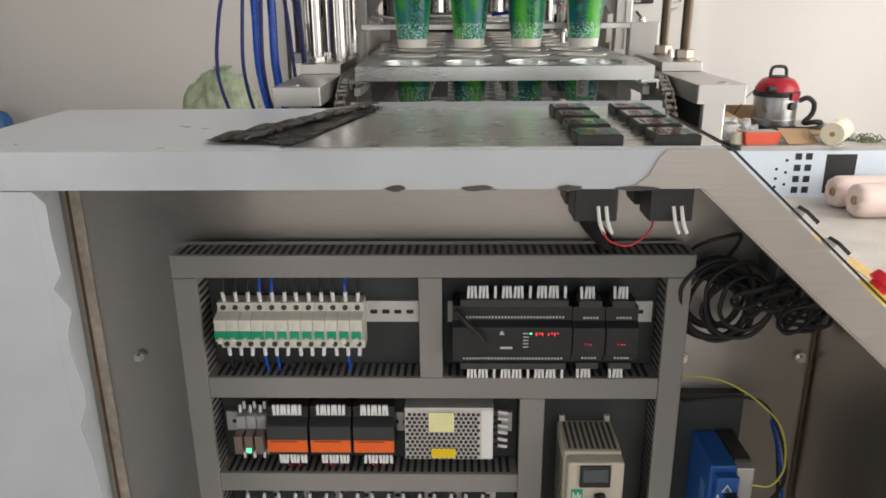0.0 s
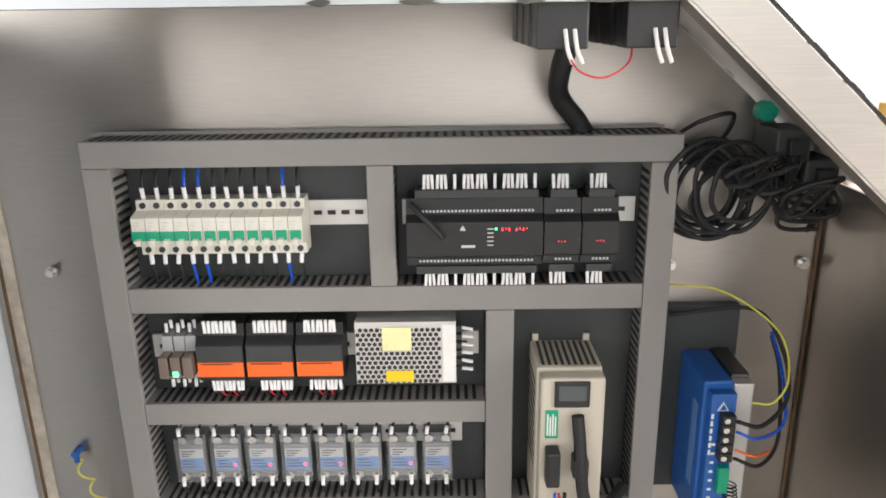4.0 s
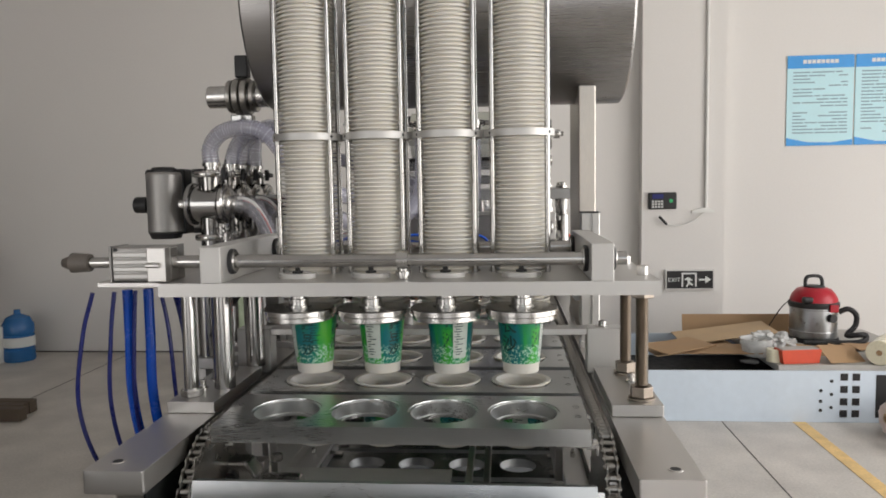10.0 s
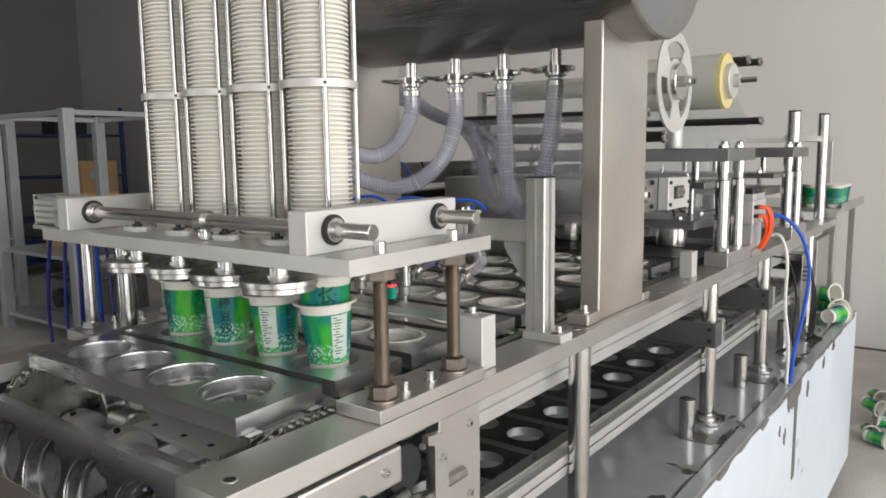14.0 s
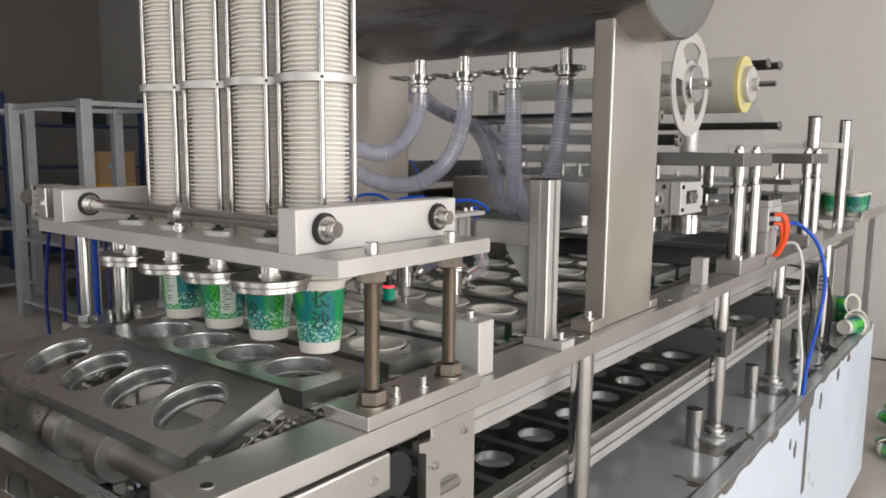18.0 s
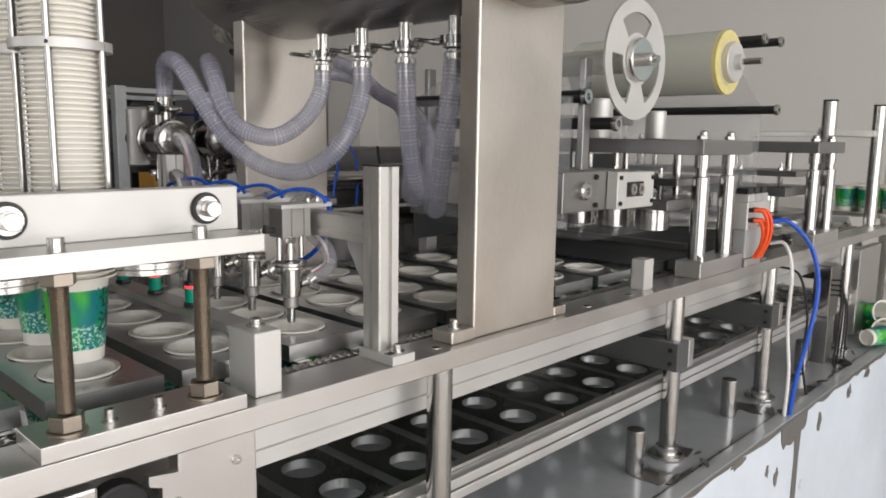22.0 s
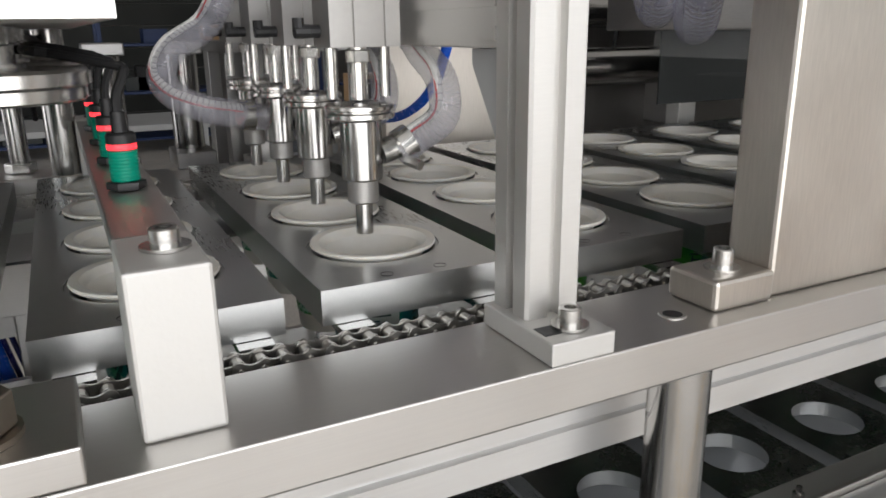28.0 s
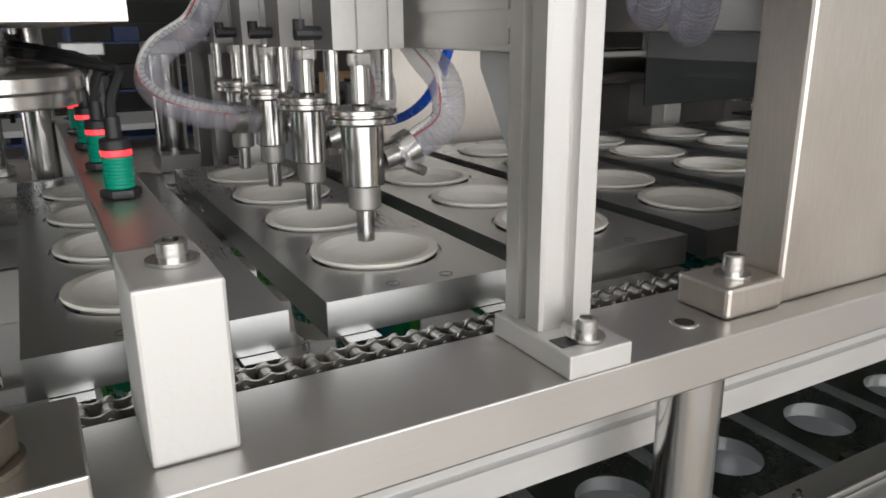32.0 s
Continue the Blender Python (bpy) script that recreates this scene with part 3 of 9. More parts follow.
part("end_cap", bcyl((-4.42, 6.6202, 3.64), (-4.42, 6.66, 3.64), 0.068, 18), RED, pipe)
for y in (-4.0, -1.0, 2.0, 5.0):
    part("hanger", bcyl((-4.42, y, 3.7003), (-4.42, y, TOP - 0.002), 0.008, 8), GREYPAINT, pipe)

# ---- the cup filling and sealing machine ----
CX, LANE = 0.0765, 0.115                     # middle of the machine and the spacing of its four lanes
LANES = [CX + LANE * (i - 1.5) for i in range(4)]
RX0, RX1, RAIL = 0.379, 0.457, 1.222         # right rail: inner and outer face, top
LX0, LX1 = 2 * CX - RX1, 2 * CX - RX0        # left rail
YF, YB = 1.212, 4.62                         # front and back ends of the rails


def mx(x):
    return 2 * CX - x


base = thing("filling_line_base", "wide sheet-steel machine base with torn protective film", "machine base", (CX, 2.9, 0))
part("deck", bbox(mx(0.553), 0.553, 1.16, 4.65, 0.775, 0.795), DECK, base, "grey filmed deck with glossy creases")
part("side_panel", bbox(0.5535, 0.560, 1.16, 4.65, 0.09, 0.793), FILMB, base, "bluish white filmed side panel")
part("side_panel", bbox(mx(0.560), mx(0.5535), 1.16, 4.65, 0.09, 0.793), FILMB, base)
part("end_panel", bbox(mx(0.553), 0.553, 4.64, 4.6495, 0.09, 0.7745), FILMB, base)
part("trim", bbox(0.524, 0.561, 1.17, 4.64, 0.7952, 0.7985), DECK, base, "folded grey deck edge")
rt = random.Random(77)
edge_, yy = [], 1.17
while yy < 4.64:
    edge_.append((0.519 - rt.uniform(0.0, 0.004), yy))
    yy += rt.uniform(0.02, 0.06)
part("crease", bprism([(0.5238, 1.17), (0.5238, 4.64)] + edge_[::-1], "z", 0.7952, 0.7972), TORN, base, "dark crease along the deck edge")
edge_, yy = [], 1.20
while yy < 4.60:
    edge_.append((yy, 0.7945 - rt.uniform(0.006, 0.020)))
    yy += rt.uniform(0.02, 0.08)
part("peeled_edge", bprism([(1.20, 0.7948), (4.60, 0.7948)] + edge_[::-1], "x", 0.5604, 0.5618), GREYFILM, base, "grey steel where the film peeled off")
part("peeled_edge", bprism([(3.235, 0.788), (3.44, 0.788), (3.435, 0.748), (3.418, 0.735), (3.395, 0.738), (3.388, 0.66), (3.39, 0.46), (3.352, 0.46), (3.355, 0.67), (3.348, 0.722), (3.31, 0.716), (3.275, 0.728), (3.262, 0.718), (3.240, 0.745)], "x", 0.5604, 0.5626), GREYFILM, base, "grey steel where the film peeled off")
rnd = random.Random(3)


def ragged(cx, cz, w, h, n=14, seed=0):
    r = random.Random(seed)
    return [(cx + w * math.cos(2 * math.pi * i / n) * r.uniform(0.4, 1.0), cz + h * math.sin(2 * math.pi * i / n) * r.uniform(0.4, 1.0)) for i in range(n)]


for k, (y, z, w, h) in enumerate(((3.56, 0.72, 0.022, 0.04), (3.22, 0.65, 0.022, 0.035), (3.15, 0.69, 0.012, 0.025), (3.85, 0.74, 0.03, 0.03), (4.05, 0.76, 0.05, 0.02), (2.95, 0.775, 0.06, 0.015), (2.55, 0.778, 0.06, 0.012))):
    part("torn_patch", bprism(ragged(y, min(z, 0.793 - h), w, h, 14, k), "x", 0.5603, 0.5622), GREYFILM, base)
for k, (x, y, w, h) in enumerate(((0.46, 2.70, 0.06, 0.07), (0.45, 2.86, 0.04, 0.07), (0.50, 2.50, 0.04, 0.03), (0.44, 3.30, 0.07, 0.06), (0.52, 3.05, 0.02, 0.06), (0.515, 2.75, 0.02, 0.09),
                                  (0.50, 3.55, 0.03, 0.08), (0.52, 3.9, 0.02, 0.12), (0.43, 3.95, 0.06, 0.05), (0.50, 2.30, 0.03, 0.03))):
    part("film_tear", bprism(ragged(x, y, w, h, 12, 40 + k), "z", 0.7952, 0.7968 + 0.0004 * (k % 3)), TORN if k % 2 else GREYFILM, base)
for k in range(34):
    x, y = rnd.uniform(0.43, 0.53), rnd.choice((2.45, 2.72, 2.86, 3.25, 3.42, 3.62, 3.95, 4.15)) + rnd.uniform(-0.06, 0.06)
    bm = B()
    prism(bm, ragged(0, 0, rnd.uniform(0.010, 0.030), rnd.uniform(0.008, 0.022), 11, 300 + k), "z", 0, 0.0010)
    bmesh.ops.transform(bm, matrix=pose(x, y, 0.803 + rnd.uniform(0, 0.006), rnd.uniform(-35, 35), rnd.uniform(-35, 35), rnd.uniform(0, 360)), verts=bm.verts)
    part("curled_film", bm, TORN, base)

frame_ = thing("conveyor_frame", "brushed stainless conveyor frame with twin side rails", "conveyor frame", (CX, 2.9, 0.795))
for nm, a, b in (("right", RX0, RX1), ("left", LX0, LX1)):
    q = 0.0025
    arc = [(b - q + q * math.sin(t), YF + q - q * math.cos(t)) for t in [math.pi / 12 * k for k in range(7)]]
    arc2 = [(a + q - q * math.cos(t), YF + q - q * math.sin(t)) for t in [math.pi / 12 * k for k in range(7)]]
    part("rail", bprism(arc2 + arc + [(b, YB), (a, YB)], "z", RAIL - 0.030, RAIL, 0.0012), STEEL, frame_)
    sg = 1 if nm == "right" else -1
    x = 0.432 if nm == "right" else mx(0.432)
    prof = [(0.078, 1.1915), (0.046, 1.1915), (0.046, 1.134), (0.053, 1.1335), (0.053, 1.1275), (0.047, 1.127), (0.047, 1.104), (0.078, 1.104)]
    part("upper_beam", bprism([(x - sg * d, z) for d, z in prof], "y", YF + 0.50, 4.30), BEAM, frame_, "grooved aluminium beam")
    for z0, z1 in ((0.960, 0.978), (0.938, 0.956)):
        part("lower_beam", bbox(*sorted((x - sg * 0.036, x - sg * 0.013)), YF + 0.36, YB, z0, z1, 0.002), BEAM, frame_)
    part("lower_channel", bbox(*sorted((x - sg * 0.090, x - sg * 0.042)), YF + 0.3, YB, 0.953, 0.962, 0.001), BEAM, frame_, "flat shelf with bolts")
    part("lower_flange", bbox(*sorted((x - sg * 0.0415, x - sg * 0.0365)), YF + 0.3, YB, 0.953, 0.985, 0.001), STEEL, frame_)
    for y in (1.72, 1.98, 2.27, 2.48, 2.68, 3.0, 3.28, 3.6, 3.95):
        bm = B()
        cyl(bm, (x - sg * 0.062, y, 0.962), (x - sg * 0.062, y, 0.973), 0.0055, 12)
        cyl(bm, (x - sg * 0.062, y, 0.973), (x - sg * 0.062, y, 0.980), 0.003, 10)
        part("bolt", bm, TURNED, frame_)
    for y in (2.035, 2.83, 3.41, 4.15):
        part("leg", bcyl((x + sg * 0.002, y, 0.80), (x + sg * 0.002, y, 1.1915), 0.0205, 28), CHROME, frame_)
        part("foot_flange", blathe([(0.0207, 0.797), (0.042, 0.797), (0.042, 0.804), (0.026, 0.806), (0.026, 0.822), (0.0207, 0.822), (0.0207, 0.797)], (x + sg * 0.002, y, 0), seg=24), TURNED, frame_)
    for y in (2.85, 3.43):
        # Bar's dark colour carries its front face's shade; the steel block its lit end.
        cbk = part("clamp_bar", bbox(*sorted((x - sg * 0.235, x + sg * 0.030)), y - 0.052, y + 0.004, 1.016, 1.084, 0.002), BARGREY, frame_, "dark grey cross bar")
        part("clamp_block", bbox(*sorted((x - sg * 0.024, x + sg * 0.0305)), y + 0.0045, y + 0.032, 1.016, 1.084, 0.003), STEEL, frame_, "steel clamp behind the leg")
        for z in (1.034, 1.066):
            part("clamp_screw", blathe([(0, 0), (0.0055, 0), (0.0055, -0.003), (0.0025, -0.003), (0.0025, -0.001), (0, -0.001)], (x + sg * 0.012, y - 0.0523, z), "y", 12), BLACK, cbk)
    for y in (2.69, 3.2, 3.78):
        part("short_post", bcyl((x - sg * 0.006, y, 0.7955), (x - sg * 0.006, y, 0.90), 0.0205, 24, bevel=0.001), CHROME, frame_)
    s = 1 if nm == "right" else -1
    for y in (1.245, 2.030, 2.46, 2.62, 3.36):
        xh = (RX0 + RX1) / 2 + 0.010 if s > 0 else mx((RX0 + RX1) / 2 + 0.010)
        rh = part("rail_hole", blathe([(0, 0.0003), (0.0066, 0.0003), (0.0066, -0.001)], (xh, y, RAIL + 0.0004), seg=16), BLACK, frame_, "dark tapped hole")
        part("hole_chamfer", blathe([(0.0067, 0.0004), (0.0088, 0.0006), (0.0093, 0.0001), (0.0093, -0.001)], (xh, y, RAIL + 0.0004), seg=18), STEEL, rh)
    xa, xb = (0.404, 0.4415) if s > 0 else (mx(0.4415), mx(0.404))
    part("front_leg", bbox(xa, xb, 1.258, 1.288, 0.80, 1.1915, 0.002), STEEL, frame_)
    xi = xa - 0.004 if s > 0 else xb + 0.0005
    part("side_plate", bbox(xi, xi + 0.0035, 1.2585, 1.50, 0.80, 1.1913, 0.0005), DARK, frame_, "dark inner side plate")
    part("end_plate", bbox(xa + 0.004, xb - 0.004, 4.32, 4.60, 0.82, 1.1515, 0.002), STEEL, frame_)
    part("bearing_plate", bbox(xa, xb - 0.012, 1.600, 1.705, 0.80, 1.1915, 0.002), STEEL, frame_, "tall steel bearing plate")
    part("guide_bar", bbox(xa + 0.006, xb, 1.290, 1.505, 1.125, 1.176, 0.004), STEEL, frame_, "pale guide bar below the rail")
    part("clamp_arm", bprism([(1.575, 1.03), (1.606, 1.03), (1.606, 1.150), (1.597, 1.163), (1.560, 1.168), (1.560, 1.156), (1.575, 1.150)], "x", xb - 0.0115 if s > 0 else xa, xb if s > 0 else xa + 0.0115), STEEL, frame_)
    for y, z in ((1.592, 1.128), (1.675, 1.15), (1.675, 1.04), (1.33, 1.15), (1.47, 1.15)):
        xs = xb + 0.0002 if y < 1.65 else xb - 0.0118
        part("plate_screw", blathe([(0, 0), (0.006, 0), (0.006, 0.005), (0.003, 0.005), (0.003, 0.002), (0, 0.002)], (xs if s > 0 else xa - 0.0055, y, z), "x", 12), TURNED, frame_)
    xo = 0.432 if s > 0 else mx(0.432)
    bm = B()
    cyl(bm, (xo, 1.40, 1.072), (xo, 1.574, 1.072), 0.0115, 18, bevel=0.001)
    cyl(bm, (xo, 1.6065, 1.082), (xo, 1.655, 1.082), 0.0095, 18, bevel=0.001)
    hexagon(bm, (xo, 1.535, 1.072), 0.0165, 0.014, "y")
    part("tensioner_rod", bm, CHROME, frame_)
    bm = B()
    cyl(bm, (xo - s * 0.006, 1.36, 1.094), (xo - s * 0.006, 1.48, 1.094), 0.013, 16, bevel=0.002)
    cyl(bm, (xo - s * 0.006, 1.4805, 1.094), (xo - s * 0.006, 1.53, 1.094), 0.009, 14)
    part("damper", bm, RETURN, frame_)
    part("hydraulic_body", bcyl((xo - s * 0.035, 1.535, 1.125), (xo - s * 0.010, 1.535, 1.125), 0.036, 22, bevel=0.004), RUBBER, frame_, "black motor body behind the arm")
for y, z in ((1.40, 1.08), (4.4566, 1.08)):
    # Shaft and collars in a paler metal, to offset the dim interior.
    part("shaft", bcyl((LX0 + 0.02, y, z), (RX1 - 0.02, y, z), 0.024, 28), ALUW, frame_)
    for xc in (0.335, 0.20, -0.045, mx(0.335)):
        sc = part("shaft_collar", bcyl((xc - 0.02, y, z), (xc + 0.02, y, z), 0.044, 28, bevel=0.002), ALUW, frame_)
        part("collar_screw", bcyl((xc, y - 0.012, z + 0.040), (xc, y - 0.014, z + 0.0475), 0.005, 10), BLACK, sc)
    for x in (0.362, mx(0.362)):
        bm = B()
        n = 26
        out = []
        for i in range(2 * n):
            r = 0.137 if i % 2 else 0.128
            out.append((y + r * math.cos(math.pi * i / n), z + r * math.sin(math.pi * i / n)))
        prism(bm, out, "x", x - 0.004, x + 0.004)
        part("sprocket", bm, CHAIN, frame_)
part("inner_guide", bbox(0.300, 0.312, 1.50, 4.3, 1.10, 1.16, 0.001), STEEL, frame_)
part("inner_guide", bbox(mx(0.312), mx(0.300), 1.50, 4.3, 1.10, 1.16, 0.001), STEEL, frame_)
for x in (0.345, mx(0.345)):
    part("chain_guide", bbox(x - 0.006, x + 0.006, 1.41, 4.44, 1.185, 1.199), WHITE, frame_)
for y in (1.75, 2.6, 3.5):
    part("cross_rod", bcyl((LX1 + 0.028, y, 1.12), (RX0 - 0.028, y, 1.12), 0.010, 14), CHROME, frame_)

ix = thing("index_drive", "steel index drive with clevis inside the conveyor's front", "drive mechanism", (CX, 1.47, 1.08))
part("cross_plate", bbox(-0.150, 0.135, 1.440, 1.530, 1.098, 1.106, 0.001), WHITE, ix, "pale cross plate")
for x in (-0.06, 0.02, 0.09):
    part("plate_hole", bcyl((x, 1.462, 1.1064), (x, 1.462, 1.1072), 0.0055, 12), BLACK, ix)
part("pusher_bar", bbox(-0.29, -0.16, 1.474, 1.500, 1.118, 1.136, 0.002), STEEL, ix)
part("clevis", bprism([(-0.235, 1.085), (-0.165, 1.085), (-0.160, 1.125), (-0.175, 1.150), (-0.222, 1.150), (-0.240, 1.125)], "y", 1.432, 1.472, 0.004), TURNED, ix, "turned steel clevis")
part("clevis_pin", bcyl((-0.199, 1.424, 1.126), (-0.199, 1.480, 1.126), 0.010, 18), BLACK, ix)
part("clevis_boss", bcyl((-0.155, 1.452, 1.10), (-0.095, 1.452, 1.10), 0.026, 24, bevel=0.004), TURNED, ix)
part("link_eye", blathe([(0.008, 0), (0.017, 0), (0.017, 0.014), (0.008, 0.014), (0.008, 0)], (-0.262, 1.452, 1.135), "x", 20), TURNED, ix)
for x in (0.160, 0.188):
    part("guide_strip", bbox(x, x + 0.010, 1.425, 1.66, 1.105, 1.120, 0.001), STEEL, ix)
for x in (-0.255, -0.13):
    part("lock_nut", hexagon(B(), (x, 1.443, 1.1505), 0.010, 0.010), TURNED, ix)

# ---- mould plates with their chain ----
PITCH, AXY, AXZ, CR, NPL = 0.165, 1.40, 1.08, 0.13, 42
STRAIGHT = (NPL * PITCH - 2 * math.pi * CR) / 2
LOOP = NPL * PITCH
PHASE = 1.396 - AXY


def station(s):
    """The pose on the chain's loop at a length s from the front sprocket's top."""
    s = s % LOOP
    if s > LOOP - math.pi * CR:
        s -= LOOP
    if s < 0:
        a = -s / CR
        return pose(CX, AXY - CR * math.sin(a), AXZ + CR * math.cos(a), math.degrees(a), 0, 0)
    if s <= STRAIGHT:
        return pose(CX, AXY + s, AXZ + CR)
    if s <= STRAIGHT + math.pi * CR:
        a = (s - STRAIGHT) / CR
        return pose(CX, AXY + STRAIGHT + CR * math.sin(a), AXZ + CR * math.cos(a), -math.degrees(a), 0, 0)
    return pose(CX, AXY + STRAIGHT - (s - STRAIGHT - math.pi * CR), AXZ - CR, 180, 0, 0)


def holed_plate(name):
    """A plate with four stepped holes; its origin lies on the chain's line, its face 36 mm above."""
    T, BOT, HW, HY = 0.036, 0.012, 0.2600, 0.0705
    prof = [(0.0512, T), (0.0508, T - 0.0016), (0.0474, T - 0.0018), (0.0466, T - 0.0030), (0.0455, BOT + 0.0045), (0.0408, BOT + 0.0040), (0.0405, BOT)]
    bm = B()
    corners = [math.atan2(b * HY, a * LANE / 2) for a in (1, -1) for b in (1, -1)]
    angs = sorted([-math.pi + 2 * math.pi * (i + 0.5) / 32 for i in range(32)] + corners)
    for cx in [x - CX for x in LANES]:
        def edge(a, z):
            c, s = math.cos(a), math.sin(a)
            k = min(LANE / 2 / abs(c) if abs(c) > 1e-9 else 9, HY / abs(s) if abs(s) > 1e-9 else 9)
            return bm.verts.new((cx + c * k, s * k, z))
        rings = [[edge(a, T) for a in angs]]
        rings += [[bm.verts.new((cx + r * math.cos(a), r * math.sin(a), z)) for a in angs] for r, z in prof]
        rings += [[edge(a, BOT) for a in angs]]
        n = len(angs)
        for p, q in zip(rings, rings[1:]):
            for i in range(n):
                bm.faces.new((p[i], p[(i + 1) % n], q[(i + 1) % n], q[i]))
    x1 = LANE * 2
    for a, b in ((-HW, -x1), (x1, HW)):
        for z in (T, BOT):
            bm.faces.new([bm.verts.new(v) for v in ((a, -HY, z), (b, -HY, z), (b, HY, z), (a, HY, z))])
    for y in (-HY, HY):
        bm.faces.new([bm.verts.new(v) for v in ((-HW, y, BOT), (HW, y, BOT), (HW, y, T), (-HW, y, T))])
    for x in (-HW, HW):
        bm.faces.new([bm.verts.new(v) for v in ((x, -HY, BOT), (x, HY, BOT), (x, HY, T), (x, -HY, T))])
    bmesh.ops.remove_doubles(bm, verts=bm.verts, dist=1e-5)
    ob = part(name, bm, PLATE)
    # Undersides take the darker metal, which carries the return run's shade.
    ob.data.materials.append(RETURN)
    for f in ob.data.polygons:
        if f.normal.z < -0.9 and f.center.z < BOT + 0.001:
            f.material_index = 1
    return ob


def chain_mesh(side, n=4, length=PITCH / 3):
    """A stretch of roller chain on both sides: rollers, pins and waisted side links."""
    bm = B()
    p = length / n
    for x in (side * (0.362 - CX),):
        for i in range(n):
            y = -length / 2 + p * (i + 0.5)
            cyl(bm, (x - 0.0045, y, 0), (x + 0.0045, y, 0), 0.0042, 10)
            cyl(bm, (x - 0.0105, y, 0), (x + 0.0105, y, 0), 0.0021, 8)
            off = 0.0062 if i % 2 else 0.0082
            for sx in (-1, 1):
                out = []
                for k in range(17):
                    t = k / 16
                    yy = y - 0.0052 + t * (p + 0.0104)
                    u = min(1, max(0, (t * (p + 0.0104) - 0.0052) / p))
                    h = 0.0056 - 0.0021 * math.sin(math.pi * u)
                    if t < 0.2:
                        h *= math.sqrt(max(0.05, 1 - (1 - t / 0.2) ** 2))
                    if t > 0.8:
                        h *= math.sqrt(max(0.05, 1 - (1 - (1 - t) / 0.2) ** 2))
                    out.append((yy, h))
                pts = out + [(a, -b) for a, b in reversed(out)]
                prism(bm, pts, "x", x + sx * off - 0.0008, x + sx * off + 0.0008)
    for v in bm.verts:
        v.co.z = v.co.z * 1.18 + 0.0075
    finish(bm)
    me = bpy.data.meshes.new("chain_section")
    bm.to_mesh(me)
    bm.free()
    me.materials.append(CHAIN)
    return me


plate0 = thing("mould_plate", "milled aluminium cup mould plate with four round holes", "mould plate", (0, 0, 0), "mould plates on the conveyor")
body0 = holed_plate("plate")
body0.parent = plate0
for x in (0.248, -0.248):
    for y in (-0.02, 0.02):
        o = part("countersunk_screw", blathe([(0, 0.0345), (0.0028, 0.0345), (0.0045, 0.0363), (0.0045, 0.036)], (x, y, 0), seg=12), BLACK, plate0)
for sx in (1, -1):
    for y in (-0.05, 0.05):
        part("chain_lug", bprism([(sx * 0.240, 0.0065), (sx * 0.268, 0.0065), (sx * 0.268, -0.004), (sx * 0.2715, -0.004), (sx * 0.2715, 0.0115), (sx * 0.240, 0.0115)], "y", y - 0.011, y + 0.011), TURNED, plate0)
PLATES = [plate0]
for i in range(1, NPL):
    PLATES.append(copy_thing(plate0, Matrix.Identity(4)))
CHAIN_ME = (chain_mesh(1), chain_mesh(-1))
CHAINS = []
for i in range(NPL * 6):
    o = new("chain_section", CHAIN_ME[i % 2])
    CHAINS.append(tagged(o, "oily steel roller chain section carrying the plates", "roller chain", "conveyor chain sections"))

# ---- paper cups ----
CUP_H = 0.108


def cup_profile():
    o = [(0.0455, 0.0005), (0.0478, 0.0006), (0.0484, -0.0008), (0.0478, -0.0022), (0.0440, -0.0024), (0.0395, -0.0034), (0.0388, -0.006), (0.0290, -CUP_H), (0.0275, -CUP_H), (0.0271, -CUP_H + 0.004), (0, -CUP_H + 0.004)]
    i = [(0.0455, 0.0005), (0.0415, 0.0001), (0.0381, -0.006), (0.0282, -CUP_H + 0.0055), (0, -CUP_H + 0.0055)]
    return o, i


def cup_radius(z):
    return 0.0388 + (0.0290 - 0.0388) * (-z - 0.006) / (CUP_H - 0.006)


def lettered_cup(body, word, at):
    """Brush lettering bent round the cup, one character below the other."""
    done = False
    for k, ch in enumerate(word):
        cu = bpy.data.curves.new("lettering", "FONT")
        cu.body, cu.size, cu.align_x, cu.align_y, cu.offset = ch, 0.066 / (len(word) + 0.4), "CENTER", "CENTER", 0.0006
        o = bpy.data.objects.new("lettering", cu)
        scene.collection.objects.link(o)
        me = bpy.data.meshes.new_from_object(o.evaluated_get(bpy.context.evaluated_depsgraph_get()))
        bpy.data.objects.remove(o)
        if len(me.vertices) < 24:
            return False
        for v in me.vertices:
            z = -0.022 - 0.066 / (len(word) + 0.2) * (k + 0.25) + v.co.y
            r = cup_radius(z) + 0.0010
            a = at + v.co.x / r
            v.co = (r * math.cos(a), r * math.sin(a), z)
        me.materials.clear()
        me.materials.append(PRINTK)
        ob = shared("lettering", me, body, (0, 0, 0), label="dark brush lettering")
        done = True
    return done


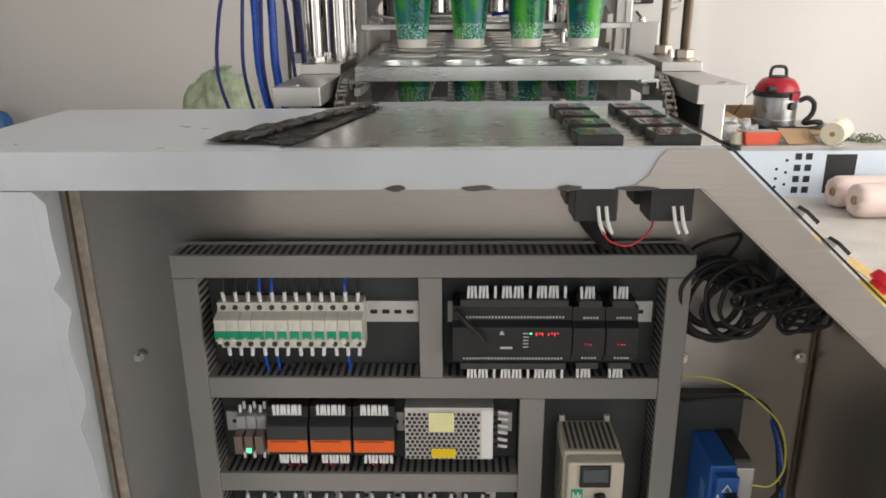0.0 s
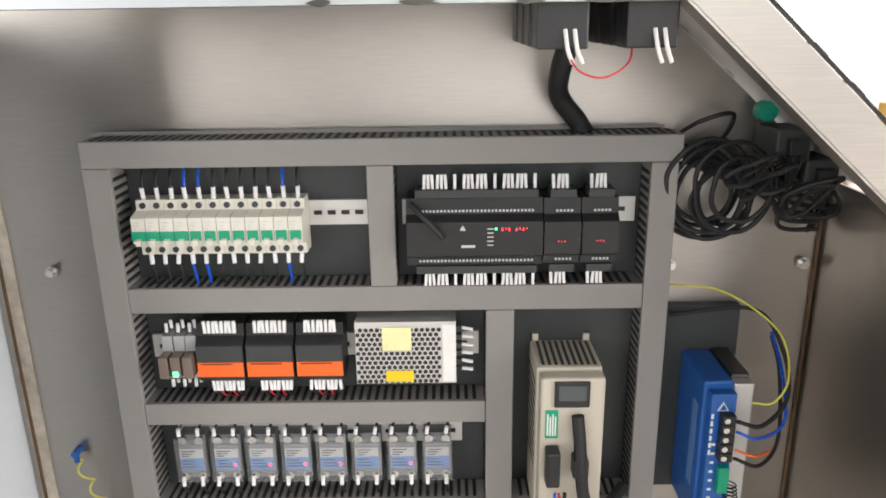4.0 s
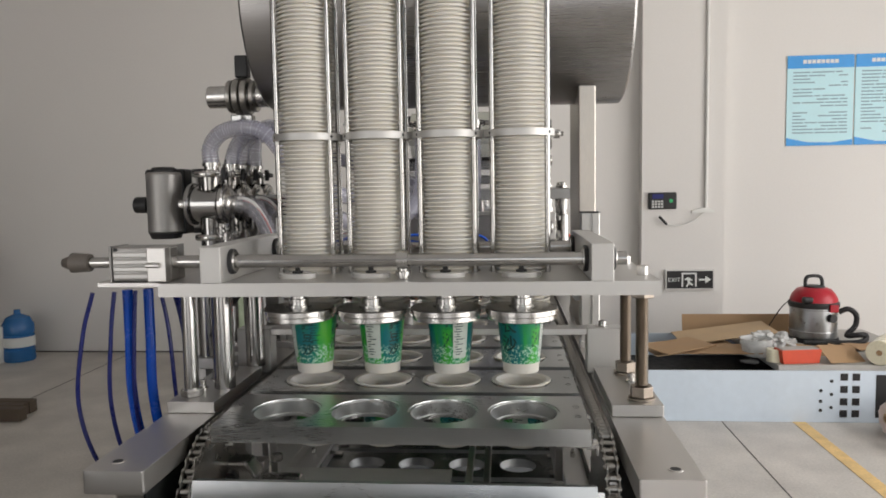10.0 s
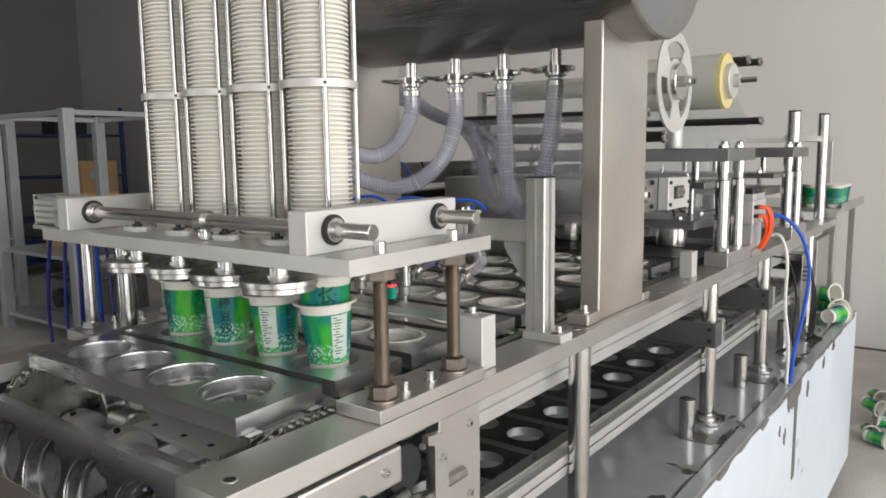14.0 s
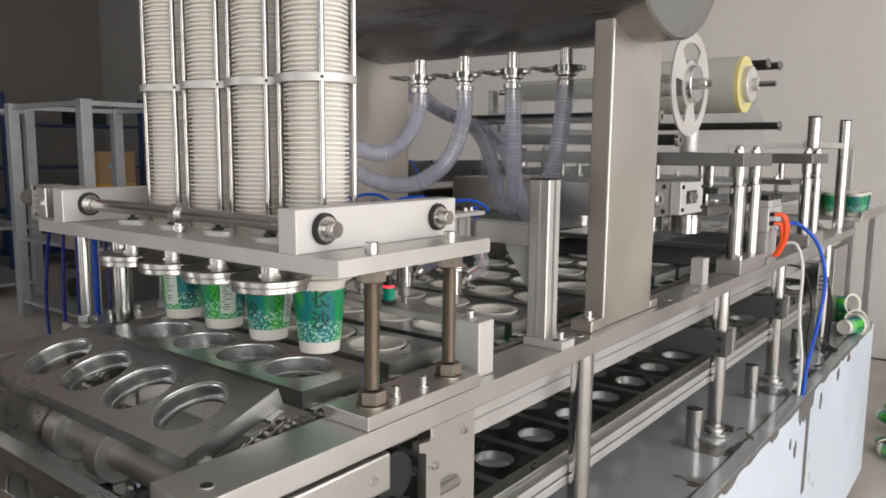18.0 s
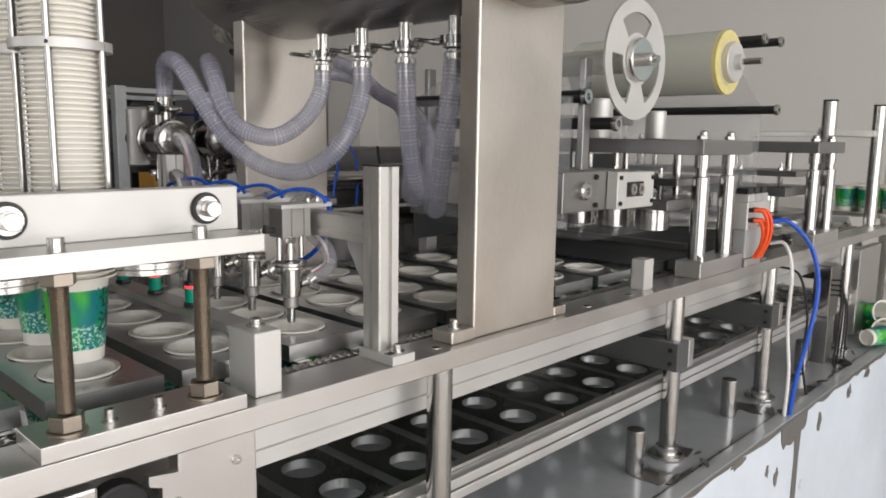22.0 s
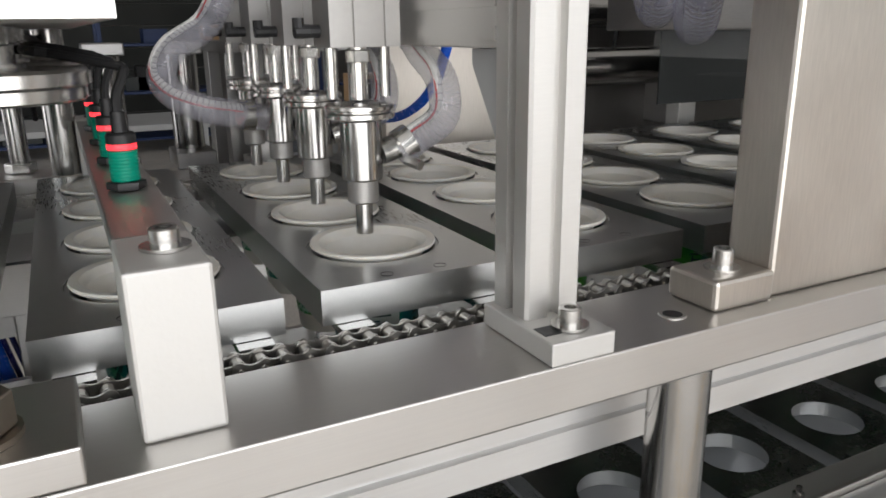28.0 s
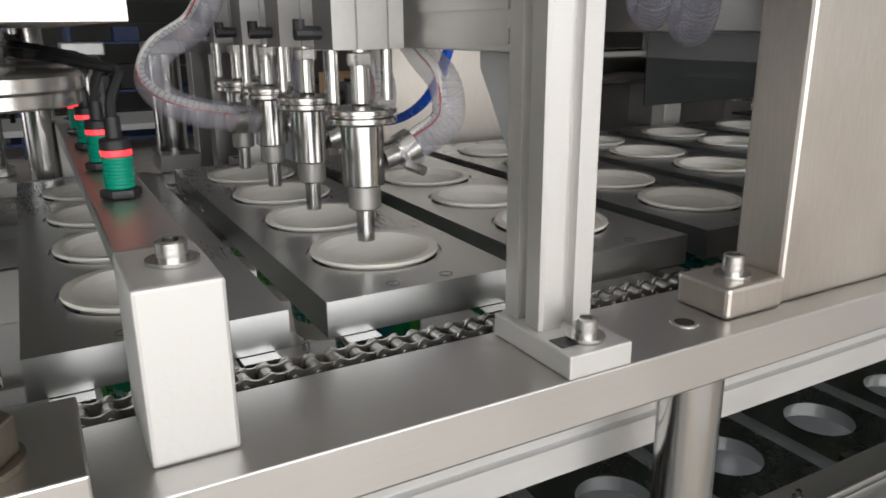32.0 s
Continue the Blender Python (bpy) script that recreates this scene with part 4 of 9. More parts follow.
def build_cup():
    c = thing("drinks_cup", "white paper cup printed in green and teal with ice", "cup", (0, 0, 0), "drinks cups on the line")
    o, i = cup_profile()
    bm = B()
    lathe(bm, list(reversed(o)) + i[1:], seg=36)
    bmesh.ops.remove_doubles(bm, verts=bm.verts, dist=1e-6)
    body = part("cup_body", bm, CUPW, c)
    bm = B()
    lathe(bm, [(cup_radius(z) + 0.0004, z) for z in (-0.0155, -0.030, -0.045, -0.060, -0.075, -0.0915)], seg=36)
    part("print", bm, PRINT, body, "green and teal print", 60)

    def onto(bm, a0, a1, z0, z1, lift, n=4):
        vs = [[bm.verts.new(((cup_radius(z) + lift) * math.cos(a0 + (a1 - a0) * k / n), (cup_radius(z) + lift) * math.sin(a0 + (a1 - a0) * k / n), z)) for k in range(n + 1)] for z in (z0, z1)]
        for k in range(n):
            bm.faces.new((vs[0][k], vs[0][k + 1], vs[1][k + 1], vs[1][k]))
    bm = B()
    onto(bm, radians(20), radians(62), -0.017, -0.082, 0.0008, 5)
    part("panel", bm, PRINTW, body, "pale panel with small print")
    bm = B()
    r = random.Random(8)
    for base_a, word in ((100, "绿豆沙"), (190, ""), (290, "长沙")):
        if word and lettered_cup(body, word, radians(base_a)):
            continue
        bm = B()
        for k in range(18):
            a = radians(base_a + r.uniform(-8, 8))
            z = -0.020 - 0.046 * k / 17
            w, h = (radians(r.uniform(5, 14)), 0.0016) if k % 2 else (radians(2.4), r.uniform(0.004, 0.008))
            onto(bm, a - w / 2, a + w / 2, z, z - h, 0.0009, 2)
        tagged(part("brush_mark", bm, PRINTK, body, "dark brush-like print marks"), kind="stuff")
    bm = B()
    for k in range(14):
        a = radians(24 + (k % 2) * 4)
        z = -0.020 - 0.0042 * k
        onto(bm, a, a + radians(9 + 17 * ((k * 7) % 5) / 5), z, z - 0.0014, 0.0011, 3)
    tagged(part("small_print", bm, PRINTK, body, "lines of small dark print"), kind="stuff")
    return c


cup0 = build_cup()
CUPS = []          # (object, kind, lane, first row or drop number)
for row in range(1, 12):
    for lane in range(4):
        ob = cup0 if not CUPS else copy_thing(cup0, Matrix.Identity(4))
        CUPS.append((ob, "riding", lane, row))
for k in range(7):
    for lane in range(4):
        CUPS.append((copy_thing(cup0, Matrix.Identity(4)), "hanging", lane, k))

# stacks of nested cups over the drop openings
HANG, NEST = 1.372, 0.0066
bm = B()
lathe(bm, [(0.0352, -0.022), (0.0392, -0.0056), (0.0400, -0.0030), (0.0448, -0.0028), (0.0456, -0.0014), (0.0450, 0.0003), (0.0430, 0.0002), (0.0395, -0.0002), (0.0365, -0.006)], seg=28)
finish(bm)
NEST_ME = bpy.data.meshes.new("nested_cup")
bm.to_mesh(NEST_ME)
bm.free()
NEST_ME.materials.append(CUPW)
STACKS = []
for lane, x in enumerate(LANES):
    st = thing("cup_stack", "tall stack of nested white paper cups", "cup stack", (x, 1.5625, HANG), "cup stacks in the magazine")
    for k in range(11, 73 + (6, 6, 6, 5)[lane]):
        o = shared("nested_cup", NEST_ME, st, (x, 1.5625, HANG + NEST * k))
    STACKS.append(st)

# ---- cup dispenser ----
disp = thing("cup_dispenser", "aluminium cup dispenser plate on threaded posts", "cup dispenser", (CX, 1.56, RAIL))
DX0, DX1, DY0, DY1 = -0.292, 0.444, 1.413, 1.714
bm = B()
ym, hw = (DY0 + DY1) / 2, LANE / 2
angs = [math.pi * (i + 0.5) / 16 for i in range(32)] + [math.atan2(b * (DY1 - DY0) / 2, a * hw) % (2 * math.pi) for a in (1, -1) for b in (1, -1)]
angs.sort()
for x in LANES:
    def rim(a, z):
        c, s = math.cos(a), math.sin(a)
        k = min(hw / abs(c), (DY1 - DY0) / 2 / abs(s))
        return bm.verts.new((x + c * k, ym + s * k, z))
    rings = [[rim(a, 1.430) for a in angs], [bm.verts.new((x + 0.0505 * math.cos(a), ym + 0.0505 * math.sin(a), 1.430)) for a in angs],
             [bm.verts.new((x + 0.0505 * math.cos(a), ym + 0.0505 * math.sin(a), 1.410)) for a in angs], [rim(a, 1.410) for a in angs]]
    for p, q in zip(rings, rings[1:]):
        for i in range(len(angs)):
            j = (i + 1) % len(angs)
            bm.faces.new((p[i], p[j], q[j], q[i]))
for a, b in ((DX0, LANES[0] - hw), (LANES[3] + hw, DX1)):
    for z in (1.410, 1.430):
        bm.faces.new([bm.verts.new(v) for v in ((a, DY0, z), (b, DY0, z), (b, DY1, z), (a, DY1, z))])
for y in (DY0, DY1):
    bm.faces.new([bm.verts.new(v) for v in ((DX0, y, 1.41), (DX1, y, 1.41), (DX1, y, 1.43), (DX0, y, 1.43))])
for x in (DX0, DX1):
    bm.faces.new([bm.verts.new(v) for v in ((x, DY0, 1.41), (x, DY1, 1.41), (x, DY1, 1.43), (x, DY0, 1.43))])
bmesh.ops.remove_doubles(bm, verts=bm.verts, dist=1e-5)
part("top_plate", bm, ALU, disp, "thick brushed aluminium plate")
for x0, x1 in ((0.346, 0.378), (mx(0.378), mx(0.346))):
    part("side_bracket", bbox(x0, x1, 1.409, 1.718, 1.4302, 1.4845, 0.0015), ALUW, disp, "pale sandblasted bracket")
    for y in (1.453, 1.673):
        for xs, d in ((x1 + 0.0002, 0.006), (x0 - 0.0062, 0.006)):
            br = part("bush_ring", blathe([(0.0160, 0), (0.0195, 0), (0.0195, d * 0.7), (0.0185, d), (0.0160, d)], (xs, y, 1.459), "x", 28), BLACK, disp, "black circlip ring")
            part("bush_sleeve", blathe([(0.0103, 0), (0.0158, 0), (0.0158, d * 1.2), (0.0150, d * 1.4), (0.0103, d * 1.4)], (xs - (0.0022 if xs < x0 else 0), y, 1.459), "x", 28), TURNED, br, "steel bush")
for i, x in enumerate(LANES):
    for y in (1.475, 1.655):
        part("scroll_disc", blathe([(0, 1.366), (0.050, 1.366), (0.052, 1.3675), (0.052, 1.374), (0.055, 1.376), (0.055, 1.383), (0.053, 1.385), (0.02, 1.386), (0.02, 1.388), (0, 1.388)], (x, y, 0), seg=36), TURNED, disp, "turned separator disc")
        part("disc_hub", blathe([(0, 1.388), (0.0155, 1.388), (0.0155, 1.398), (0.013, 1.399), (0.013, 1.4098), (0, 1.4098)], (x, y, 0), seg=24), TURNED, disp)
        bm = B()
        prism(bm, [(x + 0.030 * math.cos(a), y + 0.018 * math.sin(a)) for a in [2 * math.pi * k / 20 for k in range(20)]], "z", 1.4302, 1.4375)
        part("bearing_cap", bm, ALUW, disp)
        bm = B()
        lathe(bm, [(0, 1.4377), (0.0085, 1.4377), (0.0085, 1.441), (0.004, 1.441), (0.004, 1.446), (0, 1.446)], (x, y, 0), seg=14)
        part("cap_nut", bm, BLACK, disp)
# threaded posts on the right, smooth posts on the left
for y in (1.482, 1.637):
    bm = B()
    r, n, h0, h1 = 0.0098, 14, 1.262, 1.398
    turns = int((h1 - h0) / 0.0022)
    rings = []
    for k in range(turns * 2 + 1):
        rr = r if k % 2 else r * 0.88
        z = h0 + (h1 - h0) * k / (turns * 2)
        rings.append([bm.verts.new((0.430 + rr * math.cos(2 * math.pi * i / n), y + rr * math.sin(2 * math.pi * i / n), z)) for i in range(n)])
    for a, b in zip(rings, rings[1:]):
        for i in range(n):
            bm.faces.new((a[i], a[(i + 1) % n], b[(i + 1) % n], b[i]))
    part("threaded_rod", bm, THREAD, disp, "brownish threaded rod", 60)
    bm = B()
    hexagon(bm, (0.430, y, 1.244), 0.0178, 0.017)
    cyl(bm, (0.430, y, 1.2407), (0.430, y, 1.2439), 0.020, 20)
    part("lock_nut", bm, THREAD, disp)
    part("lock_nut", hexagon(B(), (0.430, y, 1.396), 0.0178, 0.0138), THREAD, disp)
    part("cap_bolt", blathe([(0, 1.4302), (0.0085, 1.4302), (0.0085, 1.444), (0.0075, 1.445), (0, 1.445)], (0.430, y, 0), seg=18), TURNED, disp)
    x = mx(0.430)
    part("post", bcyl((x, y, 1.2408), (x, y, 1.4098), 0.0115, 20), CHROME, disp)
    part("post_collar", hexagon(B(), (x, y, 1.2409), 0.018, 0.012), TURNED, disp)
    part("air_cylinder", bcyl((x + 0.035, y + 0.05, 1.2408), (x + 0.035, y + 0.05, 1.4098), 0.0175, 20), CHROME, disp, "polished air cylinder")
for a, b in ((0.3805, 0.4565), (mx(0.4565), mx(0.3805))):
    part("base_block", bbox(a, b, 1.447, 1.678, RAIL + 0.0003, 1.2405, 0.0012), STEEL, disp)
    for y in (1.525, 1.58):
        bm = B()
        lathe(bm, [(0, 0), (0.009, 0), (0.009, 0.002), (0.0055, 0.002), (0.0055, 0.014), (0.003, 0.014), (0.003, 0.011), (0, 0.011)], ((a + b) / 2 + 0.012 * (1 if a > 0 else -1), y, 1.2407), seg=16)
        part("base_screw", bm, TURNED, disp)
# rack on the left that pushes the rods
part("cylinder_shelf", bbox(-0.408, DX0 - 0.0005, 1.45, 1.66, 1.4195, 1.4275, 0.001), STEEL, disp)
dc = part("drive_cylinder", bbox(-0.379, -0.291, 1.445, 1.497, 1.4302, 1.4830, 0.003), ALUD, disp, "ribbed grey air cylinder")
for z in (1.438, 1.449, 1.460, 1.471):
    part("rib", bbox(-0.376, -0.294, 1.4415, 1.4448, z - 0.0035, z + 0.0035, 0.001), ALU, dc)
for x in (-0.3825, -0.2905):
    part("end_cap", bbox(x, x + 0.0033, 1.443, 1.499, 1.4278, 1.4845, 0.001), ALUD, dc)
for x in (-0.372, -0.302):
    part("tie_screw", bcyl((x, 1.4425, 1.4790), (x, 1.4449, 1.4790), 0.003, 10), BLACK, dc)
part("switch_lead", bsweep([(-0.30, 1.72, 1.36), (-0.27, 1.69, 1.385), (-0.20, 1.665, 1.398), (-0.12, 1.66, 1.40)], 0.0085, 10, 8), RUBBER, disp, "black sleeved cable")
# guide cages of the magazine
for i, x in enumerate(LANES):
    cage = thing("cup_magazine", "steel rod cage holding a stack of cups", "cup magazine", (x, 1.5625, 1.43), "magazine cages")
    for a in (215, 325, 35, 145):
        px, py = x + 0.0525 * math.cos(radians(a)), 1.5625 + 0.0525 * math.sin(radians(a))
        part("guide_rod", bcyl((px, py, 1.4303), (px, py, 2.25), 0.0043, 12), CHROME, cage)
    for z in (1.650, 1.893, 2.14):
        part("hoop", blathe([(0.0505, z - 0.0055), (0.0568, z - 0.0055), (0.0568, z + 0.0055), (0.0505, z + 0.0055), (0.0505, z - 0.0055)], (x, 1.5625, 0), seg=40), ALUW, cage)
        for a in (215, 325):
            dx, dy = math.cos(radians(a)), math.sin(radians(a))
            part("grub_screw", bcyl((x + 0.0566 * dx, 1.5625 + 0.0566 * dy, z), (x + 0.0574 * dx, 1.5625 + 0.0574 * dy, z), 0.0024, 8), BLACK, cage)
# the sliding rods that turn the discs
slider = thing("slide_rods", "polished slide rods with a middle collar", "slide rods", (CX, 1.5625, 1.459))
for y in (1.453, 1.673):
    part("rod", bcyl((-0.283 if y < 1.5 else -0.25, y, 1.459), (0.402, y, 1.459), 0.0100, 22, bevel=0.001), CHROME, slider)
bm = B()
lathe(bm, [(0.0102, -0.008), (0.015, -0.008), (0.015, 0.008), (0.0102, 0.008), (0.0102, -0.008)], (0.072, 1.453, 1.459), "x", 22)
part("collar", bm, TURNED, slider)
bm = B()
box(bm, -0.3125, -0.2830, 1.4225, 1.4405, 1.4315, 1.4835, 0.0015)
box(bm, -0.2866, -0.2828, 1.4400, 1.466, 1.4330, 1.4820, 0.001)
cyl(bm, (-0.3125, 1.4205, 1.457), (-0.292, 1.4205, 1.457), 0.004, 10)
part("joint_block", bm, STEEL, slider)
part("rear_rod", bcyl((-0.445, 1.47, 1.457), (-0.2875, 1.47, 1.457), 0.0085, 16), CHROME, slider)
bm = B()
cyl(bm, (-0.457, 1.47, 1.457), (-0.428, 1.47, 1.457), 0.016, 16, r2=0.014)
cyl(bm, (-0.473, 1.47, 1.457), (-0.4572, 1.47, 1.457), 0.007, 12, r2=0.013)
part("stop_cone", bm, mat("brown_plastic", (0.13, 0.115, 0.10), 0.45, 0, 0.1, 30, 0.02), slider, "dull brown end stop")
bm = B()
lathe(bm, [(0, 1.4315), (0.009, 1.4315), (0.009, 1.436), (0.012, 1.436), (0.012, 1.442), (0.008, 1.4425), (0.008, 1.447), (0, 1.447)], (0.072, 1.453, 0), seg=20)
part("drive_pin", bm, TURNED, slider)

# ---- sensor bridge ----
sb = thing("sensor_bridge", "brushed stainless bridge bar across the plates", "sensor bridge", (CX, 1.722, RAIL))
for a, b in ((0.372, 0.4355), (mx(0.4355), mx(0.372))):
    part("bridge_leg", bbox(a, b, 1.7025, 1.7415, RAIL + 0.0003, 1.3055, 0.002), ALUW, sb, "pale solid upright block")
    x = (a + b) / 2 - (0.004 if a > 0 else -0.004)
    part("leg_screw", socket_screw(B(), (x + (0.002 if a > 0 else -0.002), 1.7255, 1.3058), 0.0072, 0.0095), TURNED, sb)
part("bridge_bar", bbox(mx(0.3715), 0.3715, 1.703, 1.741, 1.293, 1.305, 0.0012), STEEL, sb)
for i, x in enumerate(LANES):
    s = thing("proximity_sensor", "teal barrel sensor with red light and black cable", "sensor", (x - 0.008, 1.722, 1.3055), "sensors on the bridge")
    xs = x - 0.008
    part("nut", hexagon(B(), (xs, 1.722, 1.3056), 0.0125, 0.0055), BLACK, s)
    part("barrel", blathe([(0, 1.3112)] + [(0.0094 if k % 2 else 0.0090, 1.3112 + 0.0004 + 0.0011 * k) for k in range(19)] + [(0, 1.3322)], (xs, 1.722, 0), seg=22), SENSOR, s)
    part("light_ring", blathe([(0, 1.3323), (0.0093, 1.3323), (0.0093, 1.3357), (0, 1.3357)], (xs, 1.722, 0), seg=22), REDLED, s, "glowing red ring")
    part("cap", blathe([(0, 1.3358), (0.0094, 1.3358), (0.0094, 1.3415), (0.0084, 1.3428), (0.0050, 1.3430), (0.0046, 1.3560), (0, 1.3562)], (xs, 1.722, 0), seg=20), BLACK, s)
    part("cable", bsweep([(xs, 1.722, 1.354), (xs - 0.001, 1.723, 1.366), (xs - 0.002, 1.728, 1.378), (xs - 0.006, 1.729, 1.3835), (xs - 0.014, 1.718, 1.386), (xs - 0.040, 1.690, 1.392), (xs - 0.08, 1.672, 1.394), (mx(0.40), 1.660, 1.385), (mx(0.47), 1.66, 1.30)], 0.0032, 8, 6), RUBBER, s)

# ---- filling station ----
fs = thing("filling_station", "aluminium profile gantry with four filling nozzles", "filling station", (CX, 1.93, RAIL))


def profile_post(bm, cx, cy, z0, z1, w=0.0385):
    """A grooved aluminium profile, upright."""
    h, g, d = w / 2, 0.0042, 0.007
    out = []
    for q in range(4):
        a = math.pi / 2 * q
        for px, py in ((h, -h + 0.002), (h, -g), (h - d, -g), (h - d, g), (h, g), (h, h - 0.002), (h - 0.002, h)):
            out.append((cx + px * math.cos(a) - py * math.sin(a), cy + px * math.sin(a) + py * math.cos(a)))
    return prism(bm, out, "z", z0, z1)


for s in (1, -1):
    f = (lambda v: v) if s > 0 else mx
    a, b = sorted((f(0.3815), f(0.4575)))
    part("post_foot", bbox(a, b, 1.9135, 1.9575, RAIL + 0.0003, 1.2365, 0.001), ALUW, fs)
    part("post", profile_post(B(), f(0.4025), 1.9385, 1.2367, 1.506), ALU, fs, "grooved aluminium post")
    part("post_cap", bbox(f(0.4025) - 0.0195, f(0.4025) + 0.0195, 1.919, 1.958, 1.5062, 1.509, 0.0008), BLACK, fs)
    part("foot_slot", bbox(f(0.440) - 0.0062, f(0.440) + 0.0062, 1.9165, 1.9470, 1.2362, 1.2369), BLACK, fs, "dark slot below the screw")
    part("foot_screw", socket_screw(B(), (f(0.440), 1.9375, 1.2370), 0.0068, 0.011), TURNED, fs)
bm = B()
for z0, z1 in ((1.393, 1.4295),):
    box(bm, mx(0.3825), 0.3825, 1.921, 1.957, z0, z1, 0.001)
    for zz in ((z0 + z1) / 2,):
        box(bm, mx(0.3825), 0.3825, 1.9195, 1.9215, zz - 0.0135, zz - 0.0055)
        box(bm, mx(0.3825), 0.3825, 1.9195, 1.9215, zz + 0.0055, zz + 0.0135)
part("cross_beam", bm, ALU, fs)
part("corner_gusset", bprism([(0.3824, 1.392), (0.33, 1.392), (0.33, 1.382), (0.372, 1.32), (0.3824, 1.32)], "y", 1.934, 1.956), GREYPAINT, fs)
part("corner_gusset", bprism([(mx(0.3824), 1.392), (mx(0.33), 1.392), (mx(0.33), 1.382), (mx(0.372), 1.32), (mx(0.3824), 1.32)], "y", 1.934, 1.956), GREYPAINT, fs)
NZY = 1.8850
for i, x in enumerate(LANES):
    out = [(0.018, -0.026), (0.018, -0.015), (0.015, -0.015), (0.015, -0.008), (0.018, -0.008), (0.018, 0.008), (0.015, 0.008), (0.015, 0.015), (0.018, 0.015), (0.018, 0.026), (-0.018, 0.026), (-0.018, 0.008), (-0.015, 0.008), (-0.015, -0.008), (-0.018, -0.008), (-0.018, -0.026)]
    part("air_cylinder", bprism([(x + a, NZY + b) for a, b in out], "z", 1.393, 1.4375), ALUD, fs, "grooved grey air cylinder")
    part("cylinder_plate", bbox(x - 0.021, x + 0.021, NZY - 0.029, NZY + 0.066, 1.4378, 1.4445, 0.0006), ALUW, fs)
    for dy in (0.034, 0.052):
        part("plate_screw", socket_screw(B(), (x, NZY + dy, 1.4446), 0.004, 0.006), TURNED, fs)
    for dy in (-0.0205, 0.0205):
        part("side_rod", bcyl((x, NZY + dy, 1.3535), (x, NZY + dy, 1.3928), 0.0042, 14), TURNED, fs)
    part("piston_rod", bcyl((x, NZY, 1.352), (x, NZY, 1.3888), 0.0068, 16), TURNED, fs)
    bm = B()
    hexagon(bm, (x, NZY, 1.378), 0.0095, 0.009)
    part("rod_nut", bm, TURNED, fs)
    part("flange", blathe([(0, 1.3385), (0.0245, 1.3385), (0.0255, 1.3395), (0.0255, 1.3425), (0.0225, 1.3435), (0.0225, 1.3445), (0.0255, 1.3455), (0.0255, 1.3480), (0.0245, 1.3490), (0, 1.3518)], (x, NZY, 0), seg=32), TURNED, fs)
    part("nozzle_body", blathe([(0, 1.2935), (0.0148, 1.2935), (0.0155, 1.2945), (0.0155, 1.3365), (0.0175, 1.3384), (0, 1.3384)], (x, NZY, 0), seg=28), CHROME, fs, "polished nozzle body")
    bm = B()
    lathe(bm, [(0, 1.2755), (0.0100, 1.2755), (0.0118, 1.277), (0.0118, 1.2925), (0.0110, 1.2934), (0, 1.2934)], (x, NZY, 0), seg=40)
    part("knurled_nut", bm, ALUD, fs)
    part("tip", blathe([(0.0045, 1.2515), (0.0065, 1.2515), (0.0065, 1.2754), (0, 1.2754)], (x, NZY, 0), seg=20), CHROME, fs)
    bm = B()
    cyl(bm, (x, NZY + 0.015, 1.312), (x, NZY + 0.042, 1.319), 0.0095, 16)
    part("hose_tail", bm, TURNED, fs)
    bm = B()
    cyl(bm, (x, NZY + 0.030, 1.3145), (x + 0.0005, NZY + 0.040, 1.3200), 0.0132, 18)
    cyl(bm, (x + 0.010, NZY + 0.032, 1.306), (x + 0.022, NZY + 0.038, 1.303), 0.0042, 8)
    part("hose_clamp", bm, TURNED, fs, "worm-drive hose clamp")
    # switches clipped to the cylinder
    bm = B()
    cyl(bm, (x - 0.004, NZY - 0.033, 1.404), (x - 0.004, NZY - 0.0263, 1.404), 0.0045, 10)
    cyl(bm, (x - 0.004, NZY - 0.044, 1.404), (x - 0.004, NZY - 0.0332, 1.404), 0.0048, 10)
    cyl(bm, (x - 0.004, NZY - 0.041, 1.404), (x - 0.004, NZY - 0.041, 1.413), 0.0042, 10)
    part("speed_fitting", bm, BLACK, fs)
    part("air_line", bsweep([(x + 0.052, NZY + 0.030, 1.447), (x + 0.050, NZY + 0.026, 1.456), (x + 0.030, NZY + 0.016, 1.466), (x + 0.000, NZY + 0.004, 1.465), (x - 0.030, NZY - 0.006, 1.455), (x - 0.060, NZY + 0.0, 1.449), (x - 0.11, NZY + 0.03, 1.452)], 0.0030, 8, 6), BLUE, fs)
for ob in fs.children:
    if ob.name.split(".")[0] in ("piston_rod", "side_rod", "rod_nut", "flange", "nozzle_body", "knurled_nut", "tip", "hose_tail", "hose_clamp"):
        ob.location.z += 0.004
part("air_line", bsweep([(0.240, 1.962, 1.450), (0.236, 1.972, 1.430), (0.231, 1.970, 1.402), (0.226, 1.966, 1.382), (0.214, 1.965, 1.364), (0.182, 1.965, 1.343), (0.136, 1.965, 1.328), (0.08, 1.965, 1.32)], 0.0042, 8, 6), BLUE, fs)

# product hoses from the valves to the nozzles
VX, VYS = -0.450, (2.03, 2.155, 2.245, 2.335)


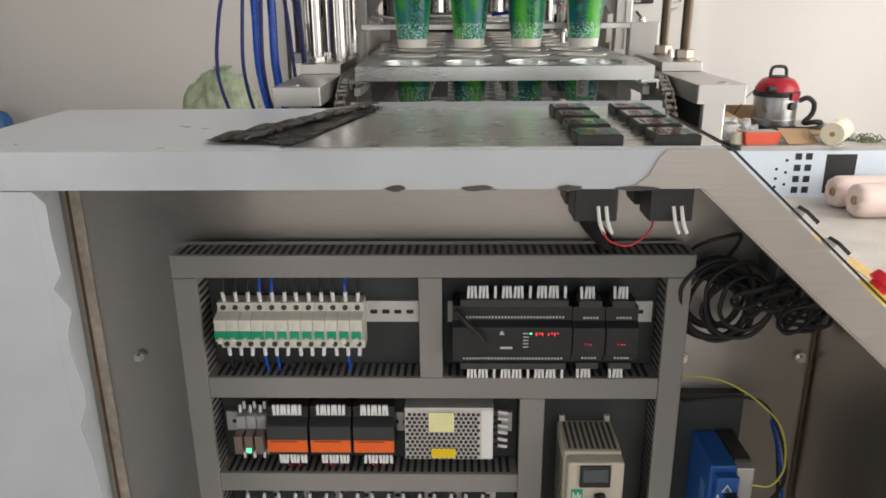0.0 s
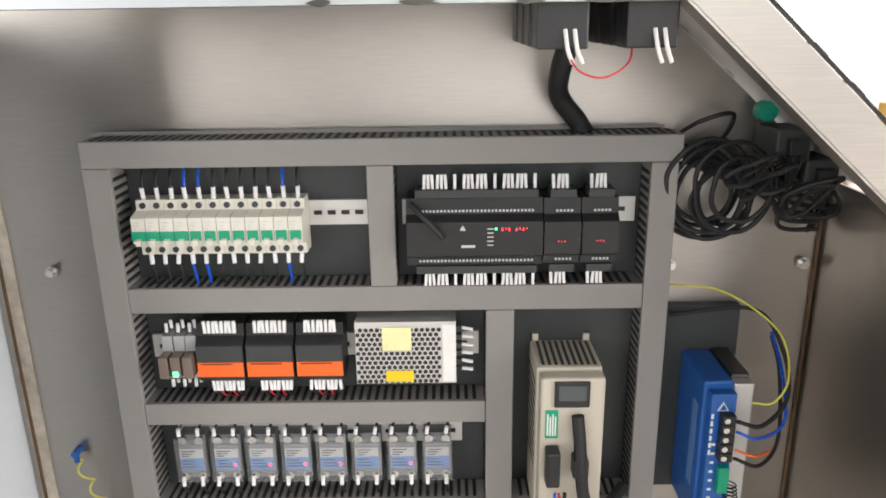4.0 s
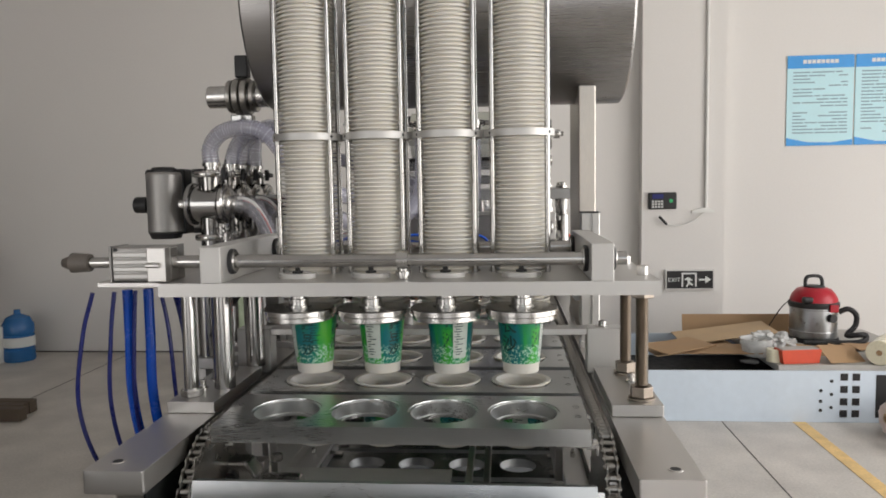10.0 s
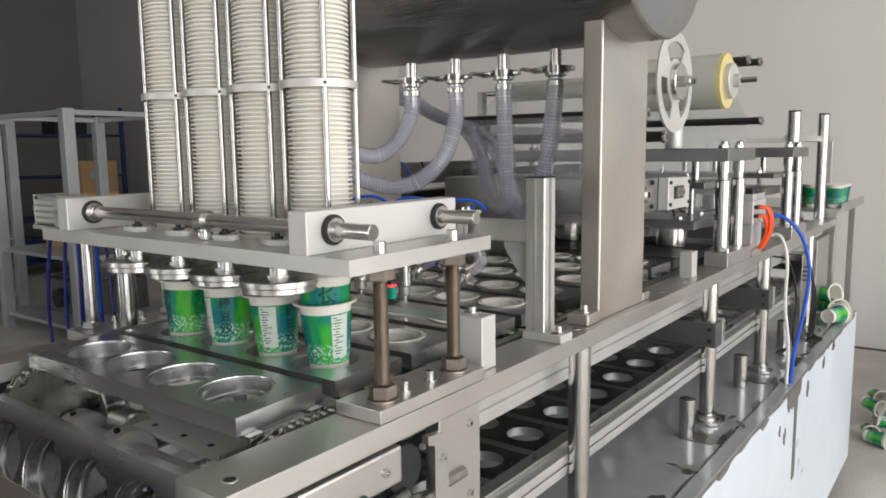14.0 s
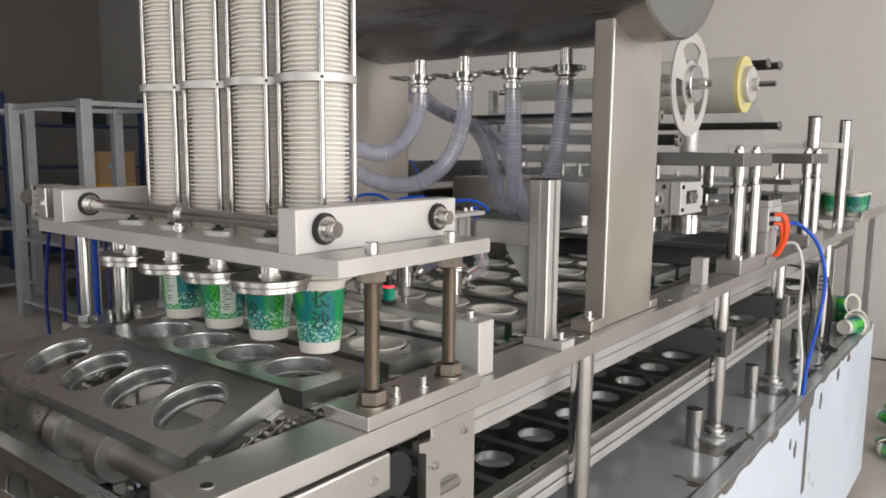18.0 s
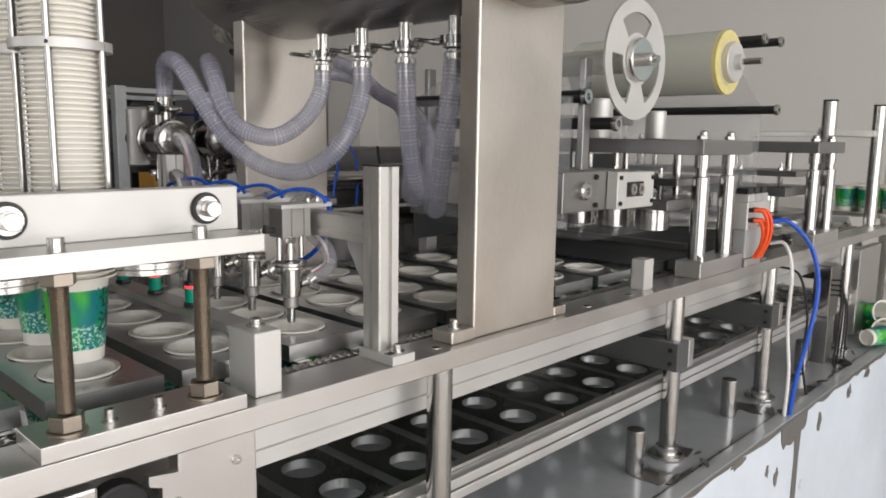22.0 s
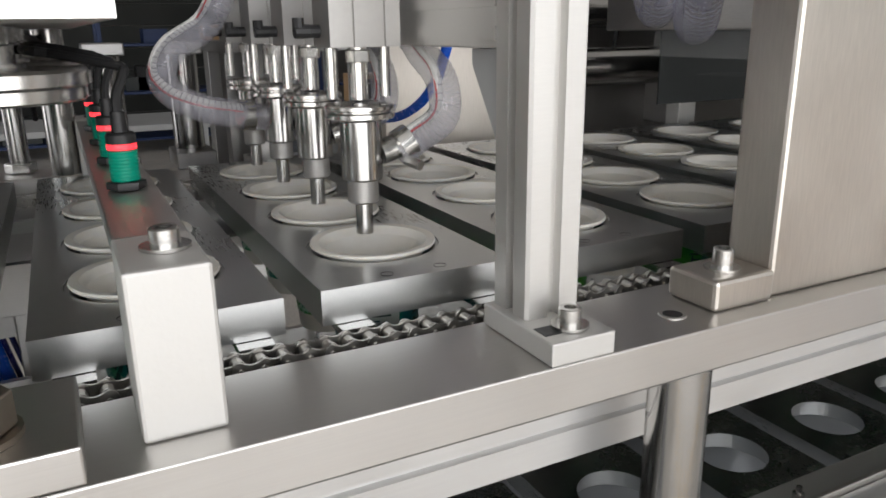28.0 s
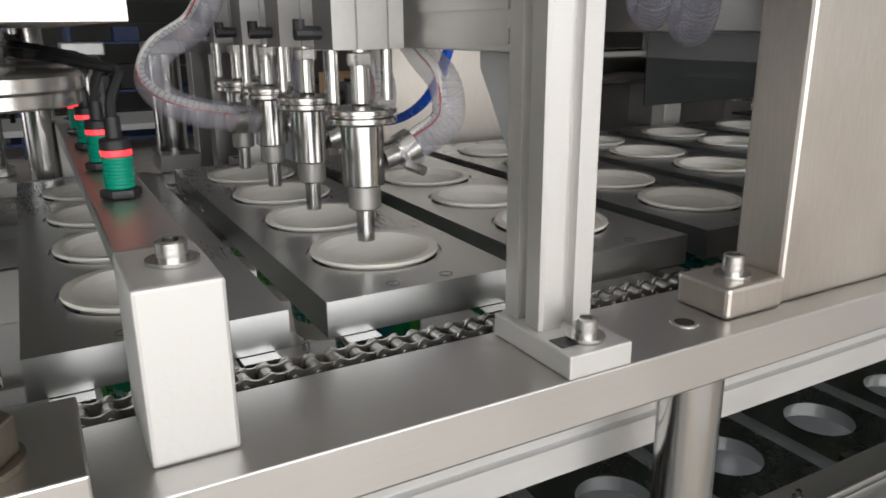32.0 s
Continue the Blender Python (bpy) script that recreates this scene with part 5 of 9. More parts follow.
def spiral(bm, pts, r, pitch=0.0062, n=8, seg=12):
    """Rings of the wire inside a ribbed hose, along a smooth line."""
    line = spline(pts, n * 2)
    acc = 0.0
    for a, b in zip(line, line[1:]):
        d = b - a
        if d.length < 1e-6:
            continue
        while acc < d.length:
            p, u = a + d * (acc / d.length), d.normalized()
            m = Matrix.Translation(p) @ u.to_track_quat("Z", "Y").to_matrix().to_4x4()
            h = pitch * 0.17
            low = [bm.verts.new(m @ Vector((r * math.cos(2 * math.pi * k / seg), r * math.sin(2 * math.pi * k / seg), -h))) for k in range(seg)]
            top = [bm.verts.new(m @ Vector((r * math.cos(2 * math.pi * k / seg), r * math.sin(2 * math.pi * k / seg), h))) for k in range(seg)]
            for k in range(seg):
                bm.faces.new((low[k], low[(k + 1) % seg], top[(k + 1) % seg], top[k]))
            acc += pitch
        acc -= d.length
    return bm


def clear_hose(thing_, pts, r, pitch, stripe=True):
    t = part("tube", bsweep(pts, r, 16, 10, r * 0.045, pitch), HOSE2 if stripe else HOSE, thing_, "clear hose wall", 60)
    tagged(part("wire_ring", spiral(B(), pts, r * 1.025, pitch), RIB2 if stripe else HOSERIB, t, "pale reinforcing rings"), kind="stuff")
    if stripe:
        off = Vector((0.25, -0.65, 0.72)) * r * 0.86
        part("stripe", bsweep([Vector(p) + off for p in pts], r * 0.28, 8, 8), WIRE_W, t, "white stripe")
        off = Vector((0.45, -0.85, 0.42)) * r * 0.93
        part("red_line", bsweep([Vector(p) + off for p in pts], r * 0.07, 6, 8), WIRE_R, t, "thin red line")


for i, x in enumerate(LANES):
    h = thing("product_hose", "clear ribbed product hose with a pale stripe", "hose", (x, 1.95, 1.30), "hoses from valves to nozzles")
    y0 = NZY + 0.030
    if i >= 2:
        pts = [(x, y0, 1.314), (x + 0.001, y0 + 0.016, 1.325), (x + 0.018, y0 + 0.026, 1.338), (x + 0.024, y0 + 0.028, 1.352), (x + 0.010, y0 + 0.030, 1.372), (x - 0.035, y0 + 0.034, 1.392), (x - 0.11, y0 + 0.055, 1.425), (VX + 0.185, VYS[i] - 0.03, 1.412), (VX + 0.158, VYS[i] - 0.03, 1.404)]
    else:
        pts = [(x, y0, 1.309), (x - 0.03, y0 + 0.03, 1.306), (x - 0.10, y0 + 0.04, 1.31), (x - 0.15, y0 + 0.045, 1.34), (x - 0.145, y0 + 0.05, 1.385), (x - 0.10, y0 + 0.06, 1.425), (VX + 0.185, VYS[i] - 0.03, 1.412), (VX + 0.158, VYS[i] - 0.03, 1.404)]
    clear_hose(h, pts, 0.0118, 0.0046)

# the front loop of hose beside the sensors
h = thing("product_hose", "clear ribbed hose looping beside the nozzles", "hose", (0.0, 1.85, 1.31), "hoses from valves to nozzles")
loop = [(0.014, 1.874, 1.321), (0.022, 1.850, 1.326), (0.030, 1.818, 1.333), (0.022, 1.790, 1.345), (0.006, 1.779, 1.364), (0.0, 1.792, 1.388), (-0.012, 1.826, 1.409), (-0.004, 1.840, 1.432), (-0.05, 1.86, 1.46), (-0.15, 1.90, 1.468), (-0.24, 1.96, 1.450), (-0.295, 2.0, 1.42), (-0.305, 2.01, 1.393)]
clear_hose(h, loop, 0.0132, 0.0046)
hc = part("hose_clamp", blathe([(0.0138, -0.006), (0.0150, -0.006), (0.0150, 0.006), (0.0138, 0.006), (0.0138, -0.006)], (0.021, 1.853, 1.3255), "y", 20), TURNED, h, "worm-drive hose clamp")
part("hose_tail", bcyl((0.010, 1.884, 1.319), (0.020, 1.846, 1.3265), 0.0105, 16), TURNED, h)

# ---- product tank ----
TY, TZ, TR, TX0, TX1 = 2.225, 2.008, 0.245, -0.355, 0.508
tank = thing("product_tank", "large horizontal stainless product tank on two columns", "tank", (CX, TY, RAIL))
bm = B()
lathe(bm, [(0, -0.030), (TR * 0.55, -0.022), (TR * 0.9, -0.008), (TR - 0.004, -0.001), (TR, 0.004), (TR, TX1 - TX0 - 0.004), (TR - 0.004, TX1 - TX0 + 0.001), (TR * 0.9, TX1 - TX0 + 0.006), (TR * 0.55, TX1 - TX0 + 0.016), (0, TX1 - TX0 + 0.02)], (TX0, TY, TZ), "x", 72)
part("shell", bm, TANK, tank)
for a, b in ((0.3965, 0.4365), (mx(0.4365), mx(0.3965))):
    part("column", bbox(a, b, 2.110, 2.335, RAIL + 0.0003, 1.80, 0.003), STEEL_V, tank, "wide brushed stainless column")
    s = 1 if a > 0 else -1
    part("column_foot", bbox(a - 0.004 * (s < 0), b + 0.004 * (s > 0), 2.0545, 2.1095, RAIL + 0.0003, 1.2440, 0.003), STEEL_V, tank)
    part("column_foot", bbox(a, b, 2.3355, 2.375, RAIL + 0.0003, 1.2405, 0.003), STEEL_V, tank)
    part("foot_screw", socket_screw(B(), ((a + b) / 2 + 0.004 * s, 2.080, 1.2442), 0.0072, 0.014), TURNED, tank)
PORTS = []
for i in range(4):
    x = -0.112 + 0.13 * i
    PORTS.append(x)
    bm = B()
    lathe(bm, [(0.0, 1.80), (0.020, 1.80), (0.016, 1.772), (0.0135, 1.765), (0.0135, 1.728), (0.024, 1.726), (0.024, 1.719), (0, 1.719)], (x, TY, 0), seg=24)
    pt = part("outlet_port", bm, TURNED, tank)
    bm = B()
    lathe(bm, [(0.0242, 1.716), (0.029, 1.716), (0.029, 1.729), (0.0242, 1.729), (0.0242, 1.716)], (x, TY, 0), seg=24)
    box(bm, x - 0.056, x - 0.0285, TY - 0.007, TY + 0.007, 1.7165, 1.7285, 0.002)
    cyl(bm, (x - 0.052, TY - 0.04, 1.7225), (x - 0.052, TY + 0.012, 1.7225), 0.0045, 10)
    box(bm, x + 0.0285, x + 0.042, TY - 0.008, TY + 0.008, 1.717, 1.728, 0.002)
    part("pipe_clamp", bm, DARKCHROME, tank, "hinged pipe clamp with wing nut")
    bm = B()
    box(bm, x - 0.060, x - 0.046, TY - 0.048, TY - 0.0295, 1.719, 1.726, 0.003)
    part("wing_nut", bm, DARKCHROME, tank)
    part("hose_tail", blathe([(0, 1.7158), (0.023, 1.7158), (0.023, 1.709), (0.0155, 1.706), (0.0155, 1.66), (0, 1.66)], (x, TY, 0), seg=20), TURNED, tank)
# outlet valve at the tank's left end
bm = B()
cyl(bm, (TX0 + 0.03, TY, 1.803), (TX0 - 0.07, TY, 1.803), 0.028, 24)
cyl(bm, (TX0 - 0.11, TY, 1.803), (TX0 - 0.17, TY, 1.803), 0.028, 24, bevel=0.002)
part("drain_pipe", bm, TURNED, tank)
bm = B()
for dx, w, r0 in ((0.045, 0.012, 0.040), (0.062, 0.016, 0.046), (0.083, 0.016, 0.046), (0.104, 0.012, 0.042)):
    cyl(bm, (TX0 - dx, TY, 1.803), (TX0 - dx - w, TY, 1.803), r0, 24, bevel=0.002)
bv = part("butterfly_valve", bm, CHAIN, tank, "dark steel butterfly valve")
part("valve_lever", bbox(TX0 - 0.098, TX0 - 0.064, TY - 0.014, TY + 0.014, 1.8495, 1.905, 0.004), BLACK, bv, "black valve lever")
part("clamp_nut", bbox(TX0 - 0.112, TX0 - 0.056, TY - 0.014, TY + 0.014, 1.738, 1.7565, 0.003), DARKCHROME, bv)
part("clamp_bolt", bcyl((TX0 - 0.085, TY - 0.03, 1.748), (TX0 - 0.085, TY + 0.03, 1.748), 0.006, 10), DARKCHROME, bv)

# big hoses from the tank to the valves
for i, px in enumerate(PORTS):
    hs = thing("tank_hose", "thick clear ribbed hose hanging from the tank", "hose", (px, TY, 1.5), "hoses below the tank")
    vy = VYS[(1, 0, 2, 3)[i]]
    if i == 0:
        pts = [(px, TY, 1.70), (px, TY - 0.006, 1.645), (px - 0.004, TY - 0.045, 1.585), (-0.125, 2.110, 1.545), (-0.175, 2.062, 1.560), (-0.215, 2.045, 1.605), (-0.245, 2.042, 1.660), (-0.285, 2.050, 1.697), (-0.345, 2.085, 1.706), (-0.405, 2.130, 1.695), (VX + 0.012, vy, 1.665), (VX, vy, 1.625)]
    elif i == 1:
        pts = [(px, TY, 1.70), (px + 0.002, TY - 0.004, 1.63), (px - 0.004, TY - 0.040, 1.545), (-0.025, 2.150, 1.492), (-0.085, 2.125, 1.472), (-0.155, 2.085, 1.490), (-0.215, 2.045, 1.545), (-0.258, 2.015, 1.620), (-0.300, 1.998, 1.685), (-0.350, 1.998, 1.706), (-0.415, 2.015, 1.698), (VX, vy, 1.665), (VX, vy, 1.625)]
    elif i == 2:
        pts = [(px, TY, 1.70), (px + 0.001, TY + 0.004, 1.61), (px - 0.006, TY + 0.020, 1.52), (px - 0.020, TY + 0.050, 1.450), (px - 0.060, TY + 0.085, 1.420), (0.040, 2.340, 1.440), (-0.015, 2.400, 1.500), (-0.085, 2.455, 1.575), (-0.18, 2.510, 1.630), (-0.28, 2.545, 1.655), (-0.37, 2.560, 1.690), (-0.43, 2.530, 1.715), (-0.460, 2.42, 1.715), (VX, vy + 0.03, 1.695), (VX, vy, 1.66), (VX, vy, 1.625)]
    else:
        pts = [(px, TY, 1.70), (px, TY - 0.012, 1.62), (px - 0.012, TY - 0.012, 1.54), (px - 0.045, TY + 0.01, 1.455), (px - 0.095, TY + 0.055, 1.408), (0.125, 2.325, 1.412), (0.070, 2.375, 1.465), (0.0, 2.435, 1.545), (-0.10, 2.490, 1.605), (-0.21, 2.530, 1.635), (-0.31, 2.550, 1.670), (-0.39, 2.545, 1.725), (-0.45, 2.49, 1.750), (VX - 0.005, vy + 0.04, 1.72), (VX, vy, 1.67), (VX, vy, 1.625)]
    clear_hose(hs, pts, 0.0182, 0.0068, False)
    part("band_clamp", blathe([(0.0190, 1.688), (0.0205, 1.688), (0.0205, 1.698), (0.0190, 1.698), (0.0190, 1.688)], (px, TY, 0), seg=22), TURNED, hs)

# ---- rotary valves on the left ----
for i, vy in enumerate(VYS):
    v = thing("rotary_valve", "stainless rotary product valve with air actuator", "valve", (VX, vy, 1.42), "valves beside the tank")
    bm = B()
    cyl(bm, (VX - 0.040, vy, 1.535), (VX + 0.022, vy, 1.535), 0.041, 28, bevel=0.003)
    cyl(bm, (VX - 0.004, vy, 1.44), (VX - 0.004, vy, 1.60), 0.026, 24)
    part("tee_body", bm, DARKCHROME, v)
    part("neck", bcyl((VX - 0.080, vy, 1.535), (VX - 0.0515, vy, 1.535), 0.014, 18), TURNED, v)
    part("bonnet", bcyl((VX - 0.0513, vy, 1.535), (VX - 0.0402, vy, 1.535), 0.050, 28, bevel=0.003), DARKCHROME, v)
    for z in (1.597, 1.452):
        fl = part("pipe_clamp", blathe([(0.0262, z), (0.037, z), (0.039, z + 0.003), (0.039, z + 0.010), (0.037, z + 0.013), (0.0262, z + 0.013), (0.0262, z)], (VX - 0.004, vy, 0), seg=28), TURNED, v, "polished hinged pipe clamp")
        bm = B()
        box(bm, VX + 0.031, VX + 0.050, vy - 0.014, vy - 0.002, z + 0.001, z + 0.012, 0.002)
        cyl(bm, (VX + 0.045, vy - 0.038, z + 0.0065), (VX + 0.045, vy + 0.004, z + 0.0065), 0.0035, 10)
        part("clamp_bolt", bm, DARKCHROME, fl)
        bm = B()
        cyl(bm, (VX + 0.045, vy - 0.040, z + 0.0065), (VX + 0.045, vy - 0.026, z + 0.0065), 0.008, 12, r2=0.006)
        box(bm, VX + 0.040, VX + 0.050, vy - 0.048, vy - 0.034, z - 0.008, z + 0.021, 0.003)
        part("wing_nut", bm, BLACK if z > 1.5 else CHROME, fl)
    ring = part("end_clamp", blathe([(0.028, 0.023), (0.043, 0.023), (0.047, 0.027), (0.047, 0.034), (0.043, 0.038), (0.028, 0.038), (0.028, 0.023)], (VX, vy, 1.535), "x", 30), CHROME, v, "polished clamp ring")
    bm = B()
    box(bm, VX + 0.024, VX + 0.037, vy - 0.020, vy - 0.006, 1.470, 1.4905, 0.002)
    cyl(bm, (VX + 0.0305, vy - 0.030, 1.479), (VX + 0.0305, vy + 0.012, 1.479), 0.0035, 10)
    box(bm, VX + 0.0265, VX + 0.0345, vy - 0.040, vy - 0.030, 1.464, 1.492, 0.003)
    part("wing_nut", bm, CHROME, ring)
    bm = B()
    lathe(bm, [(0, 0.0384), (0.038, 0.0384), (0.036, 0.041), (0.026, 0.043), (0.0185, 0.050), (0.0175, 0.054), (0.0175, 0.078), (0, 0.078)], (VX, vy, 1.535), "x", 26)
    part("reducer", bm, TURNED, v)
    oh = thing("outlet_hose", "clear hose bending down from a product valve", "hose", (VX + 0.13, vy, 1.392), "outlet hoses of the valves")
    clear_hose(oh, [(VX + 0.060, vy, 1.535), (VX + 0.078, vy, 1.533), (VX + 0.098, vy - 0.002, 1.522), (VX + 0.118, vy - 0.004, 1.497), (VX + 0.135, vy - 0.006, 1.462), (VX + 0.146, vy - 0.008, 1.425), (VX + 0.150, vy - 0.008, 1.393)], 0.0185, 0.0068)
    part("top_tail", blathe([(0, 1.600), (0.024, 1.600), (0.024, 1.611), (0.0165, 1.614), (0.0165, 1.640), (0, 1.640)], (VX, vy, 0), seg=20), TURNED, v)
    part("band_clamp", blathe([(0.0195, 1.622), (0.0210, 1.622), (0.0210, 1.630), (0.0195, 1.630), (0.0195, 1.622)], (VX, vy, 0), seg=20), TURNED, v)
    if i % 2 == 0:
        bm = B()
        lathe(bm, [(0, 1.470), (0.036, 1.470), (0.040, 1.474), (0.040, 1.604), (0.036, 1.610), (0, 1.611)], (VX - 0.115, vy, 0), seg=28)
        part("actuator", bm, ALUD, v, "grey actuator body")
        part("actuator_back", bbox(VX - 0.168, VX - 0.072, vy + 0.012, vy + 0.062, 1.465, 1.618, 0.006), BLACK, v)
        part("actuator_cap", blathe([(0, 1.6112), (0.030, 1.6112), (0.030, 1.616), (0.024, 1.622), (0, 1.623)], (VX - 0.115, vy, 0), seg=24), BLACK, v)
        part("actuator_cap", blathe([(0, 1.4565), (0.033, 1.4565), (0.038, 1.4695), (0, 1.4697)], (VX - 0.115, vy, 0), seg=24), BLACK, v)
        part("actuator_knob", bcyl((VX - 0.186, vy, 1.535), (VX - 0.1545, vy, 1.535), 0.019, 20, bevel=0.003), BLACK, v)
    bm = B()
    cyl(bm, (VX, vy, 1.40), (VX, vy, 1.4498), 0.014, 16)
    box(bm, VX - 0.03, VX + 0.03, vy - 0.03, vy + 0.03, 1.392, 1.3998, 0.002)
    part("stem", bm, TURNED, v)
vb = thing("valve_bench", "steel support frame below the product valves", "support frame", (VX, 2.12, 0.796))
part("shelf", bbox(VX - 0.07, VX + 0.16, 1.90, 2.40, 1.376, 1.3917, 0.001), GREYSTEEL, vb)
for y in (1.92, 2.34):
    part("leg", bbox(VX - 0.02, VX + 0.02, y - 0.02, y + 0.02, 0.797, 1.3757, 0.001), GREYSTEEL, vb)
    part("leg", bbox(VX + 0.11, VX + 0.14, y - 0.02, y + 0.02, 0.797, 1.3757, 0.001), GREYSTEEL, vb)
for k, y in enumerate((1.75, 1.85)):
    cy = thing("metering_cylinder", "vertical polished metering cylinder beside the rail", "cylinder", (-0.335, y, RAIL), "metering cylinders")
    part("barrel", bcyl((-0.355, y, 1.245), (-0.355, y, 1.375), 0.021, 24), DARKCHROME, cy)
    part("end_block", bbox(-0.382, -0.2995, y - 0.027, y + 0.027, 1.2223, 1.2448, 0.002), GREYSTEEL, cy)
    part("end_block", bbox(-0.380, -0.331, y - 0.026, y + 0.026, 1.3752, 1.392, 0.002), GREYSTEEL, cy)
for k, (x, bow, end) in enumerate(((-0.445, -0.022, 0.05), (-0.415, -0.010, 0.055), (-0.385, -0.006, 0.045), (-0.405, 0.0, 0.075), (-0.375, 0.0, 0.07), (-0.360, 0.012, 0.055), (-0.335, 0.010, 0.04), (-0.350, 0.016, 0.05))):
    r = 0.0085 if k in (3, 4) else 0.0036
    y = 1.50 + 0.012 * k
    b = thing("air_hose", "thick blue air hose hanging beside the frame" if r > 0.006 else "thin dark blue air line hanging beside the frame", "air hose", (x, y, 0.8), "air hoses")
    part("tube", bsweep([(x, y, 1.4045), (x + bow, y, 1.33), (x + bow * 1.6, y, 1.22), (x + bow + end * 0.3, y, 1.12), (x + end, y + 0.02, 1.02), (x + end * 1.3, y + 0.05, 0.90), (x + end * 1.3, y + 0.08, 0.797)], r, 10, 8), BLUE if r > 0.006 else NAVY, b)

hcy = thing("piston_cylinder", "dark polished horizontal metering cylinder behind the plates", "cylinder", (-0.34, 2.6, RAIL), "metering cylinders")
for k, (z, x) in enumerate(((1.335, -0.335), (1.43, -0.36))):
    part("barrel", bcyl((x, 2.40, z), (x, 2.80, z), 0.034 - 0.006 * k, 28), CHROME, hcy)
    part("front_cap", bcyl((x, 2.375, z), (x, 2.3998, z), 0.040 - 0.006 * k, 28, bevel=0.003), GREYSTEEL, hcy)
    part("rear_cap", bcyl((x, 2.8002, z), (x, 2.83, z), 0.040 - 0.006 * k, 28, bevel=0.003), GREYSTEEL, hcy)
    part("piston_rod", bcyl((x, 2.8302, z), (x, 2.95, z), 0.010, 16), CHROME, hcy)
for y in (2.45, 2.75):
    part("saddle", bbox(-0.395, -0.299, y - 0.018, y + 0.018, RAIL + 0.0005, 1.300, 0.002), GREYSTEEL, hcy)
for k, y in enumerate((2.42, 2.50, 2.60)):
    part("air_line", bsweep([(-0.335, y, 1.37), (-0.33, y, 1.41), (-0.35 - 0.02 * k, y + 0.03, 1.48), (-0.42, y + 0.05, 1.52)], 0.0036, 8, 6), BLUE if k < 2 else RUBBER, hcy)
# Invented panel that gives the cylinders a dim background.
sg_ = thing("side_cover", "added grey steel backing panel behind the metering cylinders", "cover", (-0.47, 2.85, 0.796))
part("panel", bbox(-0.478, -0.470, 2.40, 3.30, 0.797, 1.52, 0.002), GREYSTEEL, sg_)
part("top_flange", bbox(-0.4695, -0.44, 2.40, 3.30, 1.512, 1.52, 0.001), GREYSTEEL, sg_)

for s in (1, -1):
    xo = 0.432 if s > 0 else mx(0.432)
    bu = thing("takeup_bearing", "dark green cast take-up bearing on its slide", "bearing", (xo, 1.40, 1.08), "take-up bearings")
    pts = [(1.352, 1.030), (1.352, 1.128), (1.372, 1.136), (1.432, 1.136), (1.436, 1.118), (1.462, 1.114), (1.462, 1.050), (1.436, 1.046), (1.432, 1.030)]
    part("housing", bprism(pts, "x", min(xo - s * 0.006, xo + s * 0.016), max(xo - s * 0.006, xo + s * 0.016), 0.003), CASTGREEN, bu)
    part("slot", bbox(min(xo + s * 0.0162, xo + s * 0.0172), max(xo + s * 0.0162, xo + s * 0.0172), 1.444, 1.456, 1.062, 1.104, 0.0004), RUBBER, bu)
    part("inner_ring", blathe([(0.017, 0), (0.031, 0), (0.031, 0.004), (0.028, 0.006), (0.020, 0.006), (0.017, 0.009), (0.017, 0)], (xo + s * 0.0163 - (0.009 if s < 0 else 0), 1.395, 1.08), "x", 28), TURNED, bu)
    bm = B()
    for k in range(6):
        box(bm, min(xo + s * 0.0163, xo + s * 0.0170), max(xo + s * 0.0163, xo + s * 0.0170), 1.370 + 0.009 * k, 1.376 + 0.009 * k, 1.121, 1.130)
    tagged(part("cast_mark", bm, CASTGREEN, bu), kind="stuff")

# ---- sealing station ----
ss = thing("sealing_station", "steel sealing and cutting station with posts and film rollers", "sealing station", (CX, 3.0, RAIL))
for s in (1, -1):
    f = (lambda v: v) if s > 0 else mx
    for y0, pair in ((2.90, (2.942, 3.097)), (3.70, (3.745, 3.90))):
        a, b = sorted((f(0.392), f(0.4565)))
        part("post_base", bbox(a, b, y0, y0 + 0.245, RAIL + 0.0003, 1.262, 0.002), STEEL, ss)
        for y in pair:
            x = f(0.424)
            part("guide_post", blathe([(0, 1.2622), (0.0200, 1.2622), (0.0200, 1.462), (0.0190, 1.464), (0.0140, 1.465), (0.0140, 1.484), (0, 1.484)], (x, y, 0), seg=24), CHROME, ss)
            part("post_sleeve", blathe([(0, 1.4842), (0.0175, 1.4842), (0.0175, 1.516), (0, 1.516)], (x, y, 0), seg=24), CHROME, ss)
            bm = B()
            hexagon(bm, (x, y, 1.5525), 0.015, 0.010)
            lathe(bm, [(0, 1.5627), (0.010, 1.5627), (0.010, 1.570), (0.006, 1.574), (0, 1.575)], (x, y, 0), seg=14)
            part("dome_nut", bm, CHROME, ss)
        bm = B()
        lathe(bm, [(0, 0), (0.0065, 0), (0.0065, 0.012), (0, 0.012)], (f(0.448), y0 + 0.018, 1.2625), seg=14)
        part("base_screw", bm, TURNED, ss)
    part("small_bracket", bbox(*sorted((f(0.398), f(0.430))), 2.68, 2.72, RAIL + 0.0003, 1.29, 0.001), ALUW, ss)
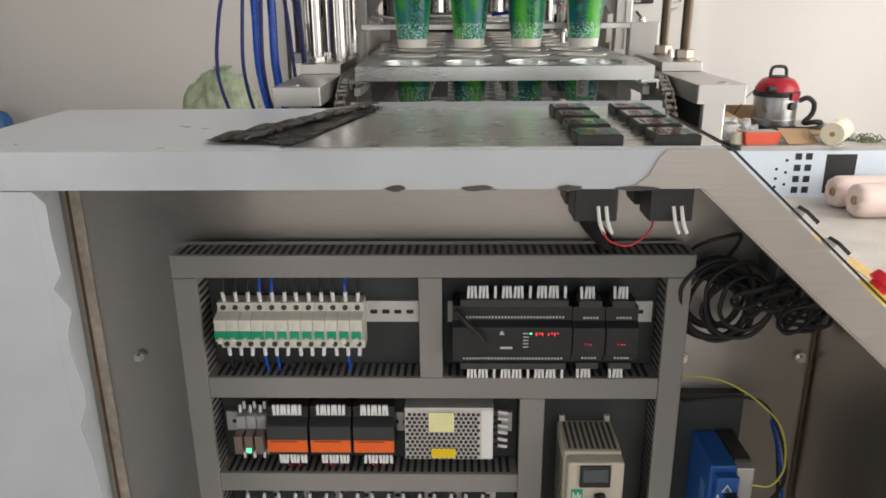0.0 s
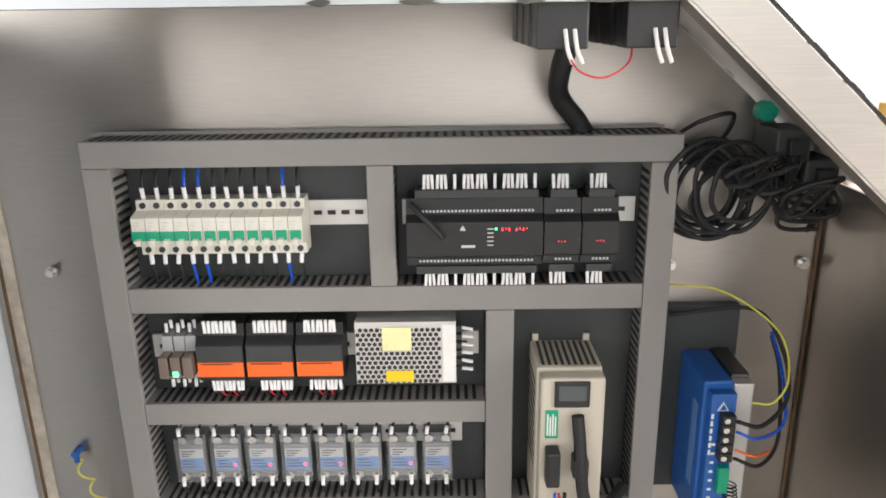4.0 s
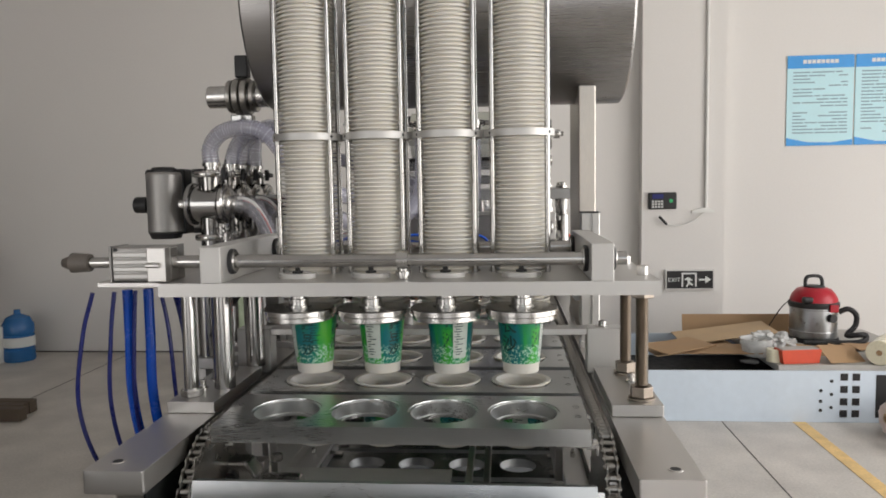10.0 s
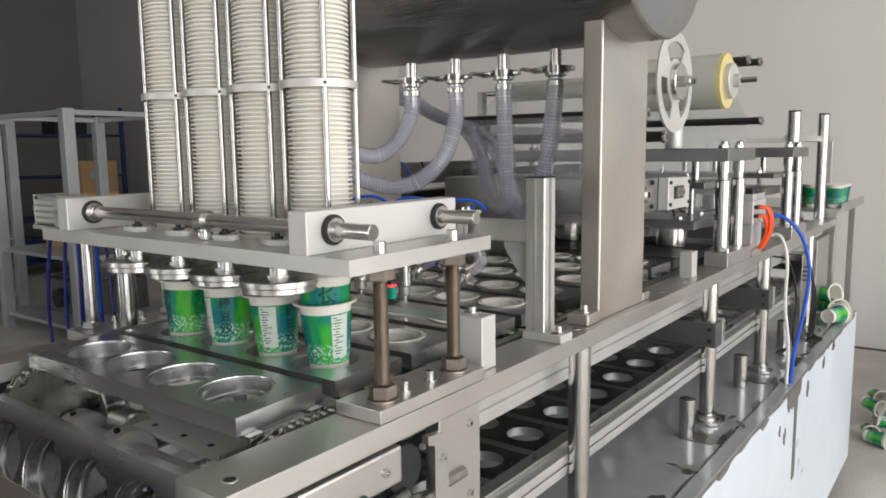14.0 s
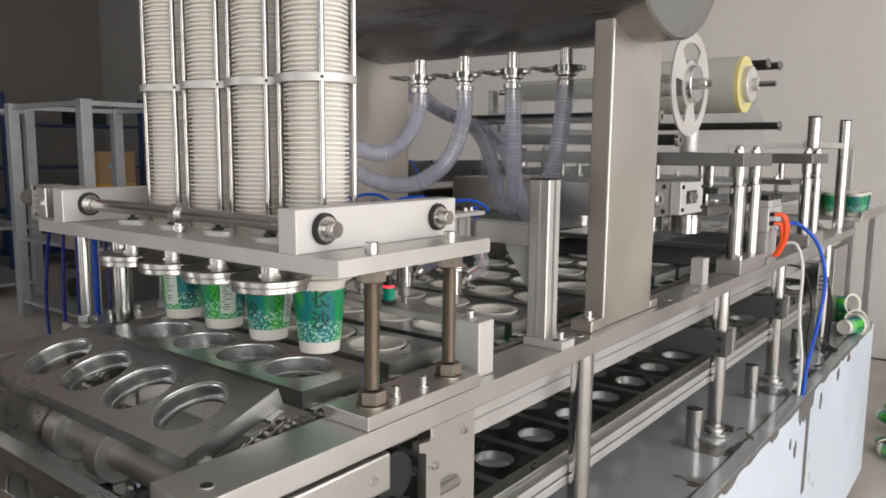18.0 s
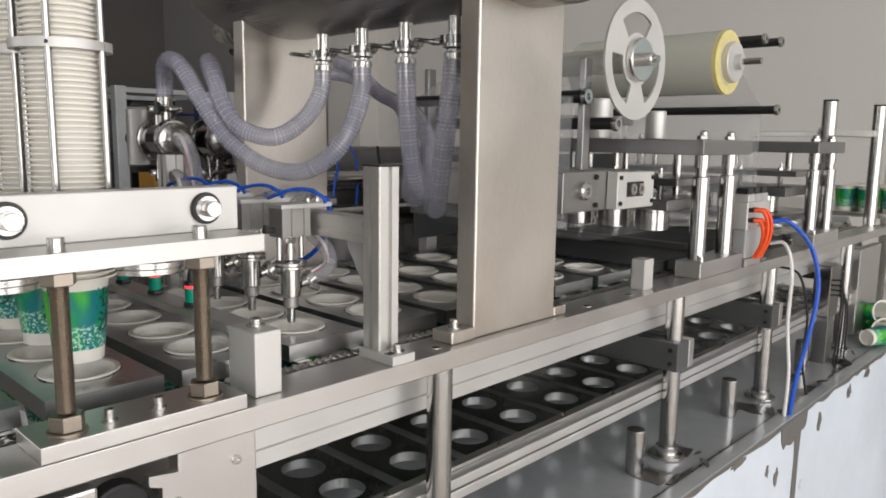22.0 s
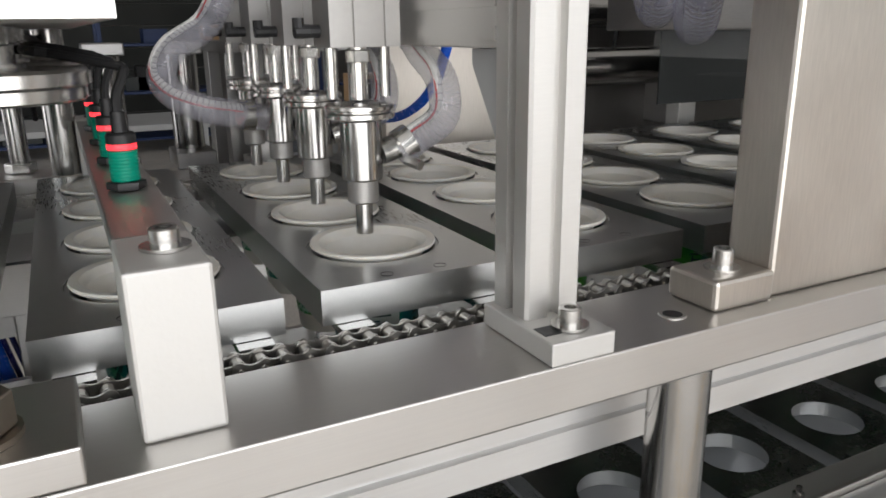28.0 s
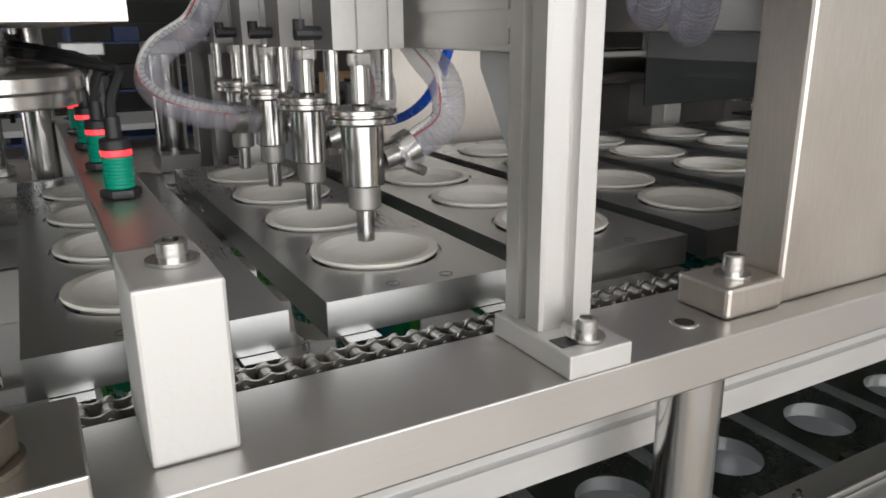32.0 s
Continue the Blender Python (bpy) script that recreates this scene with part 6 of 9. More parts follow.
for y0, y1 in ((2.885, 3.165), (3.69, 3.95)):
    part("head_plate", bbox(mx(0.452), 0.452, y0, y1, 1.5165, 1.552, 0.002), GREYSTEEL, ss, "thick grey steel head plate")
    if y0 > 3.5:
        part("press_plate", bbox(mx(0.36), 0.36, y0 + 0.01, y1 - 0.01, 1.375, 1.405, 0.002), GREYSTEEL, ss)
        part("cutter_plate", bbox(mx(0.352), 0.352, y0 + 0.02, y1 - 0.02, 1.292, 1.312, 0.002), GREYSTEEL, ss)
        for x in LANES:
            part("cutter_head", blathe([(0, 1.3122), (0.044, 1.3122), (0.046, 1.315), (0.046, 1.3745), (0, 1.3745)], (x, (y0 + y1) / 2, 0), seg=28), CHROME, ss)
    part("moving_plate", bbox(mx(0.388), 0.388, y0 + 0.01, y1 - 0.01, 1.440, 1.458, 0.002), GREYSTEEL, ss)
    for x in (0.32, 0.14, 0.02, mx(0.32)):
        part("pull_rod", bcyl((x, (y0 + y1) / 2, 1.4582), (x, (y0 + y1) / 2, 1.5163), 0.011, 14), CHROME, ss)
    for x in (0.33, 0.20, -0.04, mx(0.33)):
        bm = B()
        for k in range(7):
            z = 1.406 + k * 0.0048
            lathe(bm, [(0.0075, z), (0.0105, z + 0.0012), (0.0075, z + 0.0024), (0.0075, z)], (x, y0 + 0.035, 0), seg=14)
        cyl(bm, (x, y0 + 0.035, 1.4052), (x, y0 + 0.035, 1.4398), 0.004, 10)
        part("spring", bm, CHAIN, ss)
        part("spring_nut", hexagon(B(), (x, y0 + 0.035, 1.4582), 0.010, 0.010), TURNED, ss)
        part("spring_stud", bcyl((x, y0 + 0.035, 1.4683), (x, y0 + 0.035, 1.482), 0.004, 10), TURNED, ss)
# the press with its four round heads, which goes down on each row of cups
press = part("press_plate", bbox(mx(0.36), 0.36, 2.905, 3.150, 1.378, 1.404, 0.002), GREYSTEEL, ss, "grey press plate")
for x in LANES:
    part("seal_head", blathe([(0, 1.312), (0.0445, 1.312), (0.0468, 1.315), (0.0468, 1.362), (0.0455, 1.3635), (0.0455, 1.3672), (0.0468, 1.368), (0.0468, 1.3775), (0, 1.3775)], (x, 3.035, 0), seg=36), CHROME, press, "polished round sealing head")
    part("head_cable", bsweep([(x + 0.02, 3.0, 1.404), (x + 0.02, 2.985, 1.432), (x + 0.04, 2.96, 1.436), (x + 0.07, 2.935, 1.425)], 0.0028, 7, 6), RUBBER, press)
for x in (0.29, 0.135, 0.018, mx(0.29)):
    part("press_rod", bcyl((x, 3.085, 1.4042), (x, 3.085, 1.515), 0.009, 14), CHROME, press)
for x, y in ((0.31, 2.93), (0.15, 2.93), (0.0, 2.93), (0.31, 3.12)):
    part("press_bolt", hexagon(B(), (x, y, 1.4042), 0.0085, 0.008), TURNED, press)
part("film_bed", bbox(mx(0.352), 0.352, 2.80, 3.66, 1.2510, 1.2550, 0.001), DARK, ss, "dark film guide plate over the cups")
part("bed_bar", bbox(mx(0.372), 0.372, 3.10, 3.1145, 1.2585, 1.2745, 0.001), GREYSTEEL, ss)
part("lift_cylinder", bcyl((CX, 3.03, 1.5525), (CX, 3.03, 1.66), 0.038, 28, bevel=0.003), ALUW, ss, "pale lift cylinder on the head plate")
part("lift_cylinder", bcyl((0.25, 3.03, 1.5525), (0.25, 3.03, 1.625), 0.026, 24, bevel=0.003), ALUW, ss)
# Added panel, dark so the space behind the station looks dim.
part("back_cover", bbox(mx(0.392), mx(0.388), 2.62, 3.66, 1.2725, 1.50, 0.001), DARK, ss, "added dark backing panel at the far side")
# film feed carriage on the near side
part("carriage_plate", bbox(mx(0.352), 0.352, 2.47, 2.775, 1.398, 1.482, 0.002), GREYSTEEL, ss, "grey carriage box")
part("carriage_pin", blathe([(0, 0), (0.019, 0), (0.019, 0.008), (0.015, 0.012), (0.008, 0.012), (0.008, 0.006), (0, 0.006)], (0.3525, 2.545, 1.442), "x", 24), CHROME, ss, "polished pin head")
for y, z in ((2.592, 1.47), (2.592, 1.41)):
    part("side_screw", blathe([(0, 0), (0.006, 0), (0.006, 0.004), (0.003, 0.004), (0.003, 0.0015), (0, 0.0015)], (0.3525, y, z), "x", 12), BLACK, ss)
cb = part("carriage_bracket", bprism([(2.636, 1.399), (2.795, 1.399), (2.795, 1.478), (2.636, 1.481)], "x", 0.3525, 0.3795, 0.002), ALUW, ss, "pale sandblasted bracket")
part("bracket_window", bprism([(2.675, 1.425), (2.745, 1.425), (2.745, 1.458), (2.675, 1.458)], "x", 0.3796, 0.3812), BLACK, cb)
for y in (2.695, 2.727):
    part("idler", blathe([(0, 0), (0.0125, 0), (0.0125, 0.006), (0.006, 0.006), (0.006, 0.002), (0, 0.002)], (0.3813, y, 1.4415), "x", 18), CHAIN, cb)
for y, z in ((2.647, 1.412), (2.647, 1.468), (2.785, 1.412), (2.785, 1.466)):
    part("cap_screw", blathe([(0, 0), (0.005, 0), (0.005, 0.004), (0.0025, 0.004), (0.0025, 0.0015), (0, 0.0015)], (0.3797, y, z), "x", 12), BLACK, cb)


def roller(y, z, x0, x1, r, material, name="guide_roller"):
    ro = part(name, bcyl((x0, y, z), (x1, y, z), r, 20), material, ss)
    part("roller_end", blathe([(0, 0), (r + 0.0035, 0), (r + 0.0035, 0.004), (r + 0.001, 0.010), (r * 0.55, 0.010), (r * 0.55, 0.005), (0, 0.005)], (x1 + 0.0003, y, z), "x", 20), CHROME, ro)


roller(2.535, 1.636, mx(0.35), 0.352, 0.0135, BLACK)
roller(2.652, 1.584, mx(0.35), 0.355, 0.0135, BLACK)
roller(3.525, 1.644, mx(0.37), 0.372, 0.0125, BLACK)
roller(3.588, 1.849, mx(0.35), 0.345, 0.0125, BLACK)
roller(3.504, 1.850, mx(0.35), 0.328, 0.0125, BLACK)
for s in (1, -1):
    f = (lambda v: v) if s > 0 else mx
    for y, z0, z1 in ((2.60, 1.483, 1.72), (3.26, 1.5525, 1.79), (3.546, 1.5525, 1.87)):
        if s > 0 and y > 3:
            continue
        a, b = sorted((f(0.303), f(0.318)))
        part("film_stand", bbox(a, b, y - 0.014, y + 0.014, z0 if y < 3.2 or y > 3.7 else 1.263, z1, 0.002), GREYSTEEL if y < 3 else ALU, ss)
    if s < 0:
        part("side_profile", bbox(*sorted((f(0.295), f(0.325))), 2.62, 3.60, 1.60, 1.625, 0.002), GREYSTEEL, ss)

film = thing("film_roll", "large clear film roll with yellow edge on a spindle", "film roll", (0.2, 3.255, 1.76))
part("wound_film", bcyl((-0.13, 3.255, 1.762), (0.325, 3.255, 1.762), 0.086, 40), ROLLFILM, film)
part("roll_core", blathe([(0.040, 0), (0.0595, 0), (0.0595, 0.0135), (0.040, 0.0135), (0.040, 0)], (0.3252, 3.255, 1.762), "x", 40), CREAM, film, "pale cardboard core")
part("roll_edge", blathe([(0.060, 0), (0.0855, 0), (0.0855, 0.012), (0.060, 0.012), (0.060, 0)], (0.3252, 3.255, 1.762), "x", 40), ROLLEDGE, film, "yellowish film edge")
part("core_cone", blathe([(0, 0), (0.0395, 0), (0.0395, 0.0145), (0.054, 0.0150), (0.055, 0.018), (0.055, 0.030), (0.053, 0.032), (0.020, 0.032), (0.020, 0.050), (0, 0.050)], (0.3253, 3.255, 1.762), "x", 32), ALUW, film)
part("spindle", bcyl((-0.20, 3.255, 1.762), (0.425, 3.255, 1.762), 0.0085, 18), CHROME, film)
spool = thing("rewind_spool", "steel rewind spool with three-window end disc", "spool", (0.3, 2.728, 1.724))
bm = B()
# disc with three kidney windows
seg, RO, RI = 72, 0.130, 0.040
angs = [2 * math.pi * i / seg for i in range(seg)]


def open_at(a):
    k = (math.degrees(a) - 30) % 120
    return 22 < k < 98


R1, R2 = 0.058, 0.102
for x in (0.352, 0.357):
    rings = [[bm.verts.new((x, 2.728 + r * math.cos(a), 1.724 + r * math.sin(a))) for a in angs] for r in (0.012, R1, R2, RO)]
    for k in range(3):
        for i in range(seg):
            if k == 1 and open_at(angs[i]):
                continue
            j = (i + 1) % seg
            bm.faces.new((rings[k][i], rings[k][j], rings[k + 1][j], rings[k + 1][i]))
    if x == 0.352:
        first = rings
    else:
        for i in range(seg):
            j = (i + 1) % seg
            bm.faces.new((first[3][i], first[3][j], rings[3][j], rings[3][i]))
            if open_at(angs[i]):
                for k in (1, 2):
                    bm.faces.new((first[k][i], first[k][j], rings[k][j], rings[k][i]))
                for q, other in ((i, i - 1), (j, j)):
                    if not open_at(angs[other % seg]):
                        bm.faces.new((first[1][q], first[2][q], rings[2][q], rings[1][q]))
part("end_disc", bm, ALUW, spool, "pale disc with cut-out windows")
part("hub", blathe([(0, 0), (0.046, 0), (0.047, 0.002), (0.047, 0.014), (0.045, 0.016), (0.014, 0.016), (0.014, 0.040), (0.012, 0.042), (0, 0.042)], (0.3575, 2.728, 1.724), "x", 28), TURNED, spool)
part("core", bcyl((-0.17, 2.728, 1.724), (0.3515, 2.728, 1.724), 0.028, 24), ROLLFILM, spool)
part("shaft", bcyl((-0.22, 2.728, 1.724), (0.41, 2.728, 1.724), 0.008, 14), CHROME, spool)
arm = part("spool_arm", bbox(mx(0.325), mx(0.295), 2.70, 2.76, 1.6255, 1.75, 0.002), ALU, spool)
# the web of clear film running through the station
web = thing("film_web", "taut clear sealing film over the rollers", "film", (CX, 2.9, 1.5))


def sheet(bm, pts, x0, x1):
    """A thin sheet across the lanes through (y, z) points."""
    t = 0.0004
    rings = [[bm.verts.new((x, y + d, z + d)) for x, d in ((x0, 0), (x1, 0), (x1, t), (x0, t))] for y, z in pts]
    for a, b in zip(rings, rings[1:]):
        for k in range(4):
            bm.faces.new((a[k], a[(k + 1) % 4], b[(k + 1) % 4], b[k]))
    bm.faces.new(rings[0])
    bm.faces.new(rings[-1])
    return bm


bm = sheet(B(), [(3.255 + 0.0865, 1.762), (3.538, 1.652), (3.54, 1.30)], -0.13, 0.325)
w = part("supply_web", bm, CLEAR, web)
bm = sheet(B(), [(2.516, 1.36), (2.516, 1.47), (2.519, 1.636), (2.728, 1.753)], -0.14, 0.335)
part("waste_web", bm, CLEAR, web)
bm = sheet(B(), [(2.60, 1.330), (3.54, 1.330)], -0.13, 0.33)
part("sealing_web", bm, CLEAR, web)

# valve island, coloured hoses and cables on the right rail
vi = thing("valve_island", "grey pneumatic valve island with orange and blue hoses", "valve island", (0.43, 3.26, RAIL))
part("mount", bbox(0.398, 0.4565, 3.165, 3.27, RAIL + 0.0003, 1.2405, 0.001), STEEL, vi)
part("mount_block", bbox(0.405, 0.452, 3.17, 3.32, 1.3185, 1.392, 0.003), ALUW, vi, "pale grey valve block")
part("valve_body", bbox(0.410, 0.446, 3.185, 3.30, 1.2407, 1.3183, 0.003), GREYPAINT, vi)
for y in (3.18, 3.205):
    bm = B()
    cyl(bm, (0.4522, y, 1.372), (0.466, y, 1.372), 0.006, 12)
    cyl(bm, (0.4522, y, 1.345), (0.466, y, 1.345), 0.006, 12)
    part("push_fitting", bm, BLACK, vi)
    part("orange_hose", bsweep([(0.464, y, 1.372), (0.485, y + 0.01, 1.368), (0.494, y + 0.02, 1.335), (0.489, y + 0.024, 1.29), (0.470, y + 0.024, 1.245)], 0.0052, 10, 8), HOSE_O, vi, "bright orange air hose")
    part("orange_hose", bsweep([(0.464, y, 1.345), (0.478, y + 0.01, 1.342), (0.484, y + 0.02, 1.315), (0.480, y + 0.024, 1.28), (0.463, y + 0.024, 1.243)], 0.0052, 10, 8), HOSE_O, vi)
for k in range(3):
    y = 3.178 + 0.046 * k
    sv = part("solenoid_valve", bbox(0.409, 0.449, y, y + 0.042, 1.3922, 1.412, 0.002), GREYPAINT if k else ALUW, vi)
    part("coil_cap", bbox(0.412, 0.446, y + 0.004, y + 0.038, 1.4122, 1.428, 0.003), BLACK, sv)
for y in (3.185, 3.245, 3.305):
    part("mount_screw", blathe([(0, 0), (0.004, 0), (0.004, 0.003), (0.002, 0.003), (0.002, 0.001), (0, 0.001)], (0.4522, y, 1.325), "x", 10), TURNED, vi)
part("coil", bcyl((0.4165, 3.33, 1.2225), (0.4165, 3.33, 1.30), 0.016, 18), BLACK, vi)
bl = thing("air_hose", "blue air hose drooping from the valve island to the deck", "air hose", (0.555, 3.32, 0.8), "air hoses")
part("tube", bsweep([(0.455, 3.30, 1.33), (0.500, 3.33, 1.335), (0.555, 3.36, 1.27), (0.580, 3.37, 1.16), (0.572, 3.35, 1.02), (0.556, 3.33, 0.90), (0.550, 3.32, 0.798)], 0.006, 10, 8), BLUE, bl)
bl = thing("cable", "white cable running down to the deck", "cable", (0.545, 3.30, 0.8), "cables")
part("lead", bsweep([(0.455, 3.34, 1.27), (0.495, 3.34, 1.27), (0.520, 3.335, 1.20), (0.522, 3.33, 1.05), (0.540, 3.315, 0.92), (0.541, 3.305, 0.7985)], 0.005, 10, 8), WIRE_W, bl)
bl = thing("cable", "thin black cable running down to the deck", "cable", (0.54, 3.5, 0.8), "cables")
part("lead", bsweep([(0.44, 3.45, 1.19), (0.50, 3.46, 1.17), (0.525, 3.48, 1.05), (0.515, 3.50, 0.92), (0.525, 3.53, 0.80)], 0.0035, 8, 8), RUBBER, bl)
dm = thing("drive_motor", "dark gear motor with cables at the conveyor's end", "motor", (0.44, 3.96, 0.8))
part("gearbox", bbox(0.405, 0.462, 3.90, 4.00, 0.96, 1.14, 0.004), DARKCHROME, dm)
part("foot", bbox(0.410, 0.458, 3.92, 3.98, 0.7955, 0.9598, 0.002), GREYSTEEL, dm)
for k in range(4):
    part("cable", bsweep([(0.4625, 3.92 + 0.02 * k, 1.09 - 0.02 * k), (0.490, 3.92 + 0.02 * k, 1.08 - 0.02 * k), (0.498, 3.90 + 0.03 * k, 0.95), (0.490, 3.90 + 0.04 * k, 0.80)], 0.003, 7, 6), RUBBER, dm)
for x, y, z in ((0.380, 3.941, 1.686), (0.379, 4.55, 1.694)):
    up = single("upright_tube", bcyl((x + 0.018, y, RAIL + 0.0003), (x + 0.018, y, z), 0.0235, 28, bevel=0.001), TURNED, "polished steel upright tube on the rail", "tube", (x + 0.018, y, RAIL), "upright tubes")
    part("end_cap", bcyl((x + 0.018, y, z + 0.0002), (x + 0.018, y, z + 0.006), 0.0237, 28, bevel=0.001), BLACK, up, "black plastic cap")
hb = thing("guard_frame", "aluminium profile guard frame at the outfeed", "guard frame", (CX, 4.3, RAIL))
part("top_bar", bbox(0.36, 0.385, 3.96, 4.90, 1.575, 1.60, 0.002), ALU, hb)
part("end_bar", bbox(mx(0.385), 0.3595, 4.875, 4.90, 1.575, 1.60, 0.002), ALU, hb)
part("upright", bbox(0.36, 0.385, 4.875, 4.90, 0.0, 1.5745, 0.002), ALU, hb)
part("upright", bbox(mx(0.385), mx(0.36), 4.875, 4.90, 0.0, 1.5745, 0.002), ALU, hb)
of = thing("outfeed_table", "narrow steel outfeed table behind the machine", "outfeed table", (CX, 4.85, 0))
part("belt", bbox(mx(0.36), 0.47, 4.655, 5.35, 1.245, 1.265, 0.002), STEEL, of)
part("lip", bbox(0.4705, 0.476, 4.655, 5.35, 1.245, 1.29, 0.001), STEEL, of)
for x, y in ((0.43, 4.70), (0.43, 5.30), (mx(0.33), 4.70), (mx(0.33), 5.30)):
    part("leg", bbox(x - 0.015, x + 0.015, y - 0.015, y + 0.015, 0, 1.2448, 0.001), STEEL, of)
for i in range(9):
    copy_thing(cup0, pose(0.43 - 0.09 * (i % 3), 4.72 + 0.095 * (i // 3), 1.2655 + CUP_H, 0, 0, 40 * i))

# ---- the table with the electrical cabinet below it ----
tb = thing("front_table", "white filmed machine table with a steel apron", "machine table", (-0.1, 0.97, 1.15))
TZT = 1.199
part("table_top", bbox(-0.60, 0.285, 0.80, 1.135, TZT - 0.004, TZT, 0.0006), LACQ, tb, "white filmed table top")
part("apron", bbox(-0.53, 0.285, 0.7955, 0.7995, 1.155, TZT - 0.0005), JAMB, tb, "dented white apron")
part("apron_lip", bbox(-0.53, 0.285, 0.80, 0.83, 1.1545, 1.157), GREYFILM, tb)
part("back_skirt", bbox(-0.60, 0.285, 1.131, 1.135, 1.12, TZT - 0.0045), SHEET, tb)
part("bare_patch", bprism([(0.186, 1.156), (0.2855, 1.156), (0.2855, 1.1985), (0.222, 1.1985), (0.213, 1.188), (0.204, 1.170)], "y", 0.7935, 0.7953), SHEET, tb, "bare steel where the film is peeled")
bm = B()
pts = [(-0.200, 0.806), (0.283, 0.806), (0.283, 1.133), (-0.145, 1.133)]
prism(bm, pts, "z", TZT + 0.0003, TZT + 0.0012)
part("bare_steel", bm, FILMSTEEL, tb, "bare brushed steel with smeared film")
for k in range(2):
    bm = B()
    nu, nv = 60, 22
    grid = []
    for i in range(nu + 1):
        u = i / nu
        row = []
        for j in range(nv + 1):
            v = j / nv
            w = (0.115 if k == 0 else 0.050) * (1.0 - 0.72 * u)
            n1 = noise.noise(Vector((u * 5, v * 3 + 4 * k, 1.5)))
            n2 = abs(noise.noise(Vector((u * 6, v * 9 - u * 5, 3.0 + k))))
            n3 = noise.noise(Vector((u * 30, v * 18, 7.0 + k)))
            x = -0.278 + 0.140 * u + (v - 0.15) * w * 0.95 + 0.006 * n1
            y = 0.836 + 0.302 * u - (v - 0.3) * w * 0.22 + 0.005 * n1 - (0.012 * n2 if i == 0 else 0)
            z = TZT + 0.0024 + 0.003 * k + 0.010 * n2 * (0.5 + k * 0.4) + 0.0008 * n3
            row.append(bm.verts.new((x, y, z)))
        grid.append(row)
    for i in range(nu):
        for j in range(nv):
            bm.faces.new((grid[i][j], grid[i + 1][j], grid[i + 1][j + 1], grid[i][j + 1]))
    bmesh.ops.solidify(bm, geom=bm.faces[:], thickness=0.0006)
    part("film_fold", bm, CRUMPLE, tb, "crumpled grey film strip", 50)
for k, (x, w) in enumerate(((0.12, 0.02), (0.02, 0.025), (-0.07, 0.015), (0.19, 0.03))):
    part("chip", bprism(ragged(x, 1.1565, w, 0.004, 10, 90 + k), "y", 0.7925, 0.7949), TORN, tb)
for x in (-0.522,):
    for z in (1.195, 1.160):
        part("corner_screw", blathe([(0, 0), (0.005, 0), (0.005, 0.002), (0, 0.002)], (x, 0.7915, z), "y", 12), BLACK, tb)
for i in range(4):
    for j, x in enumerate((0.1535, 0.238)):
        y = 0.838 + i * 0.0735
        c = thing("temperature_controller", "black temperature controller with red and green digits", "controller", (x, y, TZT), "controllers on the table")
        part("bezel", bbox(x - 0.0255, x + 0.0255, y - 0.0255, y + 0.0255, TZT + 0.0013, TZT + 0.0115, 0.0008), BLACK, c)
        part("glass", bbox(x - 0.0235, x + 0.0235, y - 0.0235, y + 0.0235, TZT + 0.0117, TZT + 0.0125), GLOSSBLACK, c, "glossy dark display")
        bm = B()
        for q, (yd, h) in enumerate(((0.001, 0.013), (-0.017, 0.011))):
            for k in range(4 if q else 3):
                xd = x - 0.0185 + k * 0.0062 - 0.001 * q
                for x0, x1, y0, y1 in ((0, 0.0046, 0, 0.0014), (0, 0.0046, h / 2 - 0.0007, h / 2 + 0.0007), (0, 0.0046, h - 0.0014, h), (0, 0.0012, 0.0014, h * 0.45), (0.0034, 0.0046, h * 0.55, h - 0.0014), (0.0034, 0.0046, 0.0014, h * 0.45)):
                    if (k + i + j) % 3 or y0 == 0 or x0:
                        box(bm, xd + x0, xd + x1, y + yd + y0, y + yd + y1, TZT + 0.0127, TZT + 0.0130)
        tagged(part("red_digit", bm, DIM_RED, c), kind="stuff")
        bm = B()
        for k in range(4):
            box(bm, x + 0.0115, x + 0.0215, y - 0.0215 + k * 0.0105, y - 0.0145 + k * 0.0105, TZT + 0.0127, TZT + 0.0130)
        tagged(part("green_key", bm, DIM_GREEN, c), kind="stuff")
        bm = B()
        for k in range(5):
            box(bm, x + 0.0125, x + 0.0125 + 0.004 + 0.001 * (k % 3), y - 0.0200 + k * 0.0088, y - 0.0188 + k * 0.0088, TZT + 0.01315, TZT + 0.0133)
        for k in range(3):
            box(bm, x + 0.004, x + 0.0085, y - 0.015 + k * 0.011, y - 0.0138 + k * 0.011, TZT + 0.0127, TZT + 0.0130)
        tagged(part("print", bm, DUCT, c, "small pale print bars"), kind="stuff")
        part("rear_case", bbox(x - 0.0245, x + 0.0245, y - 0.0235, y + 0.0245, 1.112, TZT - 0.0045, 0.002), BLACK, c)
        if i == 0:
            bm = B()
            for k in (2, 3):
                sweep(bm, [(x - 0.016 + 0.009 * k, y - 0.0235, 1.130), (x - 0.014 + 0.009 * k, y - 0.030, 1.112), (x - 0.008 + 0.009 * k, y - 0.026, 1.099)], 0.0021, 6, 4)
            part("terminal_wire", bm, WIRE_W, c)
            if j == 0:
                part("red_wire", bsweep([(x + 0.006, y - 0.027, 1.106), (x + 0.016, y - 0.034, 1.092), (x + 0.040, y - 0.030, 1.086), (x + 0.066, y - 0.010, 1.098), (x + 0.072, y, 1.118)], 0.0010, 6, 8), WIRE_R, c)

